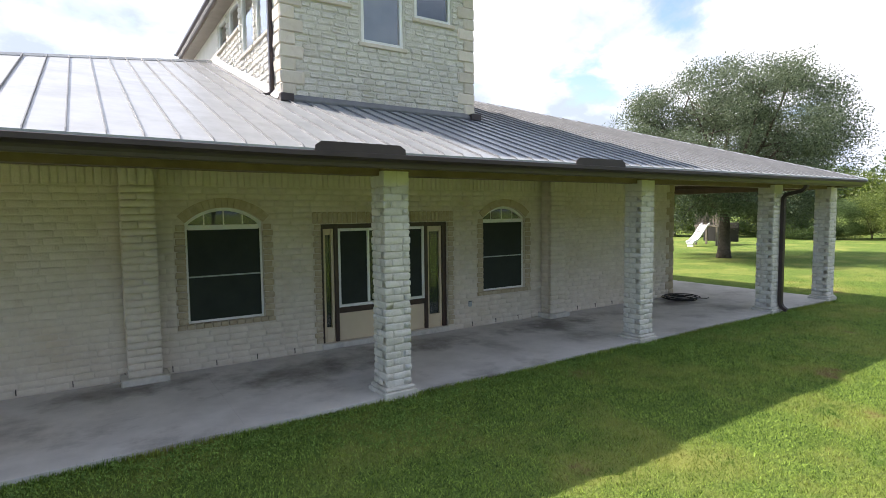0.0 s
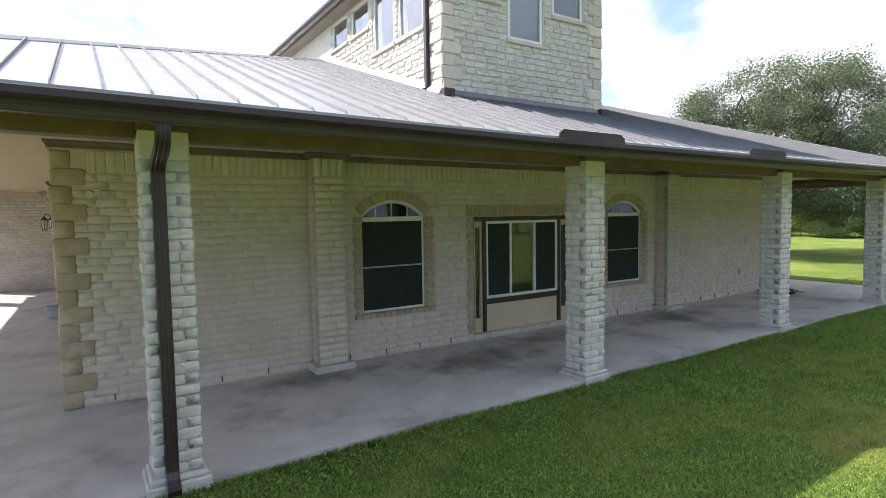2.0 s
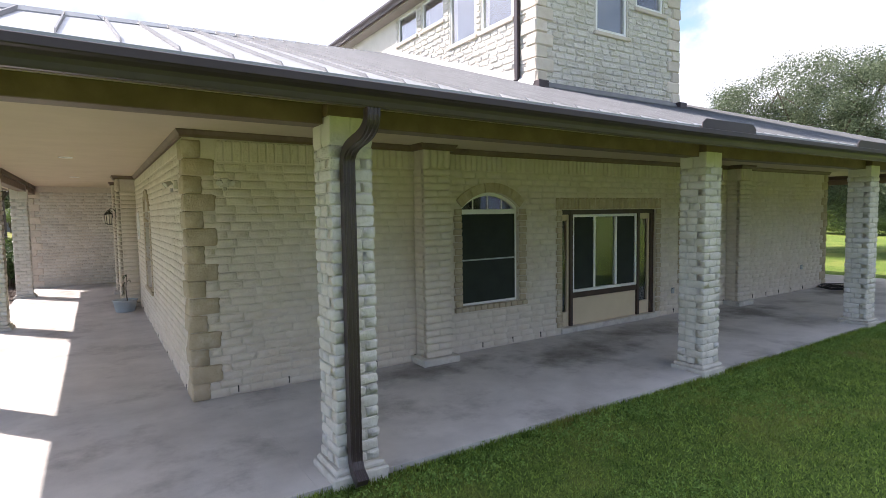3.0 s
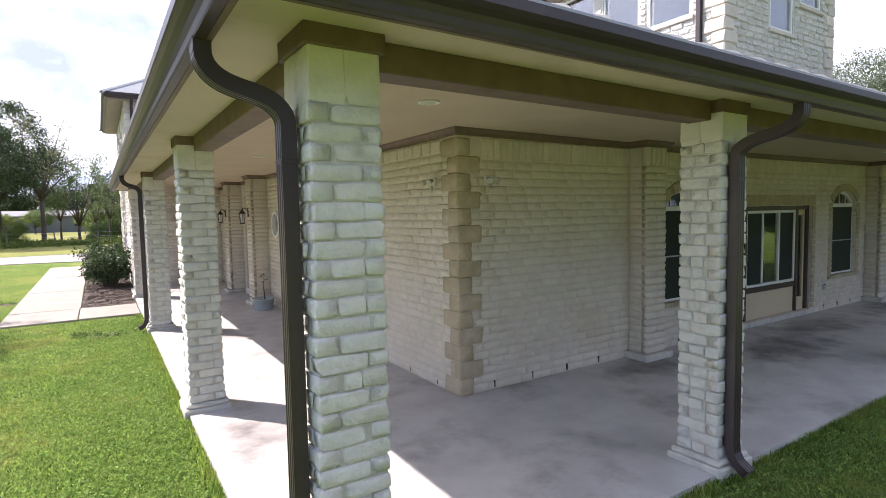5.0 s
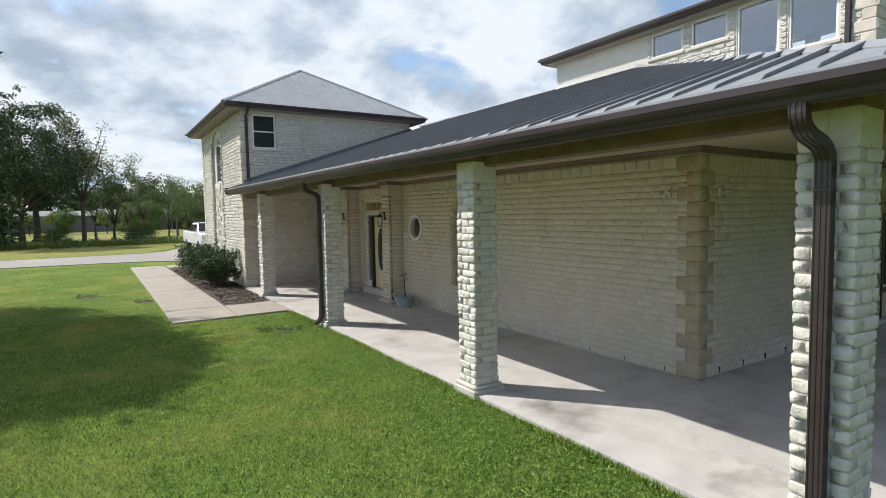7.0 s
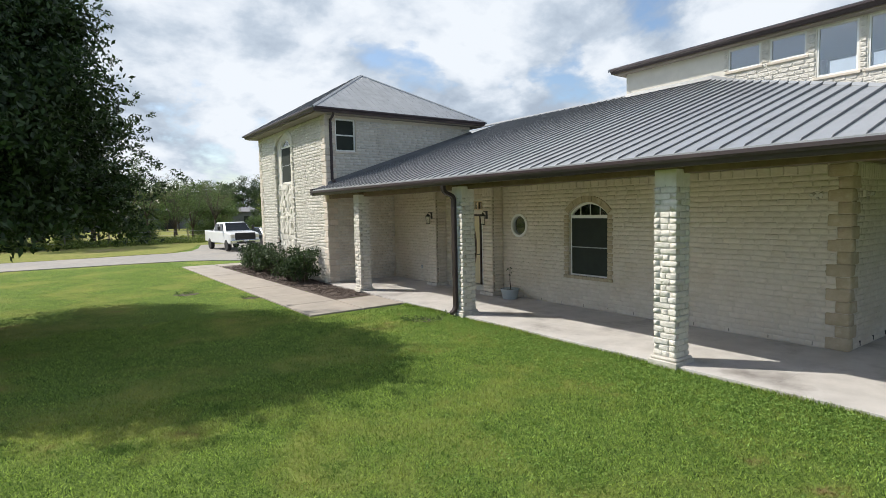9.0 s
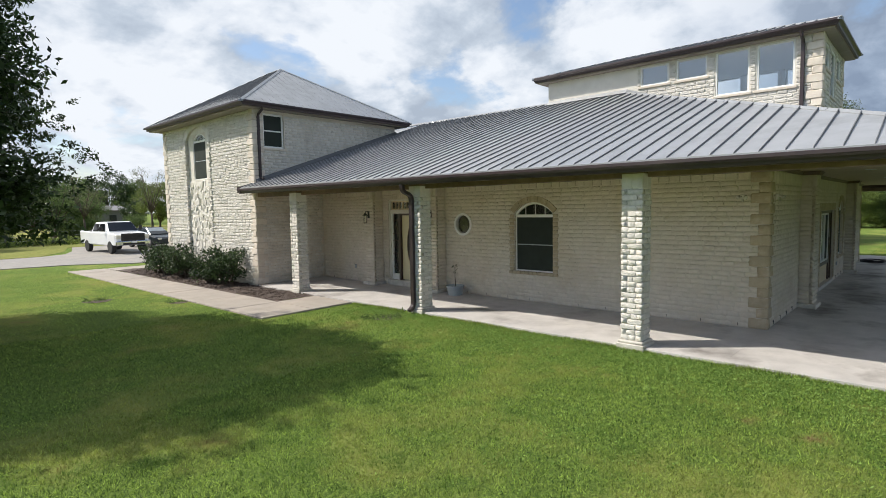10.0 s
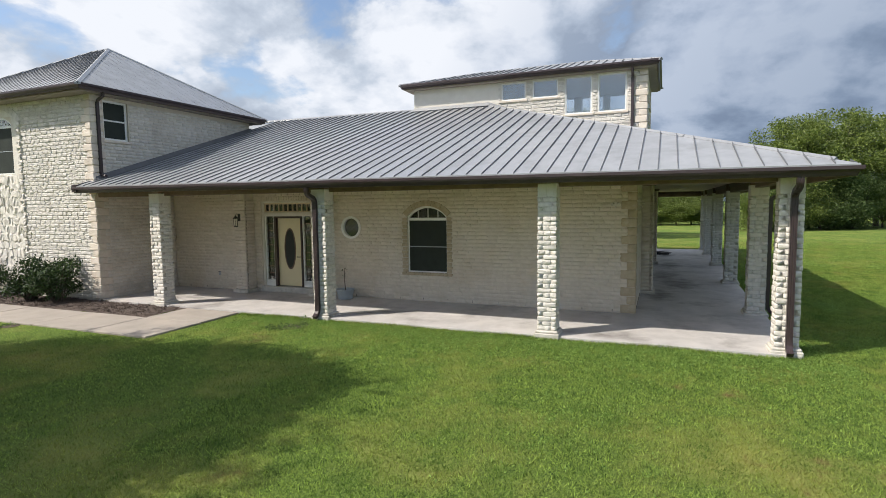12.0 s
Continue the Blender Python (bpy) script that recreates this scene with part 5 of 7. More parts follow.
for x0, x1 in ((a + 0.07, d0 - 0.05), (d1 + 0.09, b - 0.07)):
    st = Shape().cbox(x0, x1, -0.16, -0.08, 0.17, 0.36, 0.005).cbox(x0, x0 + 0.045, -0.16, -0.08, 0.36, 2.3, 0.005).cbox(x1 - 0.045, x1, -0.16, -0.08, 0.36, 2.3, 0.005)
    side = part("side_light", st, WHITE, ed, "white framed narrow side light")
    mu = Shape()
    for k in range(1, 9):
        z = 0.36 + 1.94 * k / 9
        mu.box(x0 + 0.045, x1 - 0.045, -0.115, -0.1, z - 0.008, z + 0.008)
    part("muntins", mu, BROWN, side)
    part("pane", Shape().box(x0 + 0.04, x1 - 0.04, -0.13, -0.124, 0.36, 2.3), GLASS, side).visible_shadow = False
    part("blind", Shape().box(x0 + 0.04, x1 - 0.04, -0.18, -0.17, 0.36, 2.3), SCREEN, side)
tr = Shape().cbox(a + 0.07, b - 0.07, -0.15, -0.08, 2.42, 2.46, 0.004).cbox(a + 0.07, b - 0.07, -0.15, -0.08, 2.66, 2.70, 0.004)
n = 10
for k in range(n + 1):
    x = a + 0.09 + (b - a - 0.18) * k / n
    tr.box(x - 0.013, x + 0.013, -0.14, -0.085, 2.46, 2.66)
tp = part("transom", tr, BEIGE, ed, "pale transom grille")
part("pane", Shape().box(a + 0.07, b - 0.07, -0.13, -0.124, 2.46, 2.66), GLASS, tp).visible_shadow = False
part("blind", Shape().box(a + 0.07, b - 0.07, -0.18, -0.17, 2.44, 2.68), SCREEN, tp)
soldiers(wall_west, MW, a - 0.02, b + 0.02, 2.76, 2.9, 0.09, None, 11)

# ---- downspouts ----


def downspout(m, reach, top=2.95, foot=0.12):
    """From the gutter back to a column's face, down it, and out at the foot. Local y points outwards; the pipe runs at y = 0."""
    ds = thing("downspout", m, "dark brown ribbed metal downspout with curved elbows", "downspout", "downspouts")
    w, d = 0.05, 0.038

    def run(pts, name):
        s, n0 = Shape(), 0
        front = [(-w, d), (-w * 0.82, d), (-w * 0.74, d * 0.88), (-w * 0.58, d * 0.88), (-w * 0.5, d), (-w * 0.16, d), (-w * 0.08, d * 0.88), (w * 0.08, d * 0.88), (w * 0.16, d), (w * 0.5, d), (w * 0.58, d * 0.88), (w * 0.74, d * 0.88), (w * 0.82, d), (w, d)]
        prof = [(-w, -d), (w, -d)] + front[::-1]
        for i, p in enumerate(pts):
            q, r = Vector(pts[max(i - 1, 0)]), Vector(pts[min(i + 1, len(pts) - 1)])
            t = (r - q).normalized()
            nrm = Vector((0, -t.z, t.y))
            s.v += [tuple(Vector(p) + Vector((a, 0, 0)) + b * nrm) for a, b in prof]
        k = len(prof)
        s.f += [(i * k + j, i * k + (j + 1) % k, (i + 1) * k + (j + 1) % k, (i + 1) * k + j) for i in range(len(pts) - 1) for j in range(k)]
        s.f += [tuple(range(k)), tuple((len(pts) - 1) * k + j for j in range(k))]
        return part(name, s, GUTTER, ds)

    ease = lambda t: t * t * (3 - 2 * t)
    run([(0, reach, top + 0.02)] + [(0, reach * (1 - ease(t)), top - 0.04 - 0.29 * (t + 0.085 * math.sin(2 * math.pi * t))) for t in (k / 18 for k in range(19))] + [(0, 0, top - 0.5)], "upper_elbow")
    run([(0, 0, top - 0.5), (0, 0, foot + 0.13)], "pipe")
    part("collar", Shape().cbox(-w - 0.003, w + 0.003, -d - 0.003, d + 0.003, top - 0.52, top - 0.495, 0.003), GUTTER, ds)
    run([(0, 0, foot + 0.13), (0, 0.01, foot + 0.04), (0, 0.05, foot - 0.03), (0, 0.14, foot - 0.09)], "foot_elbow")
    return ds


OUT = 0.238
SOUTHWARD = lambda x: frame_of((x, CY - OUT, 0), (-1, 0, 0), (0, -1, 0))
WESTWARD = lambda y, x=CX: frame_of((x - OUT, y, 0), (0, 1, 0), (-1, 0, 0))
ds1 = downspout(SOUTHWARD(COLS_S[1] - 0.06), 0.465, 2.915)
copy_thing(ds1, SOUTHWARD(COLS_S[4] + 0.12))
downspout(WESTWARD(CY - 0.02), 0.365, 2.955)
downspout(WESTWARD(COLS_W[1] + 0.05, COLX), 0.29, 2.995)


def wall_pipe(m, z0, z1, reach):
    """A straight pipe on a wall, from an upper gutter down to the lower roof."""
    ds = thing("downspout", m, "dark brown metal downspout on the upper wall", "downspout", "upper downspouts")
    part("pipe", Shape().cbox(-0.045, 0.045, 0.02, 0.09, z0 + 0.08, z1 - 0.3, 0.008), GUTTER, ds)
    part("upper_elbow", Shape().tube([(0, 0.055, z1 - 0.32), (0, 0.09, z1 - 0.22), (0, reach - 0.02, z1 - 0.12), (0, reach, z1)], 0.045, 8), GUTTER, ds)
    part("foot_elbow", Shape().tube([(0, 0.055, z0 + 0.12), (0, 0.08, z0 + 0.06), (0, 0.25, z0 + 0.02)], 0.045, 8), GUTTER, ds)


wall_pipe(MTW @ Matrix.Translation((0.42, 0, 0)), EAVE + SLOPE * 3.6 + 0.02, UZ - 0.1, 0.33)
wall_pipe(MBS @ Matrix.Translation((0.17, 0, 0)), 3.5, VZ - 0.1, 0.33)

# splash guards on the gutter
for x0, x1 in GUARDS:
    g = Shape().prism([(x0, 0.0), (x1, 0.0), (x1 - 0.01, 0.07), (x1 - 0.08, 0.115), (x0 + 0.08, 0.115), (x0 + 0.01, 0.07)], 1, -0.006, 0.006)
    g.v = [(x, ES + 0.008 + y, 3.038 + z) for x, y, z in g.v]
    tagged(new("splash_guard", g.mesh("splash_guard", GUTTER)), "brown metal splash guard standing on the gutter", "splash guard", "gutter splash guards")

# ---- lamps and small fittings ----


def lantern(m):
    l = thing("wall_lantern", m, "black iron wall lantern with clouded glass", "wall lamp", "entrance lanterns")
    part("back_plate", Shape().cbox(-0.045, 0.045, 0.0, 0.018, 0.05, 0.27, 0.006), BLACK, l)
    part("arm", Shape().tube([(0, 0.015, 0.2), (0, 0.06, 0.26), (0, 0.12, 0.27), (0, 0.15, 0.22)], 0.01, 6), BLACK, l)
    part("roof", Shape().lathe([(0.085, 0.13), (0.08, 0.145), (0.03, 0.2), (0.012, 0.225)], 6, (0, 0.15, 0)), BLACK, l)
    part("glass", Shape().lathe([(0.048, -0.09), (0.066, 0.13)], 6, (0, 0.15, 0)), LAMPGLASS, l, "clouded glass body")
    part("base_ring", Shape().lathe([(0.058, -0.115), (0.058, -0.09)], 6, (0, 0.15, 0)), BLACK, l)
    for k in range(6):
        t = 2 * math.pi * k / 6
        part("cage_bar", Shape().tube([(0.052 * math.cos(t), 0.15 + 0.052 * math.sin(t), -0.1), (0.071 * math.cos(t), 0.15 + 0.071 * math.sin(t), 0.14)], 0.006, 4), BLACK, l)
    return l


ln = lantern(MW @ Matrix.Translation((20.31 - YS, 0.425, 2.12)))
copy_thing(ln, MW @ Matrix.Translation((17.54 - YS, 0.425, 2.12)))


def floodlight(m):
    f = thing("floodlight", m, "small cream twin floodlight fixed to the brick wall", "floodlight", "corner floodlights")
    part("box", Shape().cbox(-0.055, 0.055, 0.0, 0.05, -0.055, 0.055, 0.008), STUCCO, f)
    for s in (-1, 1):
        part("lamp_head", Shape().tube([(s * 0.02, 0.045, 0.0), (s * 0.05, 0.075, 0.02), (s * 0.065, 0.12, 0.0), (s * 0.07, 0.135, -0.01)], [0.01, 0.02, 0.034, 0.036], 10), PLINTH, f)
    part("sensor", Shape().cbox(-0.02, 0.02, 0.045, 0.08, -0.09, -0.045, 0.006), PLINTH, f)
    return f


fl1 = floodlight(right_handed(MS @ Matrix.Translation((0.42, 0.02, 2.56))))
copy_thing(fl1, MW @ Matrix.Translation((0.45, 0.02, 2.56)))


def outlet(m):
    o = thing("outlet_box", m, "small grey covered power outlet on the wall", "outlet", "wall outlets")
    part("cover", Shape().cbox(-0.04, 0.04, 0.0, 0.035, -0.06, 0.06, 0.008), GALV, o)
    part("hinge", Shape().cbox(-0.042, 0.042, 0.03, 0.04, 0.045, 0.06, 0.003), BLACK, o)
    return o


o1 = outlet(right_handed(MS @ Matrix.Translation((6.7 - XW, 0.02, 0.5))))
copy_thing(o1, MW @ Matrix.Translation((21.55 - YS, 0.02, 0.5)))
copy_thing(o1, right_handed(MS @ Matrix.Translation((12.2 - XW, 0.02, 0.62))))


def downlight(x, y):
    d = thing("ceiling_light", pose(x, y, CEIL + 0.009 * max(0.0, 2.0 - x)), "round recessed porch ceiling light, switched off", "ceiling light", "porch downlights")
    part("ring", ring(Shape(), circle(0.1, 24), circle(0.075, 24), -0.012, 0.0), WHITE, d).rotation_euler = (radians(90), 0, 0)
    part("lens", Shape().lathe([(0.078, -0.006), (0.078, -0.002)], 20), LAMPGLASS, d)
    return d


dl = downlight(-3.4, 8.0)
for x, y in ((0.9, 7.8), (6.2, 7.8), (11.2, 7.8), (-3.64, 13.1), (-3.64, 18.2)):
    copy_thing(dl, pose(x, y, CEIL + 0.009 * max(0.0, 2.0 - x)))

# weep slots at the wall foot
for k in range(24):
    u = 0.5 + 0.62 * k
    if PAT0 - 0.2 < u < PAT1 + 0.2 or u > XE - XW - 0.3:
        continue
    tagged(new("weep_slot", Shape().box(u - 0.006, u + 0.006, 0.0, 0.02, 0.03, 0.115).mesh("weep_slot", BLACK)), "dark open weep slot between the lowest bricks", "weep slot", "weep slots").matrix_basis = MS
for k in range(20):
    u = 0.5 + 0.7 * k
    if DO0 - 0.6 < u < DO1 + 0.6 or u > YN - YS - 0.3:
        continue
    tagged(new("weep_slot", Shape().box(u - 0.005, u + 0.005, 0.0, 0.016, 0.03, 0.085).mesh("weep_slot", BLACK)), "dark open weep slot between the lowest bricks", "weep slot", "weep slots").matrix_basis = MW

# pot with a bare plant on a stake
pot = thing("planter_pot", pose(-2.78, 16.68, 0), "grey metal tub planter standing on the porch", "planter")
part("tub", Shape().lathe([(0.19, 0.0), (0.2, 0.02), (0.245, 0.24), (0.262, 0.25), (0.262, 0.275), (0.24, 0.275), (0.225, 0.2), (0.0, 0.19)], 24), TUB, pot, smooth=True)
part("soil", Shape().lathe([(0.23, 0.18), (0.225, 0.215), (0.1, 0.235)], 18), MULCH, pot)
st = Shape().tube([(0.05, 0.02, 0.2), (0.03, 0.03, 0.5), (0.06, 0.05, 0.85)], [0.014, 0.011, 0.006], 6)
part("stem", st, BARK, pot)
lv = Shape()
rnd = random.Random(21)
for k in range(26):
    c = Vector((0.05 + rnd.uniform(-0.07, 0.07), 0.04 + rnd.uniform(-0.07, 0.07), rnd.uniform(0.6, 0.86)))
    d = Vector((rnd.uniform(-1, 1), rnd.uniform(-1, 1), rnd.uniform(-0.9, 0.2))).normalized() * rnd.uniform(0.06, 0.11)
    sd = d.cross(Vector((0, 0, 1))).normalized() * 0.016
    lv.add([tuple(c), tuple(c + d * 0.5 + sd), tuple(c + d), tuple(c + d * 0.5 - sd)], [(0, 1, 2, 3)])
part("leaves", lv, DARK_LEAF, pot, "dark drooping leaves")

# coiled hose on the slab by the far corner
hose = Shape()
pts = []
for k in range(150):
    t = k * 0.26
    r = 0.32 + 0.05 * math.sin(k * 0.37) + 0.02 * (k / 30)
    pts.append((13.25 + 1.15 * r * math.cos(t), 8.55 + r * math.sin(t), 0.014 + 0.018 * (k // 30) + 0.004 * math.sin(k)))
pts += [(13.6 + 0.06 * k, 8.4 - 0.03 * k + 0.05 * math.sin(k), 0.014) for k in range(8)]
hose.tube(pts, 0.011, 6)
tagged(new("garden_hose", hose.mesh("garden_hose", RUBBER, True)), "coiled black garden hose lying on the slab", "hose")

# ---- trees and plants ----


def leaf_mesh(name, centres, spread, per, size, mat, seed, flatten=0.7):
    """Many small leaves in clumps round the given centres."""
    rs = np.random.RandomState(seed)
    n = len(centres) * per
    c = np.repeat(np.array(centres), per, axis=0) + np.clip(rs.normal(0, 1, (n, 3)), -1.7, 1.7) * np.array([spread, spread, spread * flatten])
    a = rs.normal(0, 1, (n, 3))
    a /= np.linalg.norm(a, axis=1)[:, None]
    b = np.cross(a, rs.normal(0, 1, (n, 3)))
    b /= np.linalg.norm(b, axis=1)[:, None]
    l = size * rs.uniform(0.6, 1.3, (n, 1))
    v = np.empty((n, 4, 3))
    v[:, 0], v[:, 1], v[:, 2], v[:, 3] = c - a * l, c + b * l * 0.42, c + a * l, c - b * l * 0.42
    me = bpy.data.meshes.new(name)
    me.vertices.add(4 * n)
    me.vertices.foreach_set("co", v.reshape(-1))
    me.loops.add(4 * n)
    me.loops.foreach_set("vertex_index", np.arange(4 * n, dtype=np.int32))
    me.polygons.add(n)
    me.polygons.foreach_set("loop_start", np.arange(0, 4 * n, 4, dtype=np.int32))
    me.update(calc_edges=True)
    me.materials.append(mat)
    return me


def grow(seed, height, fork, radius, trunk, low=0.3, limbs=9, sub=5, lean=0.0, cone=False):
    """The woody frame: a shape, and the places where leaves hang."""
    rnd = random.Random(seed)
    s, tips = Shape(), []
    top = Vector((lean, 0.3 * lean, fork))
    s.tube([(0, 0, -0.1), (0.02, 0.0, fork * 0.15), (lean * 0.5 + 0.05, 0.1 * lean, fork * 0.6), tuple(top)], [trunk * 1.35, trunk * 1.05, trunk * 0.9, trunk * 0.75], 10)
    for i in range(limbs):
        ang = 2 * math.pi * (i + rnd.uniform(-0.3, 0.3)) / limbs
        up = rnd.uniform(low, 0.97)
        rad = radius * (1 - 0.72 * up * abs(up) if cone else math.sqrt(max(0.05, 1 - (2 * (up - 0.5)) ** 2 * 0.8))) * rnd.uniform(0.6, 0.95)
        end = Vector((rad * math.cos(ang), rad * math.sin(ang), fork + (height - fork) * up * rnd.uniform(0.9, 1.0)))
        mid = top.lerp(end, 0.5) + Vector((rnd.uniform(-0.3, 0.3), rnd.uniform(-0.3, 0.3), rnd.uniform(0.1, 0.5)))
        s.tube([tuple(top), tuple(top.lerp(mid, 0.5) + Vector((0, 0, 0.15))), tuple(mid), tuple(end)], [trunk * 0.5, trunk * 0.38, trunk * 0.25, trunk * 0.07], 6)
        tips += [end, mid.lerp(end, 0.6)]
        for j in range(sub):
            base = mid.lerp(end, rnd.uniform(-0.1, 0.9))
            d = Vector((rnd.uniform(-1, 1), rnd.uniform(-1, 1), rnd.uniform(-0.55, 0.8))).normalized()
            tip = base + d * radius * rnd.uniform(0.16, 0.36)
            s.tube([tuple(base), tuple(base.lerp(tip, 0.5) + Vector((0, 0, 0.08))), tuple(tip)], [trunk * 0.14, trunk * 0.09, trunk * 0.03], 5)
            tips += [tip, base.lerp(tip, 0.65)]
    return s, tips


def tree_meshes(seed, height, fork, radius, trunk, mat, per, size, spread, low=0.3, limbs=9, sub=5, extra=0, lean=0.0, cone=False):
    s, tips = grow(seed, height, fork, radius, trunk, low, limbs, sub, lean, cone)
    rnd = random.Random(seed + 7)
    # more clumps through the crown, leaving gaps
    for k in range(extra):
        ang, h = rnd.uniform(0, 2 * math.pi), rnd.uniform(low, 1)
        r = radius * (1 - 0.72 * h * abs(h) if cone else math.sqrt(max(0.06, 1 - (2 * (h - 0.45)) ** 2 * 0.75))) * rnd.uniform(0.5, 1.0) ** 0.6
        if noise.noise((math.cos(ang) * r * 0.5, math.sin(ang) * r * 0.5, h * 4 + seed)) > -0.12:
            tips.append(Vector((r * math.cos(ang), r * math.sin(ang), fork + (height - fork) * h)))
    return s.mesh("trunk", BARK, True), leaf_mesh("crown", [tuple(t) for t in tips], spread, per, size, mat, seed)


def plant_tree(meshes, m, label, name="tree", group="", category="tree"):
    t = thing(name, m, label, category, group)
    part("trunk", meshes[0], BARK, t)
    part("crown", meshes[1], BARK, t)
    return t


# the live oak behind the porch's far end
oak = tree_meshes(11, 9.2, 2.2, 5.5, 0.29, OAK, 420, 0.056, 0.40, low=0.02, limbs=16, sub=8, extra=330)
plant_tree(oak, pose(26.8, 15.0, -0.05), "broad grey-green live oak on the lawn", "live_oak")
# the shade tree on the front lawn
shade = tree_meshes(23, 9.4, 2.4, 4.5, 0.30, DARK_LEAF, 380, 0.08, 0.34, low=-0.02, limbs=16, sub=7, extra=420, cone=True)
sp_rnd, sprays = random.Random(5), []
for k in range(240):
    ang, hh = sp_rnd.uniform(0, 2 * math.pi), sp_rnd.uniform(0.0, 1.0)
    r0 = 4.5 * (1 - 0.72 * hh * hh) * sp_rnd.uniform(0.82, 1.0)
    for step in range(8 if k % 3 == 0 else 5):
        r = r0 + 0.13 * step
        sprays.append((r * math.cos(ang), r * math.sin(ang), 2.65 + 6.75 * hh + 0.09 * step * sp_rnd.uniform(0.4, 1.6)))
shade_tree = plant_tree(shade, pose(-15.3, 21.4, -0.06, 0, 0, 40), "dark leafy shade tree on the front lawn", "shade_tree")
part("outer_foliage", leaf_mesh("outer_foliage", sprays, 0.07, 26, 0.045, DARK_LEAF, 41, 0.6), DARK_LEAF, shade_tree)

# woods and garden trees further off
KINDS = [tree_meshes(31, 9.0, 1.5, 3.3, 0.14, MID_LEAF, 42, 0.095, 0.30, low=0.3, limbs=8, sub=5, extra=14),
         tree_meshes(32, 7.5, 1.6, 3.4, 0.17, LIGHT_LEAF, 150, 0.085, 0.34, extra=130),
         tree_meshes(33, 10.5, 2.8, 4.2, 0.25, DARK_LEAF, 150, 0.095, 0.38, extra=170),
         tree_meshes(34, 10.2, 3.0, 2.6, 0.15, DRY_LEAF, 14, 0.08, 0.30, low=0.25, limbs=9, sub=6),
         tree_meshes(35, 5.0, 0.5, 2.6, 0.10, LIGHT_LEAF, 170, 0.075, 0.4, low=0.0, extra=60),
         tree_meshes(36, 4.2, 0.35, 2.6, 0.09, MID_LEAF, 170, 0.075, 0.4, low=0.0, extra=60)]
FAR_KINDS = [tree_meshes(41, 9.0, 2.4, 3.6, 0.2, MID_LEAF, 26, 0.20, 0.42, extra=60),
             tree_meshes(42, 7.5, 1.6, 3.4, 0.17, LIGHT_LEAF, 26, 0.20, 0.42, extra=60),
             tree_meshes(43, 10.5, 2.8, 4.2, 0.25, DARK_LEAF, 28, 0.22, 0.46, extra=80)]
WORDS = ["mid-green broadleaf tree beyond the lawn", "yellow-green young tree beyond the lawn", "dark green full-crowned tree beyond the lawn", "thin half-bare tree by the field fence", "yellow-green overgrown shrub at the lawn's edge", "green overgrown shrub at the lawn's edge"]
masters = {}


def place_tree(k, x, y, size, turn, group, far=False):
    m = pose(x, y, -0.1, 0, 0, turn) @ Matrix.Scale(size, 4)
    key, k = (k, far), k
    if key not in masters:
        masters[key] = plant_tree((FAR_KINDS if far else KINDS)[k], m, WORDS[k], "shrub" if k > 3 else "tree", group, "shrub" if k > 3 else "tree")
        return
    t = copy_thing(masters[key], m)
    t.scale = (size, size, size)
    t["group"] = group


rnd = random.Random(77)
# field edge behind the driveway
for x, y, k, s in ((-30, 58, 2, 1.35), (-22, 66, 0, 1.3), (-14.2, 72, 2, 1.3), (-19, 78, 2, 1.1), (-10.2, 65, 3, 1.32), (-7.6, 71, 0, 1.1), (-14.4, 61.5, 2, 1.0), (-9.3, 74, 3, 0.7), (-4.9, 72, 3, 0.76), (-2.6, 70, 0, 0.74), (-0.4, 72, 0, 0.78), (-6.2, 76, 3, 0.62), (0.9, 67, 3, 0.7), (-4.4, 80, 5, 1.0), (-0.2, 84, 3, 0.9), (2, 74, 5, 1.0), (4.5, 78, 0, 0.75), (8, 70, 3, 0.85), (11, 76, 1, 0.8), (15, 72, 0, 0.75), (20, 80, 2, 0.8), (25, 74, 0, 0.7), (30, 82, 2, 0.8), (-12, 62, 4, 0.45), (-6, 64, 5, 0.4), (5, 66, 5, 0.55), (-16, 61, 5, 0.5)):
    place_tree(k, x, y, s, rnd.uniform(0, 360), "trees along the field fence")
for i in range(46):
    x = -60 + 3.1 * i + rnd.uniform(-2, 2)
    place_tree(rnd.choice((0, 2, 1, 2)), x, 150 + rnd.uniform(-8, 12), rnd.uniform(0.8, 1.25), rnd.uniform(0, 360), "far woods behind the field", True)
for i in range(30):
    place_tree(rnd.choice((0, 1, 2)), -58 + 3.3 * i + rnd.uniform(-1.5, 1.5), 108 + rnd.uniform(-6, 6), rnd.uniform(0.38, 0.62), rnd.uniform(0, 360), "brush before the far sheds", True)
# woods past the far end of the house, seen through the porch
for i in range(34):
    t = i / 33
    x, y = 62 + rnd.uniform(-4, 8) - 20 * t * t, 2 + 62 * t
    place_tree(rnd.choice((0, 1, 2, 0)), x + 6, y, rnd.uniform(0.6, 0.95), rnd.uniform(0, 360), "trees behind the garden", True)
for i in range(26):
    t = i / 25
    x, y = 51 + rnd.uniform(-2, 2) - 14 * t * t, 4 + 40 * t
    place_tree(rnd.choice((4, 5, 4)), x, y, rnd.uniform(0.65, 1.0), rnd.uniform(0, 360), "shrubs at the garden's edge")
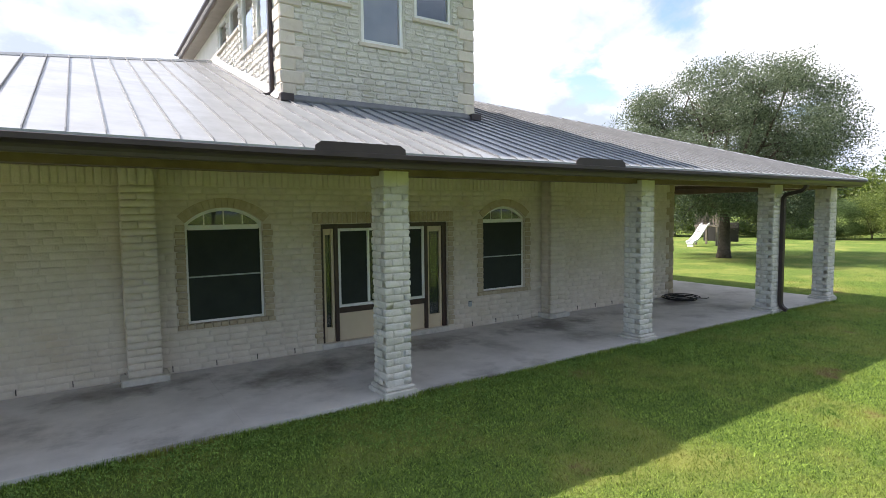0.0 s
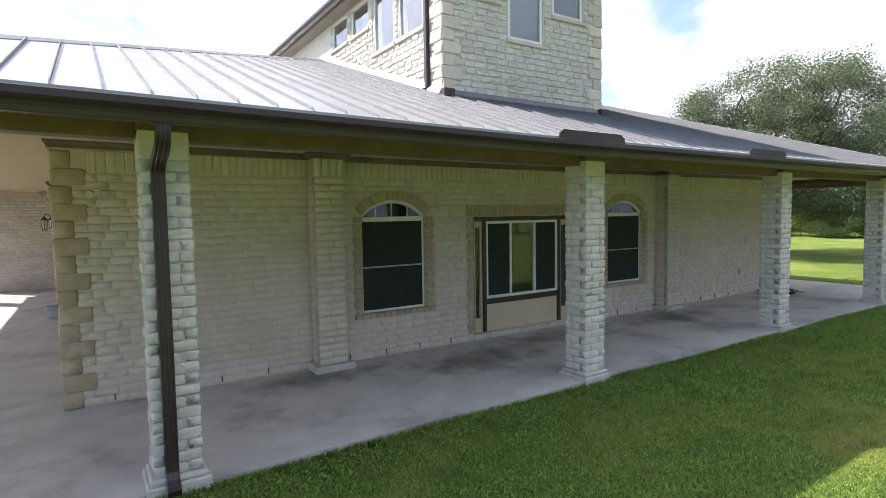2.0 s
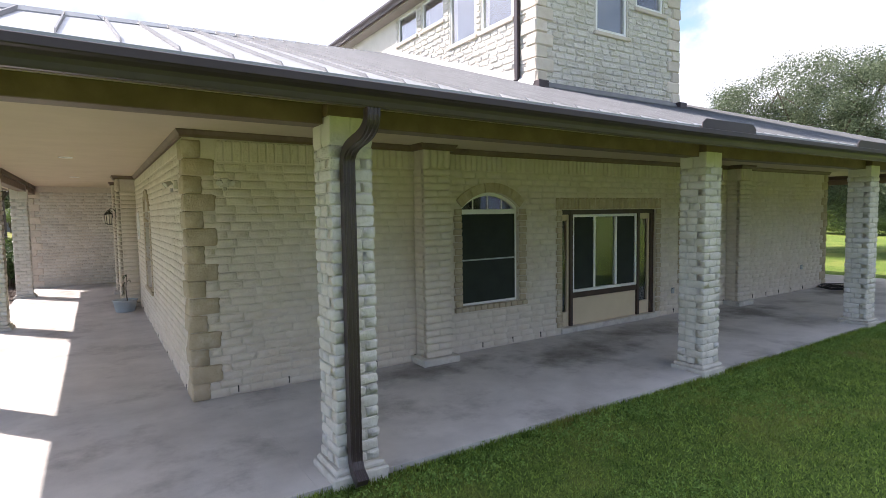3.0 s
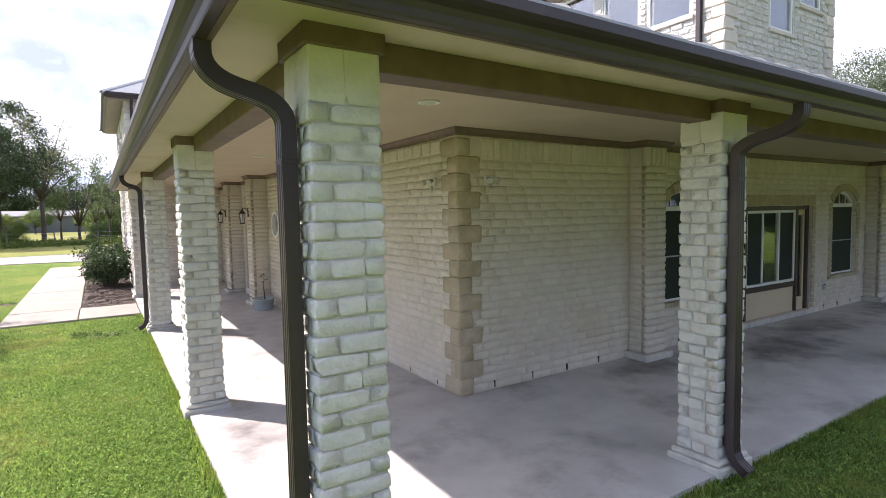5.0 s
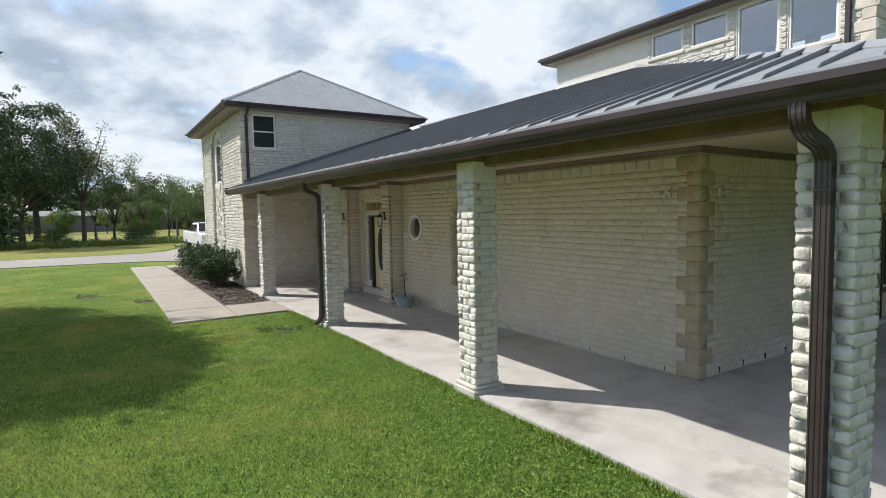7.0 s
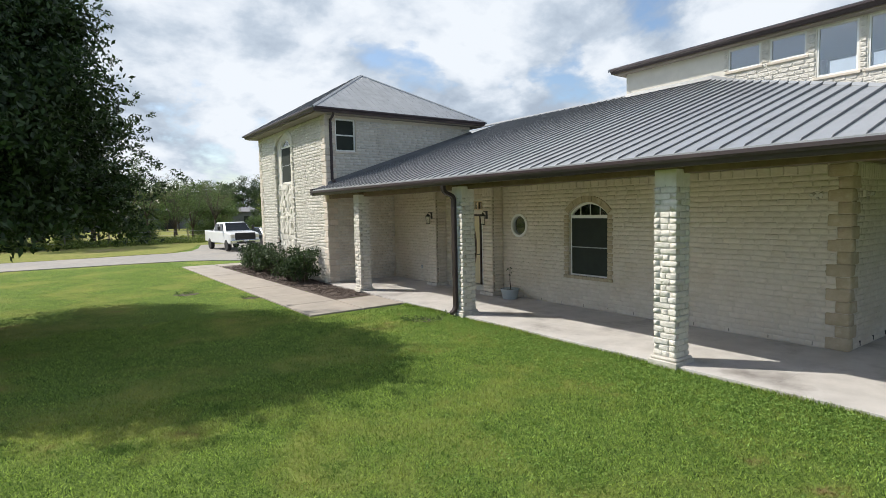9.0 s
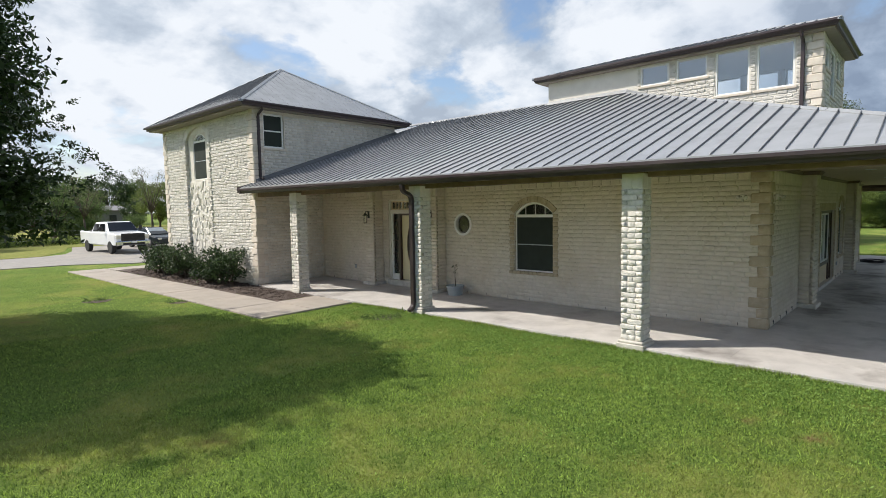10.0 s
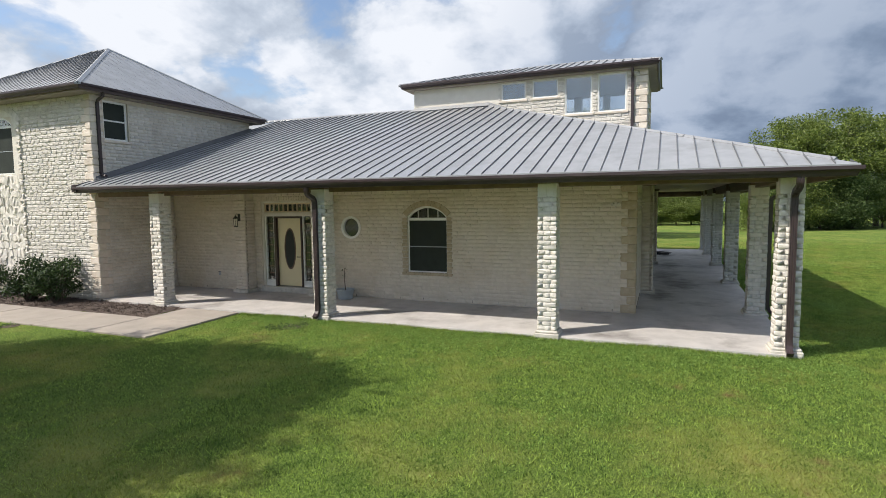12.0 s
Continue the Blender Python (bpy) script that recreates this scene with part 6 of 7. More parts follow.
# clump beyond the side lawn
for x, y, k, s in ((43, -2.4, 1, 1.3), (46.5, -6.3, 1, 1.42), (50.5, -11, 1, 1.4), (49.5, -4, 0, 1.2), (54, -9, 0, 1.2), (42.5, -4.6, 5, 1.25), (41.5, -2.4, 4, 1.1), (44.8, -7.6, 5, 1.15), (47, -10.5, 4, 1.0), (40.5, -0.6, 5, 0.9), (38, 1.4, 4, 0.8), (58, -18, 1, 0.9), (63, -26, 0, 0.9), (66, -34, 2, 0.9), (72, -22, 0, 1.0)):
    place_tree(k, x, y, s, rnd.uniform(0, 360), "trees beyond the side lawn")

# trees across the lawn behind the walk, mirrored in the panes
for i in range(14):
    place_tree(rnd.choice((0, 2, 2)), -18 + 4.6 * i + rnd.uniform(-1, 1), -30 + rnd.uniform(-5, 3), rnd.uniform(0.8, 1.15), rnd.uniform(0, 360), "trees across the lawn", True)

# bushes in the bed
BUSH = []
for k in range(2):
    r2 = random.Random(60 + k)
    s, tips = Shape(), []
    for i in range(26):
        ang, h = r2.uniform(0, 2 * math.pi), r2.uniform(0.25, 1)
        tip = Vector((0.62 * math.cos(ang) * r2.uniform(0.2, 1), 0.85 * math.sin(ang) * r2.uniform(0.2, 1), 1.12 * h))
        s.tube([(0.1 * math.cos(ang), 0.1 * math.sin(ang), -0.03), tuple(tip * 0.55 + Vector((0, 0, 0.1))), tuple(tip)], [0.02, 0.012, 0.004], 5)
        tips += [tuple(tip), tuple(tip * 0.75), tuple(tip * 0.9 + Vector((0, 0, 0.08)))]
    BUSH.append((s.mesh("woody_frame", BARK), leaf_mesh("foliage", tips, 0.13, 42, 0.05, DARK_LEAF, 70 + k)))
bushes = []
for i, (x, y, k, s) in enumerate(((-5.72, 24.3, 0, 1.05), (-5.75, 25.5, 1, 1.02), (-5.72, 28.0, 0, 0.98), (-5.75, 29.2, 1, 1.05), (-5.7, 30.5, 0, 1.0))):
    m = pose(x, y, -0.03, 0, 0, 70 * i) @ Matrix.Scale(s, 4)
    if i < 2:
        t = thing("garden_shrub", m, "dark glossy evergreen shrub in the mulch bed", "shrub", "shrubs in the bed")
        part("woody_frame", BUSH[k][0], BARK, t)
        part("foliage", BUSH[k][1], BARK, t)
        bushes.append(t)
    else:
        t = copy_thing(bushes[k], m)
        t.scale = (s, s, s)

# loose bark chips on the bed
chip_rnd = np.random.RandomState(12)
chips = [(chip_rnd.uniform(-6.38, -5.1), chip_rnd.uniform(20.05, 32.5), 0.0) for k in range(2600)]
chips = [(x, y, -0.028 + 0.05 * noise.noise((x * 3, y * 3, 2)) + 0.03 * math.sin(math.pi * (x + 6.41) / 1.32)) for x, y, z in chips]
tagged(new("mulch_chips", leaf_mesh("mulch_chips", chips, 0.03, 7, 0.016, MULCH, 17, 0.25)), "loose brown bark chips on the planting bed", "mulch", kind="stuff")

# weeds at the downspout and bare spots in the lawn
for x, y, n, w in ((-5.95, 16.15, 12, 0.26), (-9.6, 24.6, 6, 0.24), (-8.2, 22.4, 4, 0.16)):
    r2 = random.Random(int(10 * y))
    tips = [(r2.gauss(0, w), r2.gauss(0, w * 0.8), r2.uniform(0.0, 0.04)) for k in range(n)]
    t = tagged(new("weed_clump", leaf_mesh("weed_clump", tips, 0.05, 26, 0.03, MID_LEAF, int(y))), "dark flat weed clump in the lawn", "weeds", kind="stuff")
    t.location = (x, y, -0.05)
    dirt = Shape().add([(w * 1.5 * math.cos(a) * (1 + 0.25 * math.sin(3 * a)), w * 1.2 * math.sin(a), 0) for a in (2 * math.pi * k / 18 for k in range(18))], [tuple(range(18))])
    d = structure("bare_soil", dirt, MULCH, "bare dark soil spot in the lawn", "soil")
    d.location = (x + 0.1, y - 0.1, -0.06)


# rank grass along the field fence
r2 = np.random.RandomState(8)
band = [(x, 61.5 + 1.2 * r2.randn() + 0.06 * (x + 10), r2.uniform(-0.05, 0.35)) for x in r2.uniform(-60, 26, 1500)]
tagged(new("field_grass", leaf_mesh("field_grass", band, 0.3, 40, 0.10, LIGHT_LEAF, 9, 0.5)), "tall rank grass and weeds along the field fence", "weeds", kind="stuff")

# ---- grass ----
def lawn_free(x, y):
    """True where grass grows."""
    porch = ((x > -5.2) & (x < 16.64) & (y > 6.26) & (y < 24)) | ((x > -5.1) & (y > 9))
    walk_ = (x > -7.9) & (y > 18.23)
    return ~(porch | walk_)


rs = np.random.RandomState(3)
pts = []
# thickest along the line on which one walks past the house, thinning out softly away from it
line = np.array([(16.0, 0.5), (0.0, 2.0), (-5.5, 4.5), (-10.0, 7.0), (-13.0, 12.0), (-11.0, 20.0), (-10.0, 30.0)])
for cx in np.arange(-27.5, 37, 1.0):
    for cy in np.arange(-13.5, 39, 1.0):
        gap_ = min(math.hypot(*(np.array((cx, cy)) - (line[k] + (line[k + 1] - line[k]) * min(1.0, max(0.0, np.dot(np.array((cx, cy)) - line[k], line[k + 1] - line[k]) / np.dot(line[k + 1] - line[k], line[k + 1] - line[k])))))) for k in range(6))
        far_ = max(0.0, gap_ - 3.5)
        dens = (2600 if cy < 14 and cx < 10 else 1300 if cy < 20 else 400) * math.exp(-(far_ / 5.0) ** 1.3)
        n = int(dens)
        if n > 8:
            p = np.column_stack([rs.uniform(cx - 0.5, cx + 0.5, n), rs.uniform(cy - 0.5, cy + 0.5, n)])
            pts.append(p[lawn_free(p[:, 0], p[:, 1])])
# a thicker, taller fringe along the slab's edges
ex, ey = rs.uniform(-5.2, 16.6, 15000), rs.uniform(6.3, 18.2, 8500)
e1 = np.column_stack([ex, 6.262 - np.abs(rs.normal(0, 0.05, 15000))])
e2 = np.column_stack([-5.198 - np.abs(rs.normal(0, 0.05, 8500)), ey])
fringe = len(e1) + len(e2)
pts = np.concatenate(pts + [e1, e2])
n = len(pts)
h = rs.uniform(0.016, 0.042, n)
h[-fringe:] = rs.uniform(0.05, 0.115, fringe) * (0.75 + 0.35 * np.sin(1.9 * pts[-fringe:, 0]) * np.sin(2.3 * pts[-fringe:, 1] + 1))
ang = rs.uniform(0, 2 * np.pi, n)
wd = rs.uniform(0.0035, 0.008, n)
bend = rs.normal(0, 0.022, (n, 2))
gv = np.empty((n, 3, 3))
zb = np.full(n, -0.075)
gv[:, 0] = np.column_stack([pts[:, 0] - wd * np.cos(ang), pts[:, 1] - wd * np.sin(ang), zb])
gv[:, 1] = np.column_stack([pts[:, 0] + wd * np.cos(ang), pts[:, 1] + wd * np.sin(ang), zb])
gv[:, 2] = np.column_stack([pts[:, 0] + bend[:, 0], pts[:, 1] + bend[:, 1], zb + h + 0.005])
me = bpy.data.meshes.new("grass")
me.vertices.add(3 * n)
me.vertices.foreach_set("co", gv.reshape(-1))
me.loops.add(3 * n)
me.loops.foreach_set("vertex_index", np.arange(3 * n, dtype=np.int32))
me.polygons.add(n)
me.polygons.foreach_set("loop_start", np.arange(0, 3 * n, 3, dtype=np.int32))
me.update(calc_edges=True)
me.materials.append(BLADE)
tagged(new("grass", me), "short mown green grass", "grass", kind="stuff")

# broad-leaved clover along the slab's edges and in loose patches
cl = []
for k in range(6400):
    if k % 4:
        u = rs.uniform(5.6, 17.5)
        cl.append((-5.25 - abs(rs.normal(0, 0.75)), u, -0.045))
    else:
        u = rs.uniform(-5.2, 14)
        cl.append((u, 6.2 - abs(rs.normal(0, 0.22)), -0.035))
for px, py, pr in ((-7.2, 6.4, 0.9), (-6.6, 8.8, 0.7), (-6.2, 12.4, 0.6), (-8.8, 9.6, 0.8), (-3.6, 5.2, 0.5), (0.4, 4.6, 0.4), (3.1, 5.4, 0.4), (-7.9, 13.5, 0.7)):
    cl += [(px + pr * rs.normal(), py + 0.7 * pr * rs.normal(), -0.048) for k in range(260)]
# small bright tufts gathered near the slab's south edge
for k in range(46):
    px, py, pr = rs.uniform(-4.5, 13.5), 6.15 - abs(rs.normal(0.15, 0.42)), rs.uniform(0.08, 0.24)
    cl += [(px + 1.4 * pr * rs.normal(), py + 0.7 * pr * rs.normal(), -0.03) for j in range(rs.randint(12, 34))]
cl = [c for c in cl if lawn_free(np.array(c[0]), np.array(c[1]))]
tagged(new("clover", leaf_mesh("clover", cl, 0.04, 8, 0.017, CLOVER, 15, 0.4)), "low green clover in the lawn and along the slab", "clover", kind="stuff")

# ---- vehicles and distance ----


def wheel(parent, x, y, r=0.4, w=0.26):
    """An upright wheel whose axle runs along x."""
    tyre = Shape().lathe([(r * 0.62, -w / 2), (r * 0.93, -w / 2), (r, -w * 0.32), (r, w * 0.32), (r * 0.93, w / 2), (r * 0.62, w / 2)], 24)
    t = part("wheel", Shape().lathe([(0.05, -w * 0.3), (r * 0.3, -w * 0.36), (r * 0.3, w * 0.36), (0.05, w * 0.3)], 12), CHROME, parent)
    t.matrix_basis = pose(x, y, r, 0, 90, 0)
    part("tyre", tyre, RUBBER, t)
    part("rim", Shape().lathe([(r * 0.55, -w * 0.46), (r * 0.63, -w * 0.47), (r * 0.63, w * 0.47), (r * 0.55, w * 0.46), (r * 0.2, w * 0.3), (r * 0.2, -w * 0.3)], 18), CHROME, t)
    return t


def hull(s, stations):
    """Skins cross-sections (y, half width low, half width high, z low, z high) from front to back."""
    n0 = len(s.v)
    for y, wl, wh, zl, zh in stations:
        c = 0.06
        s.v += [(-wl, y, zl + c), (-wl + c, y, zl), (wl - c, y, zl), (wl, y, zl + c), (wh, y, zh - c), (wh - c, y, zh), (-wh + c, y, zh), (-wh, y, zh - c)]
    for i in range(len(stations) - 1):
        s.f += [(n0 + i * 8 + a, n0 + i * 8 + (a + 1) % 8, n0 + (i + 1) * 8 + (a + 1) % 8, n0 + (i + 1) * 8 + a) for a in range(8)]
    s.f += [tuple(n0 + a for a in range(8)), tuple(n0 + (len(stations) - 1) * 8 + a for a in range(8))]
    return s


truck = thing("pickup_truck", pose(-2.41, 43.43, -0.02, 0, 0, 3), "white crew-cab pickup truck parked on the driveway", "pickup truck")
part("body", hull(Shape(), [(0.12, 0.86, 0.9, 0.62, 1.12), (0.3, 0.97, 0.98, 0.5, 1.22), (1.0, 1.0, 0.98, 0.5, 1.3), (1.7, 1.0, 0.98, 0.5, 1.34), (1.72, 1.0, 0.99, 0.5, 1.32), (4.2, 1.0, 0.99, 0.5, 1.32), (6.2, 1.0, 1.0, 0.55, 1.38), (6.3, 0.97, 0.97, 0.6, 1.36)]), CAR_WHITE, truck)
part("cab", hull(Shape(), [(1.55, 0.93, 0.9, 1.28, 1.36), (2.25, 0.95, 0.76, 1.28, 1.93), (2.6, 0.95, 0.78, 1.28, 1.97), (3.9, 0.95, 0.77, 1.28, 1.95), (4.15, 0.94, 0.74, 1.28, 1.88), (4.3, 0.93, 0.85, 1.28, 1.4)]), CAR_WHITE, truck)
part("windscreen", Shape().add([(-0.82, 1.56, 1.41), (0.82, 1.56, 1.41), (0.69, 2.17, 1.925), (-0.69, 2.17, 1.925), (-0.82, 1.62, 1.36), (0.82, 1.62, 1.36), (0.69, 2.23, 1.86), (-0.69, 2.23, 1.86)], [(0, 1, 2, 3), (4, 7, 6, 5), (0, 4, 5, 1), (1, 5, 6, 2), (2, 6, 7, 3), (3, 7, 4, 0)]), CAR_GLASS, truck, "dark windscreen")
for sx in (-1, 1):
    for y0, y1 in ((2.15, 2.95), (3.05, 3.95)):
        w = Shape().add([(sx * 0.965, y0 - (0.25 if y0 < 2.5 else 0), 1.38), (sx * 0.965, y1, 1.38), (sx * 0.84, y1 - 0.05, 1.84), (sx * 0.84, y0 + 0.12, 1.84), (sx * 0.93, y0, 1.38), (sx * 0.93, y1, 1.38), (sx * 0.8, y1, 1.84), (sx * 0.8, y0 + 0.1, 1.84)], [(0, 1, 2, 3), (4, 7, 6, 5), (0, 4, 5, 1), (1, 5, 6, 2), (2, 6, 7, 3), (3, 7, 4, 0)])
        part("side_window", w, CAR_GLASS, truck)
    part("wing_mirror", Shape().cbox(sx * 1.18 - 0.09, sx * 1.18 + 0.09, 1.9, 1.99, 1.42, 1.7, 0.02), BLACK, truck)
    part("headlight", Shape().cbox(sx * 0.82 - 0.13, sx * 0.82 + 0.13, 0.09, 0.25, 0.92, 1.16, 0.03), LAMPGLASS, truck)
    wheel(truck, sx * 0.88, 1.1)
    wheel(truck, sx * 0.88, 5.05)
gr = Shape().cbox(-0.68, 0.68, 0.05, 0.16, 0.80, 1.25, 0.03)
g = part("grille", gr, BLACK, truck, "black grille")
for z in (0.94, 1.03, 1.1):
    part("grille_bar", Shape().cbox(-0.6, 0.6, 0.03, 0.06, z - 0.02, z + 0.02, 0.006), RUBBER, g)
part("bumper", Shape().cbox(-0.98, 0.98, 0.0, 0.22, 0.52, 0.8, 0.05), CHROME, truck, "chrome front bumper")
part("bumper_intake", Shape().cbox(-0.62, 0.62, -0.015, 0.05, 0.56, 0.68, 0.01), BLACK, truck, "black bumper intake")
part("number_plate", Shape().cbox(-0.16, 0.16, -0.03, -0.017, 0.66, 0.78, 0.004), WHITE, truck)
part("bed", Shape().box(-0.85, 0.85, 4.35, 6.15, 1.385, 1.39), BLACK, truck)

car = thing("parked_car", pose(1.05, 47.2, -0.02, 0, 0, 8), "dark saloon car parked beside the truck", "car")
part("body", hull(Shape(), [(0.0, 0.7, 0.74, 0.35, 0.66), (0.2, 0.84, 0.84, 0.25, 0.78), (1.2, 0.88, 0.86, 0.22, 0.95), (3.4, 0.88, 0.86, 0.22, 1.0), (4.5, 0.84, 0.8, 0.28, 0.98), (4.65, 0.74, 0.72, 0.4, 0.85)]), CAR_DARK, car)
part("cabin", hull(Shape(), [(1.1, 0.78, 0.76, 0.9, 0.98), (1.9, 0.8, 0.6, 0.9, 1.43), (3.0, 0.8, 0.6, 0.9, 1.45), (3.9, 0.78, 0.66, 0.9, 1.08)]), CAR_DARK, car)
part("windscreen", Shape().add([(-0.68, 1.16, 1.0), (0.68, 1.16, 1.0), (0.55, 1.85, 1.42), (-0.55, 1.85, 1.42), (-0.66, 1.22, 0.98), (0.66, 1.22, 0.98), (0.53, 1.9, 1.4), (-0.53, 1.9, 1.4)], [(0, 1, 2, 3), (4, 7, 6, 5), (0, 4, 5, 1), (1, 5, 6, 2), (2, 6, 7, 3), (3, 7, 4, 0)]), GALV, car, "grey reflecting windscreen")
for sx in (-1, 1):
    part("headlight", Shape().cbox(sx * 0.6 - 0.14, sx * 0.6 + 0.14, -0.01, 0.12, 0.58, 0.72, 0.03), LAMPGLASS, car)
    wheel(car, sx * 0.8, 0.95, 0.32, 0.2)
    wheel(car, sx * 0.8, 3.6, 0.32, 0.2)


def far_house(m, w, d, h, rise, label, doors=0, wall=FARWALL):
    """A plain distant building with a gabled roof."""
    b = thing("far_building", m, label, "building", "distant buildings")
    part("wall", Shape().box(-w / 2, w / 2, -d / 2, d / 2, -0.2, h), wall, b)
    part("roof", Shape().prism([(-d / 2 - 0.5, h - 0.1), (d / 2 + 0.5, h - 0.1), (0, h + rise)], 0, -w / 2 - 0.4, w / 2 + 0.4), FARROOF, b)
    n = max(2, int(w / 5))
    for i in range(n):
        x = -w / 2 + w * (i + 0.5) / n
        if i < doors:
            part("door", Shape().cbox(x - 1.3, x + 1.3, -d / 2 - 0.06, -d / 2 + 0.04, 0.0, 2.6, 0.02), BLACK, b)
        else:
            part("window", Shape().cbox(x - 0.6, x + 0.6, -d / 2 - 0.05, -d / 2 + 0.04, 1.0, 2.2, 0.02), SCREEN, b)
    return b


far_house(pose(-24, 128, 0, 0, 0, 8), 34, 14, 3.0, 0.9, "long pale shed beyond the field", 2)
far_house(pose(8, 132, 0, 0, 0, -4), 30, 14, 3.2, 0.9, "long pale shed with dark doors beyond the field", 3)
far_house(pose(-62, 122, 0, 0, 0, 15), 26, 12, 3.0, 1.0, "pale low building beyond the field", 1)
far_house(pose(86, -22, 0, 0, 0, 65), 18, 10, 3.2, 2.4, "low grey-roofed house behind the trees", 0)

# wire fence along the field
fence = thing("field_fence", pose(0, 0, 0), "weathered post and wire fence along the field", "fence")
post = Shape().tube([(0, 0, -0.2), (0, 0, 1.25)], [0.06, 0.05], 6).mesh("post", FENCEWOOD)
for i in range(34):
    p = new("post", post)
    p.parent, p.location = fence, (-70 + 3.2 * i, 57.5 + 0.19 * i, -0.05)
for z in (0.35, 0.7, 1.05):
    part("wire", Shape().tube([(-70 + 3.2 * i, 57.5 + 0.19 * i, z) for i in range(34)], 0.008, 4), GALV, fence)

# board fence behind the side lawn
bf = thing("board_fence", pose(74, -26, -0.1, 0, 0, 62), "grey weathered board fence behind the lawn", "fence")
board = Shape().cbox(-0.07, 0.07, -0.012, 0.012, 0.05, 1.8, 0.004).mesh("board", FENCEWOOD)
for i in range(170):
    b = new("board", board)
    b.parent, b.location = bf, (-13 + 0.155 * i, 0, 0)
part("rail", Shape().box(-13.1, 13.4, 0.013, 0.06, 0.4, 0.5).box(-13.1, 13.4, 0.013, 0.06, 1.4, 1.5), FENCEWOOD, bf)

# play set with a white slide under the oak
ps = thing("play_set", pose(34.6, 20.75, -0.08, 0, 0, 4), "wooden play platform with a white plastic slide", "play set")
for x in (0.35, 1.75):
    for y in (-0.7, 0.7):
        part("post", Shape().cbox(x - 0.06, x + 0.06, y - 0.06, y + 0.06, -0.1, 2.4, 0.01), FENCEWOOD, ps)
part("platform", Shape().cbox(0.25, 1.85, -0.8, 0.8, 1.25, 1.35, 0.01), FENCEWOOD, ps)
for k in range(8):
    part("rail_board", Shape().cbox(0.25 + 0.2 * k, 0.39 + 0.2 * k, 0.72, 0.76, 1.35, 2.0, 0.006), FENCEWOOD, ps)
    part("rail_board", Shape().cbox(1.78, 1.82, -0.75 + 0.19 * k, -0.62 + 0.19 * k, 1.35, 2.0, 0.006), FENCEWOOD, ps)
sl = Shape()
path = [(0.25, 1.36), (0.0, 1.28), (-0.5, 0.86), (-1.0, 0.48), (-1.4, 0.27), (-1.8, 0.2)]
prof = [(-0.28, 0.18), (-0.24, 0.18), (-0.2, 0.03), (0.2, 0.03), (0.24, 0.18), (0.28, 0.18), (0.24, 0.0), (-0.24, 0.0)]
for x, z in path:
    sl.v += [(x, y, z + dz) for y, dz in prof]
sl.f += [(i * 8 + a, i * 8 + (a + 1) % 8, (i + 1) * 8 + (a + 1) % 8, (i + 1) * 8 + a) for i in range(5) for a in range(8)] + [tuple(range(8)), tuple(40 + a for a in range(8))]
part("slide", sl, SLIDE, ps, "white plastic slide")
part("slide_foot", Shape().cbox(-1.75, -1.65, -0.2, 0.2, -0.05, 0.22, 0.01), SLIDE, ps)
part("shade_panel", Shape().cbox(2.3, 2.36, -1.2, 1.2, 0.2, 1.5, 0.01), BLACK, ps)

# ---- bricks and blocks, last ----
S_LEN, W_LEN = XE - XW, YN - YS
holes = [arch_hole(W1, 0.575 + 0.16, 0.63, 2.25, 0.235 + 0.16), arch_hole(W2, 0.58 + 0.16, 0.63, 2.25, 0.235 + 0.16), rect_hole(PAT0 - 0.15, PAT1 + 0.15, 0.0, 2.41), rect_hole(0.815 - XW - 0.21, 0.815 - XW + 0.21, 0, 4), rect_hole(8.92 - XW - 0.21, 8.92 - XW + 0.21, 0, 4), quoin_gap(0, 3.05, 0.2, (0.33, 0.19), 0), quoin_gap(0, 3.05, 0.2, (0.33, 0.19), 0, S_LEN, -1)]
brick_face(wall_south, MS, lay(S_LEN, 0.0, 2.8, holes, seed=1, long=0.27), (2.3, 1.2), 5)
soldiers(wall_south, MS, 0.34, S_LEN - 0.34, 2.81, 3.06, 0.1, None, 4, [(0.815 - XW - 0.21, 0.815 - XW + 0.21), (8.92 - XW - 0.21, 8.92 - XW + 0.21)])
quoins(wall_south, MS, 0.0, 3.05)
quoins(wall_south, frame_of((XE, YS, 0), (-1, 0, 0), (0, -1, 0)), 0.0, 3.05)
holes = [arch_hole(WW, 0.58 + 0.16, 0.69, 2.28, 0.28 + 0.16), arch_hole(RO, 0.29, 1.69, 1.98, 0.29), rect_hole(DO0 - 0.02, DO1 + 0.02, 0.0, 2.9), rect_hole(20.31 - YS - 0.2, 20.31 - YS + 0.2, 0, 4), rect_hole(17.54 - YS - 0.2, 17.54 - YS + 0.2, 0, 4)]


def round_hole(z):
    d = abs(z - 1.98)
    if d >= 0.325:
        return None
    w = math.sqrt(0.325 ** 2 - d * d)
    return (RO - w, RO + w) if w > 0.03 else None


holes[1] = round_hole
holes.append(quoin_gap(0, 3.05, 0.2, (0.33, 0.19), 1))
brick_face(wall_west, MW, lay(W_LEN, 0.0, 2.9, holes, seed=2, long=0.27), (2.6, 1.2), 6)
soldiers(wall_west, MW, 0.34, W_LEN, 2.91, 3.06, 0.22, None, 5, [(20.31 - YS - 0.2, 20.31 - YS + 0.2), (17.54 - YS - 0.2, 17.54 - YS + 0.2)])

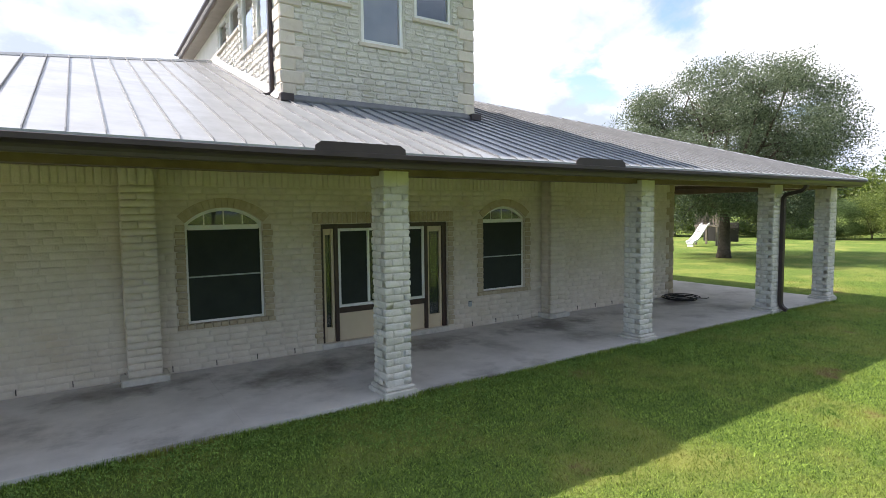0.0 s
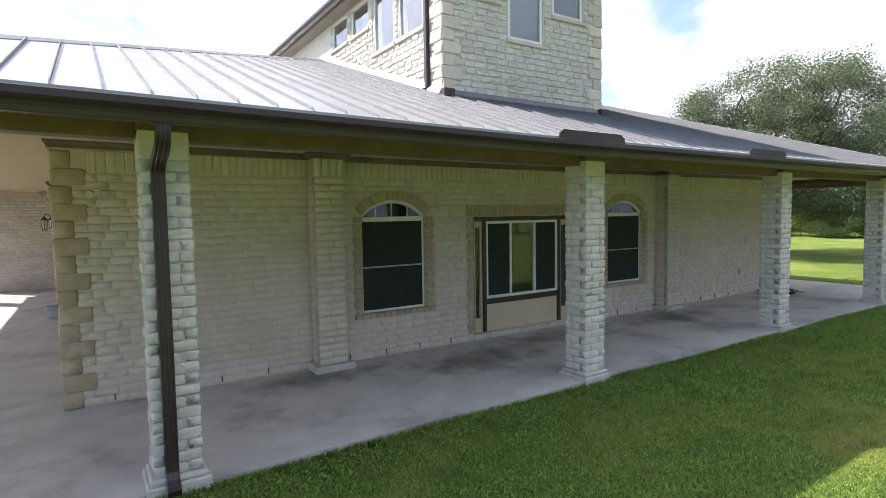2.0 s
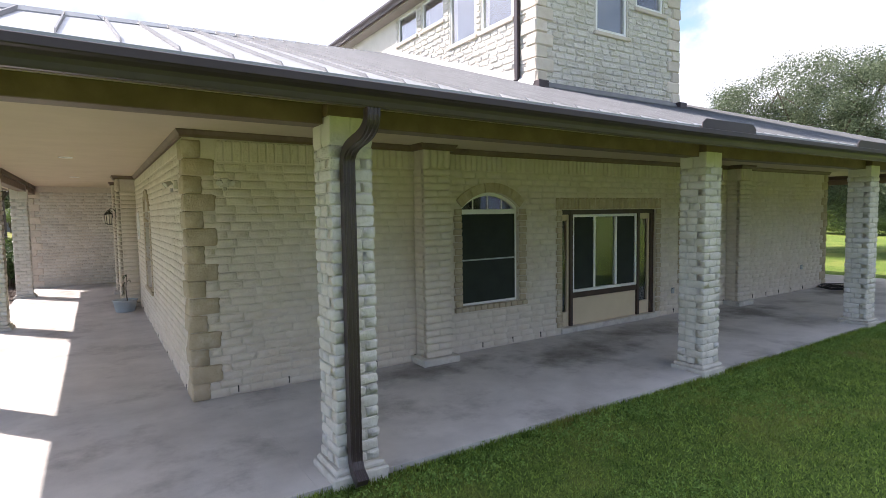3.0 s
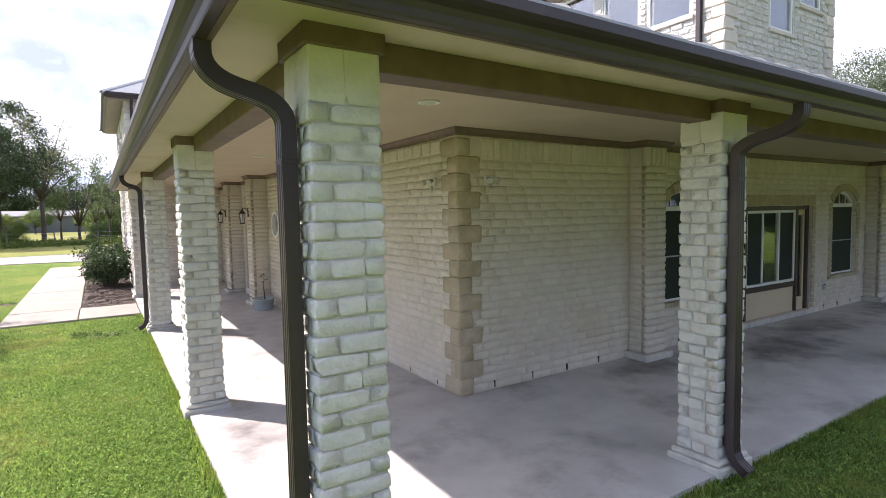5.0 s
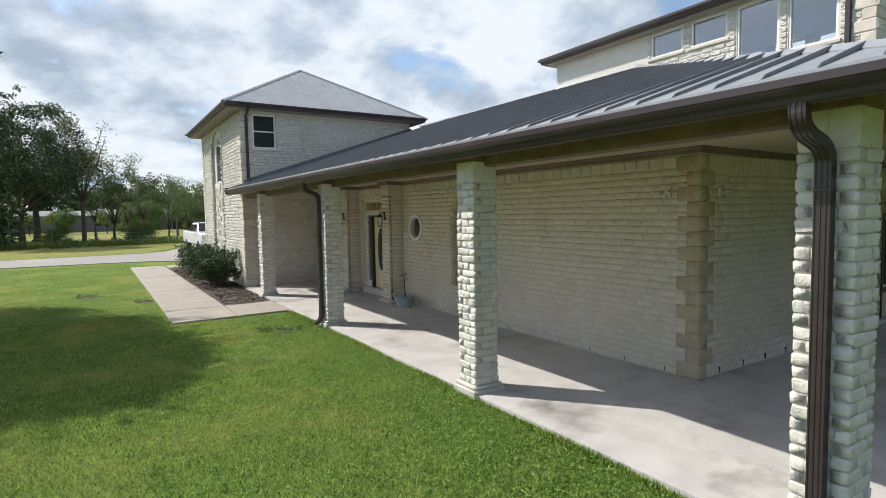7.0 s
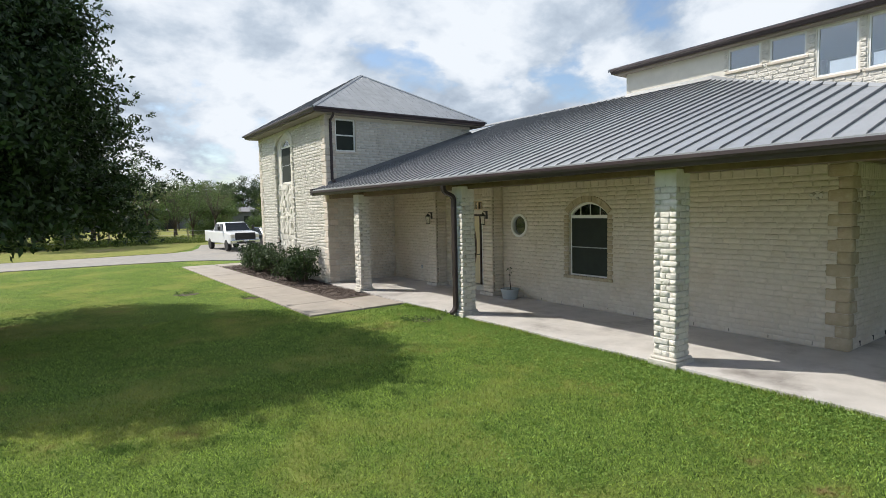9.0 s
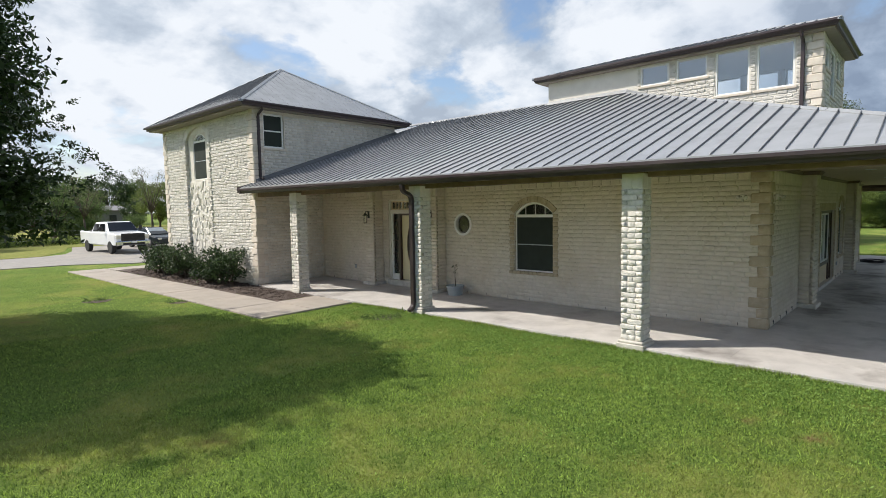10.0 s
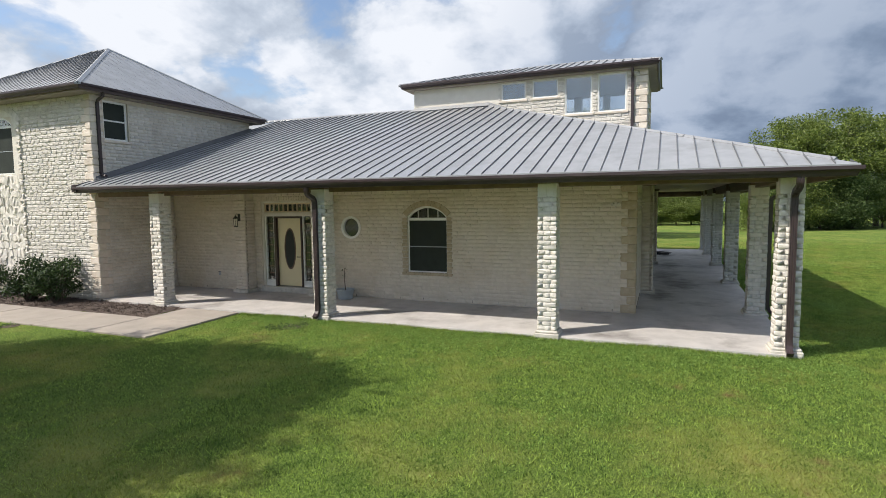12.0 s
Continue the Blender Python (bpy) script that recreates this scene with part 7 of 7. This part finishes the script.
gap = lambda rows, g=0.03: [rect_hole(a - g, b + g, c - 0.08, d + 0.01) for a, b, c, d in rows]
brick_face(tower_south, MTS, lay(TX1 - TX0, 4.3, 6.80, gap(TSW) + [quoin_gap(4.3, 6.80, 0.2, (0.36, 0.22), 0), quoin_gap(4.3, 6.80, 0.2, (0.36, 0.22), 0, TX1 - TX0, -1)], seed=3, course=0.116, long=0.25), (1.9, 5.2), 7, True)
quoins(tower_south, MTS, 4.3, 6.80, 0.2, (0.36, 0.22), PEACH_MESH, proud=0.038)
quoins(tower_south, frame_of((TX1, TY0, 0), (-1, 0, 0), (0, -1, 0)), 4.3, 6.80, 0.2, (0.36, 0.22), PEACH_MESH, proud=0.038)
tw = [b for b in lay(TY1 - TY0, 4.3, 6.76, gap(TWW) + [quoin_gap(4.3, 6.80, 0.2, (0.36, 0.22), 1)], seed=4, course=0.116, long=0.25, ends=(0.0, 3.25)) if b[1] > zt(TY0 + b[0]) + 0.1]
brick_face(tower_west, MTW, tw, (1.5, 5.5), 8, True)

nich = arch_hole((NI0 + NI1) / 2, (NI1 - NI0) / 2 + 0.02, -0.5, 5.22, 0.5)
brick_face(wing_west, MBW, lay(BY1 - BY0, 0.0, 5.82, [nich, quoin_gap(0, 5.84, 0.2, (0.36, 0.22), 0), quoin_gap(0, 5.84, 0.2, (0.36, 0.22), 0, BY1 - BY0, -1)], seed=5, course=0.115, long=0.235), (1.5, 2.2), 9, True)
quoins(wing_west, frame_of((BX0, BY0, 0), (0, 1, 0), (-1, 0, 0)), 0.0, 5.84, 0.2, (0.36, 0.22), PEACH_MESH, proud=0.038)
quoins(wing_west, frame_of((BX0, BY1, 0), (0, -1, 0), (-1, 0, 0)), 0.0, 5.84, 0.2, (0.36, 0.22), PEACH_MESH, proud=0.038)
ws = [b for b in lay(BX1 - BX0, 0.0, 5.7, [rect_hole(BSW[0] - 0.03, BSW[1] + 0.03, BSW[2] - 0.08, BSW[3] + 0.01), quoin_gap(0, 5.84, 0.2, (0.36, 0.22), 1)], seed=6) if b[0] < XW - BX0 or b[1] > EAVE + SLOPE * (b[0] + BX0 - EW) - 0.15]
brick_face(wing_south, MBS, [b for b in ws if not (b[1] > 3.0 and b[1] < EAVE + SLOPE * (b[0] + BX0 - EW) - 0.1)], (1.2, 1.5), 10, limit=200, worn=True)
# niche: arch head, jamb stones, rubble infill
nh = (NI1 - NI0) / 2
sp = Shape()
right = [p for p in arc(nh, 5.22, 0.48, 14) if p[0] >= -1e-6]
for side in (1, -1):
    sp.prism([(side * (nh + 0.004), 5.735), *[(side * x, z) for x, z in right], (0, 5.735)], 1, -0.06, 0.004)
mm = MBW @ Matrix.Translation(((NI0 + NI1) / 2, 0, 0))
sp.v = [tuple(mm @ Vector(p)) for p in sp.v]
part("arch_head", sp, STUCCO, wing_west)
for side in (-1, 1):
    for i in range(26):
        l = 0.17 if i % 2 else 0.13
        put_brick(WASHED_MESH, i % 8, wing_west, mm, (side * (nh + l / 2 - 0.08), -0.02, 0.1 + 0.2 * (i + 0.5)), (l, 0.16, 0.186), "jamb_stone")
inner, outer = arc(nh, 5.22, 0.48, 13, -0.02), arc(nh, 5.22, 0.48, 13, 0.17)
for i in range(13):
    q = [inner[i], inner[i + 1], outer[i + 1], outer[i]]
    cx, cz = sum(p[0] for p in q) / 4, sum(p[1] for p in q) / 4
    s = Shape().prism([(cx + 0.95 * (p[0] - cx), cz + 0.97 * (p[1] - cz)) for p in q], 1, -0.06, 0.03)
    s.v = [tuple(mm @ Vector(p)) for p in s.v]
    part("arch_stone", s, WASHED, wing_west)
rub = random.Random(91)
z = 0.05
k = 0
while z < 3.6:
    hh = rub.uniform(0.15, 0.28)
    u = 0.03
    while u < NI1 - NI0 - 0.06:
        l = min(rub.uniform(0.08, 0.2), NI1 - NI0 - 0.03 - u)
        s = Shape()
        v, f = chamfered((u - 0.02, -0.04, z - 0.03), (u + l + 0.015, 0.015 + rub.uniform(0, 0.035), z + hh + 0.03), (0.045, 0.016, 0.06), 0.024, k)
        lean = rub.uniform(-0.5, 0.5)
        c = Vector((u + l / 2, 0, z + hh / 2))
        s.add([tuple(MNI @ (c + Matrix.Rotation(lean, 3, "Y") @ (Vector(p) - c))) for p in v], f)
        part("rubble_stone", s, ROCK, niche)
        u += l
        k += 1
    z += hh
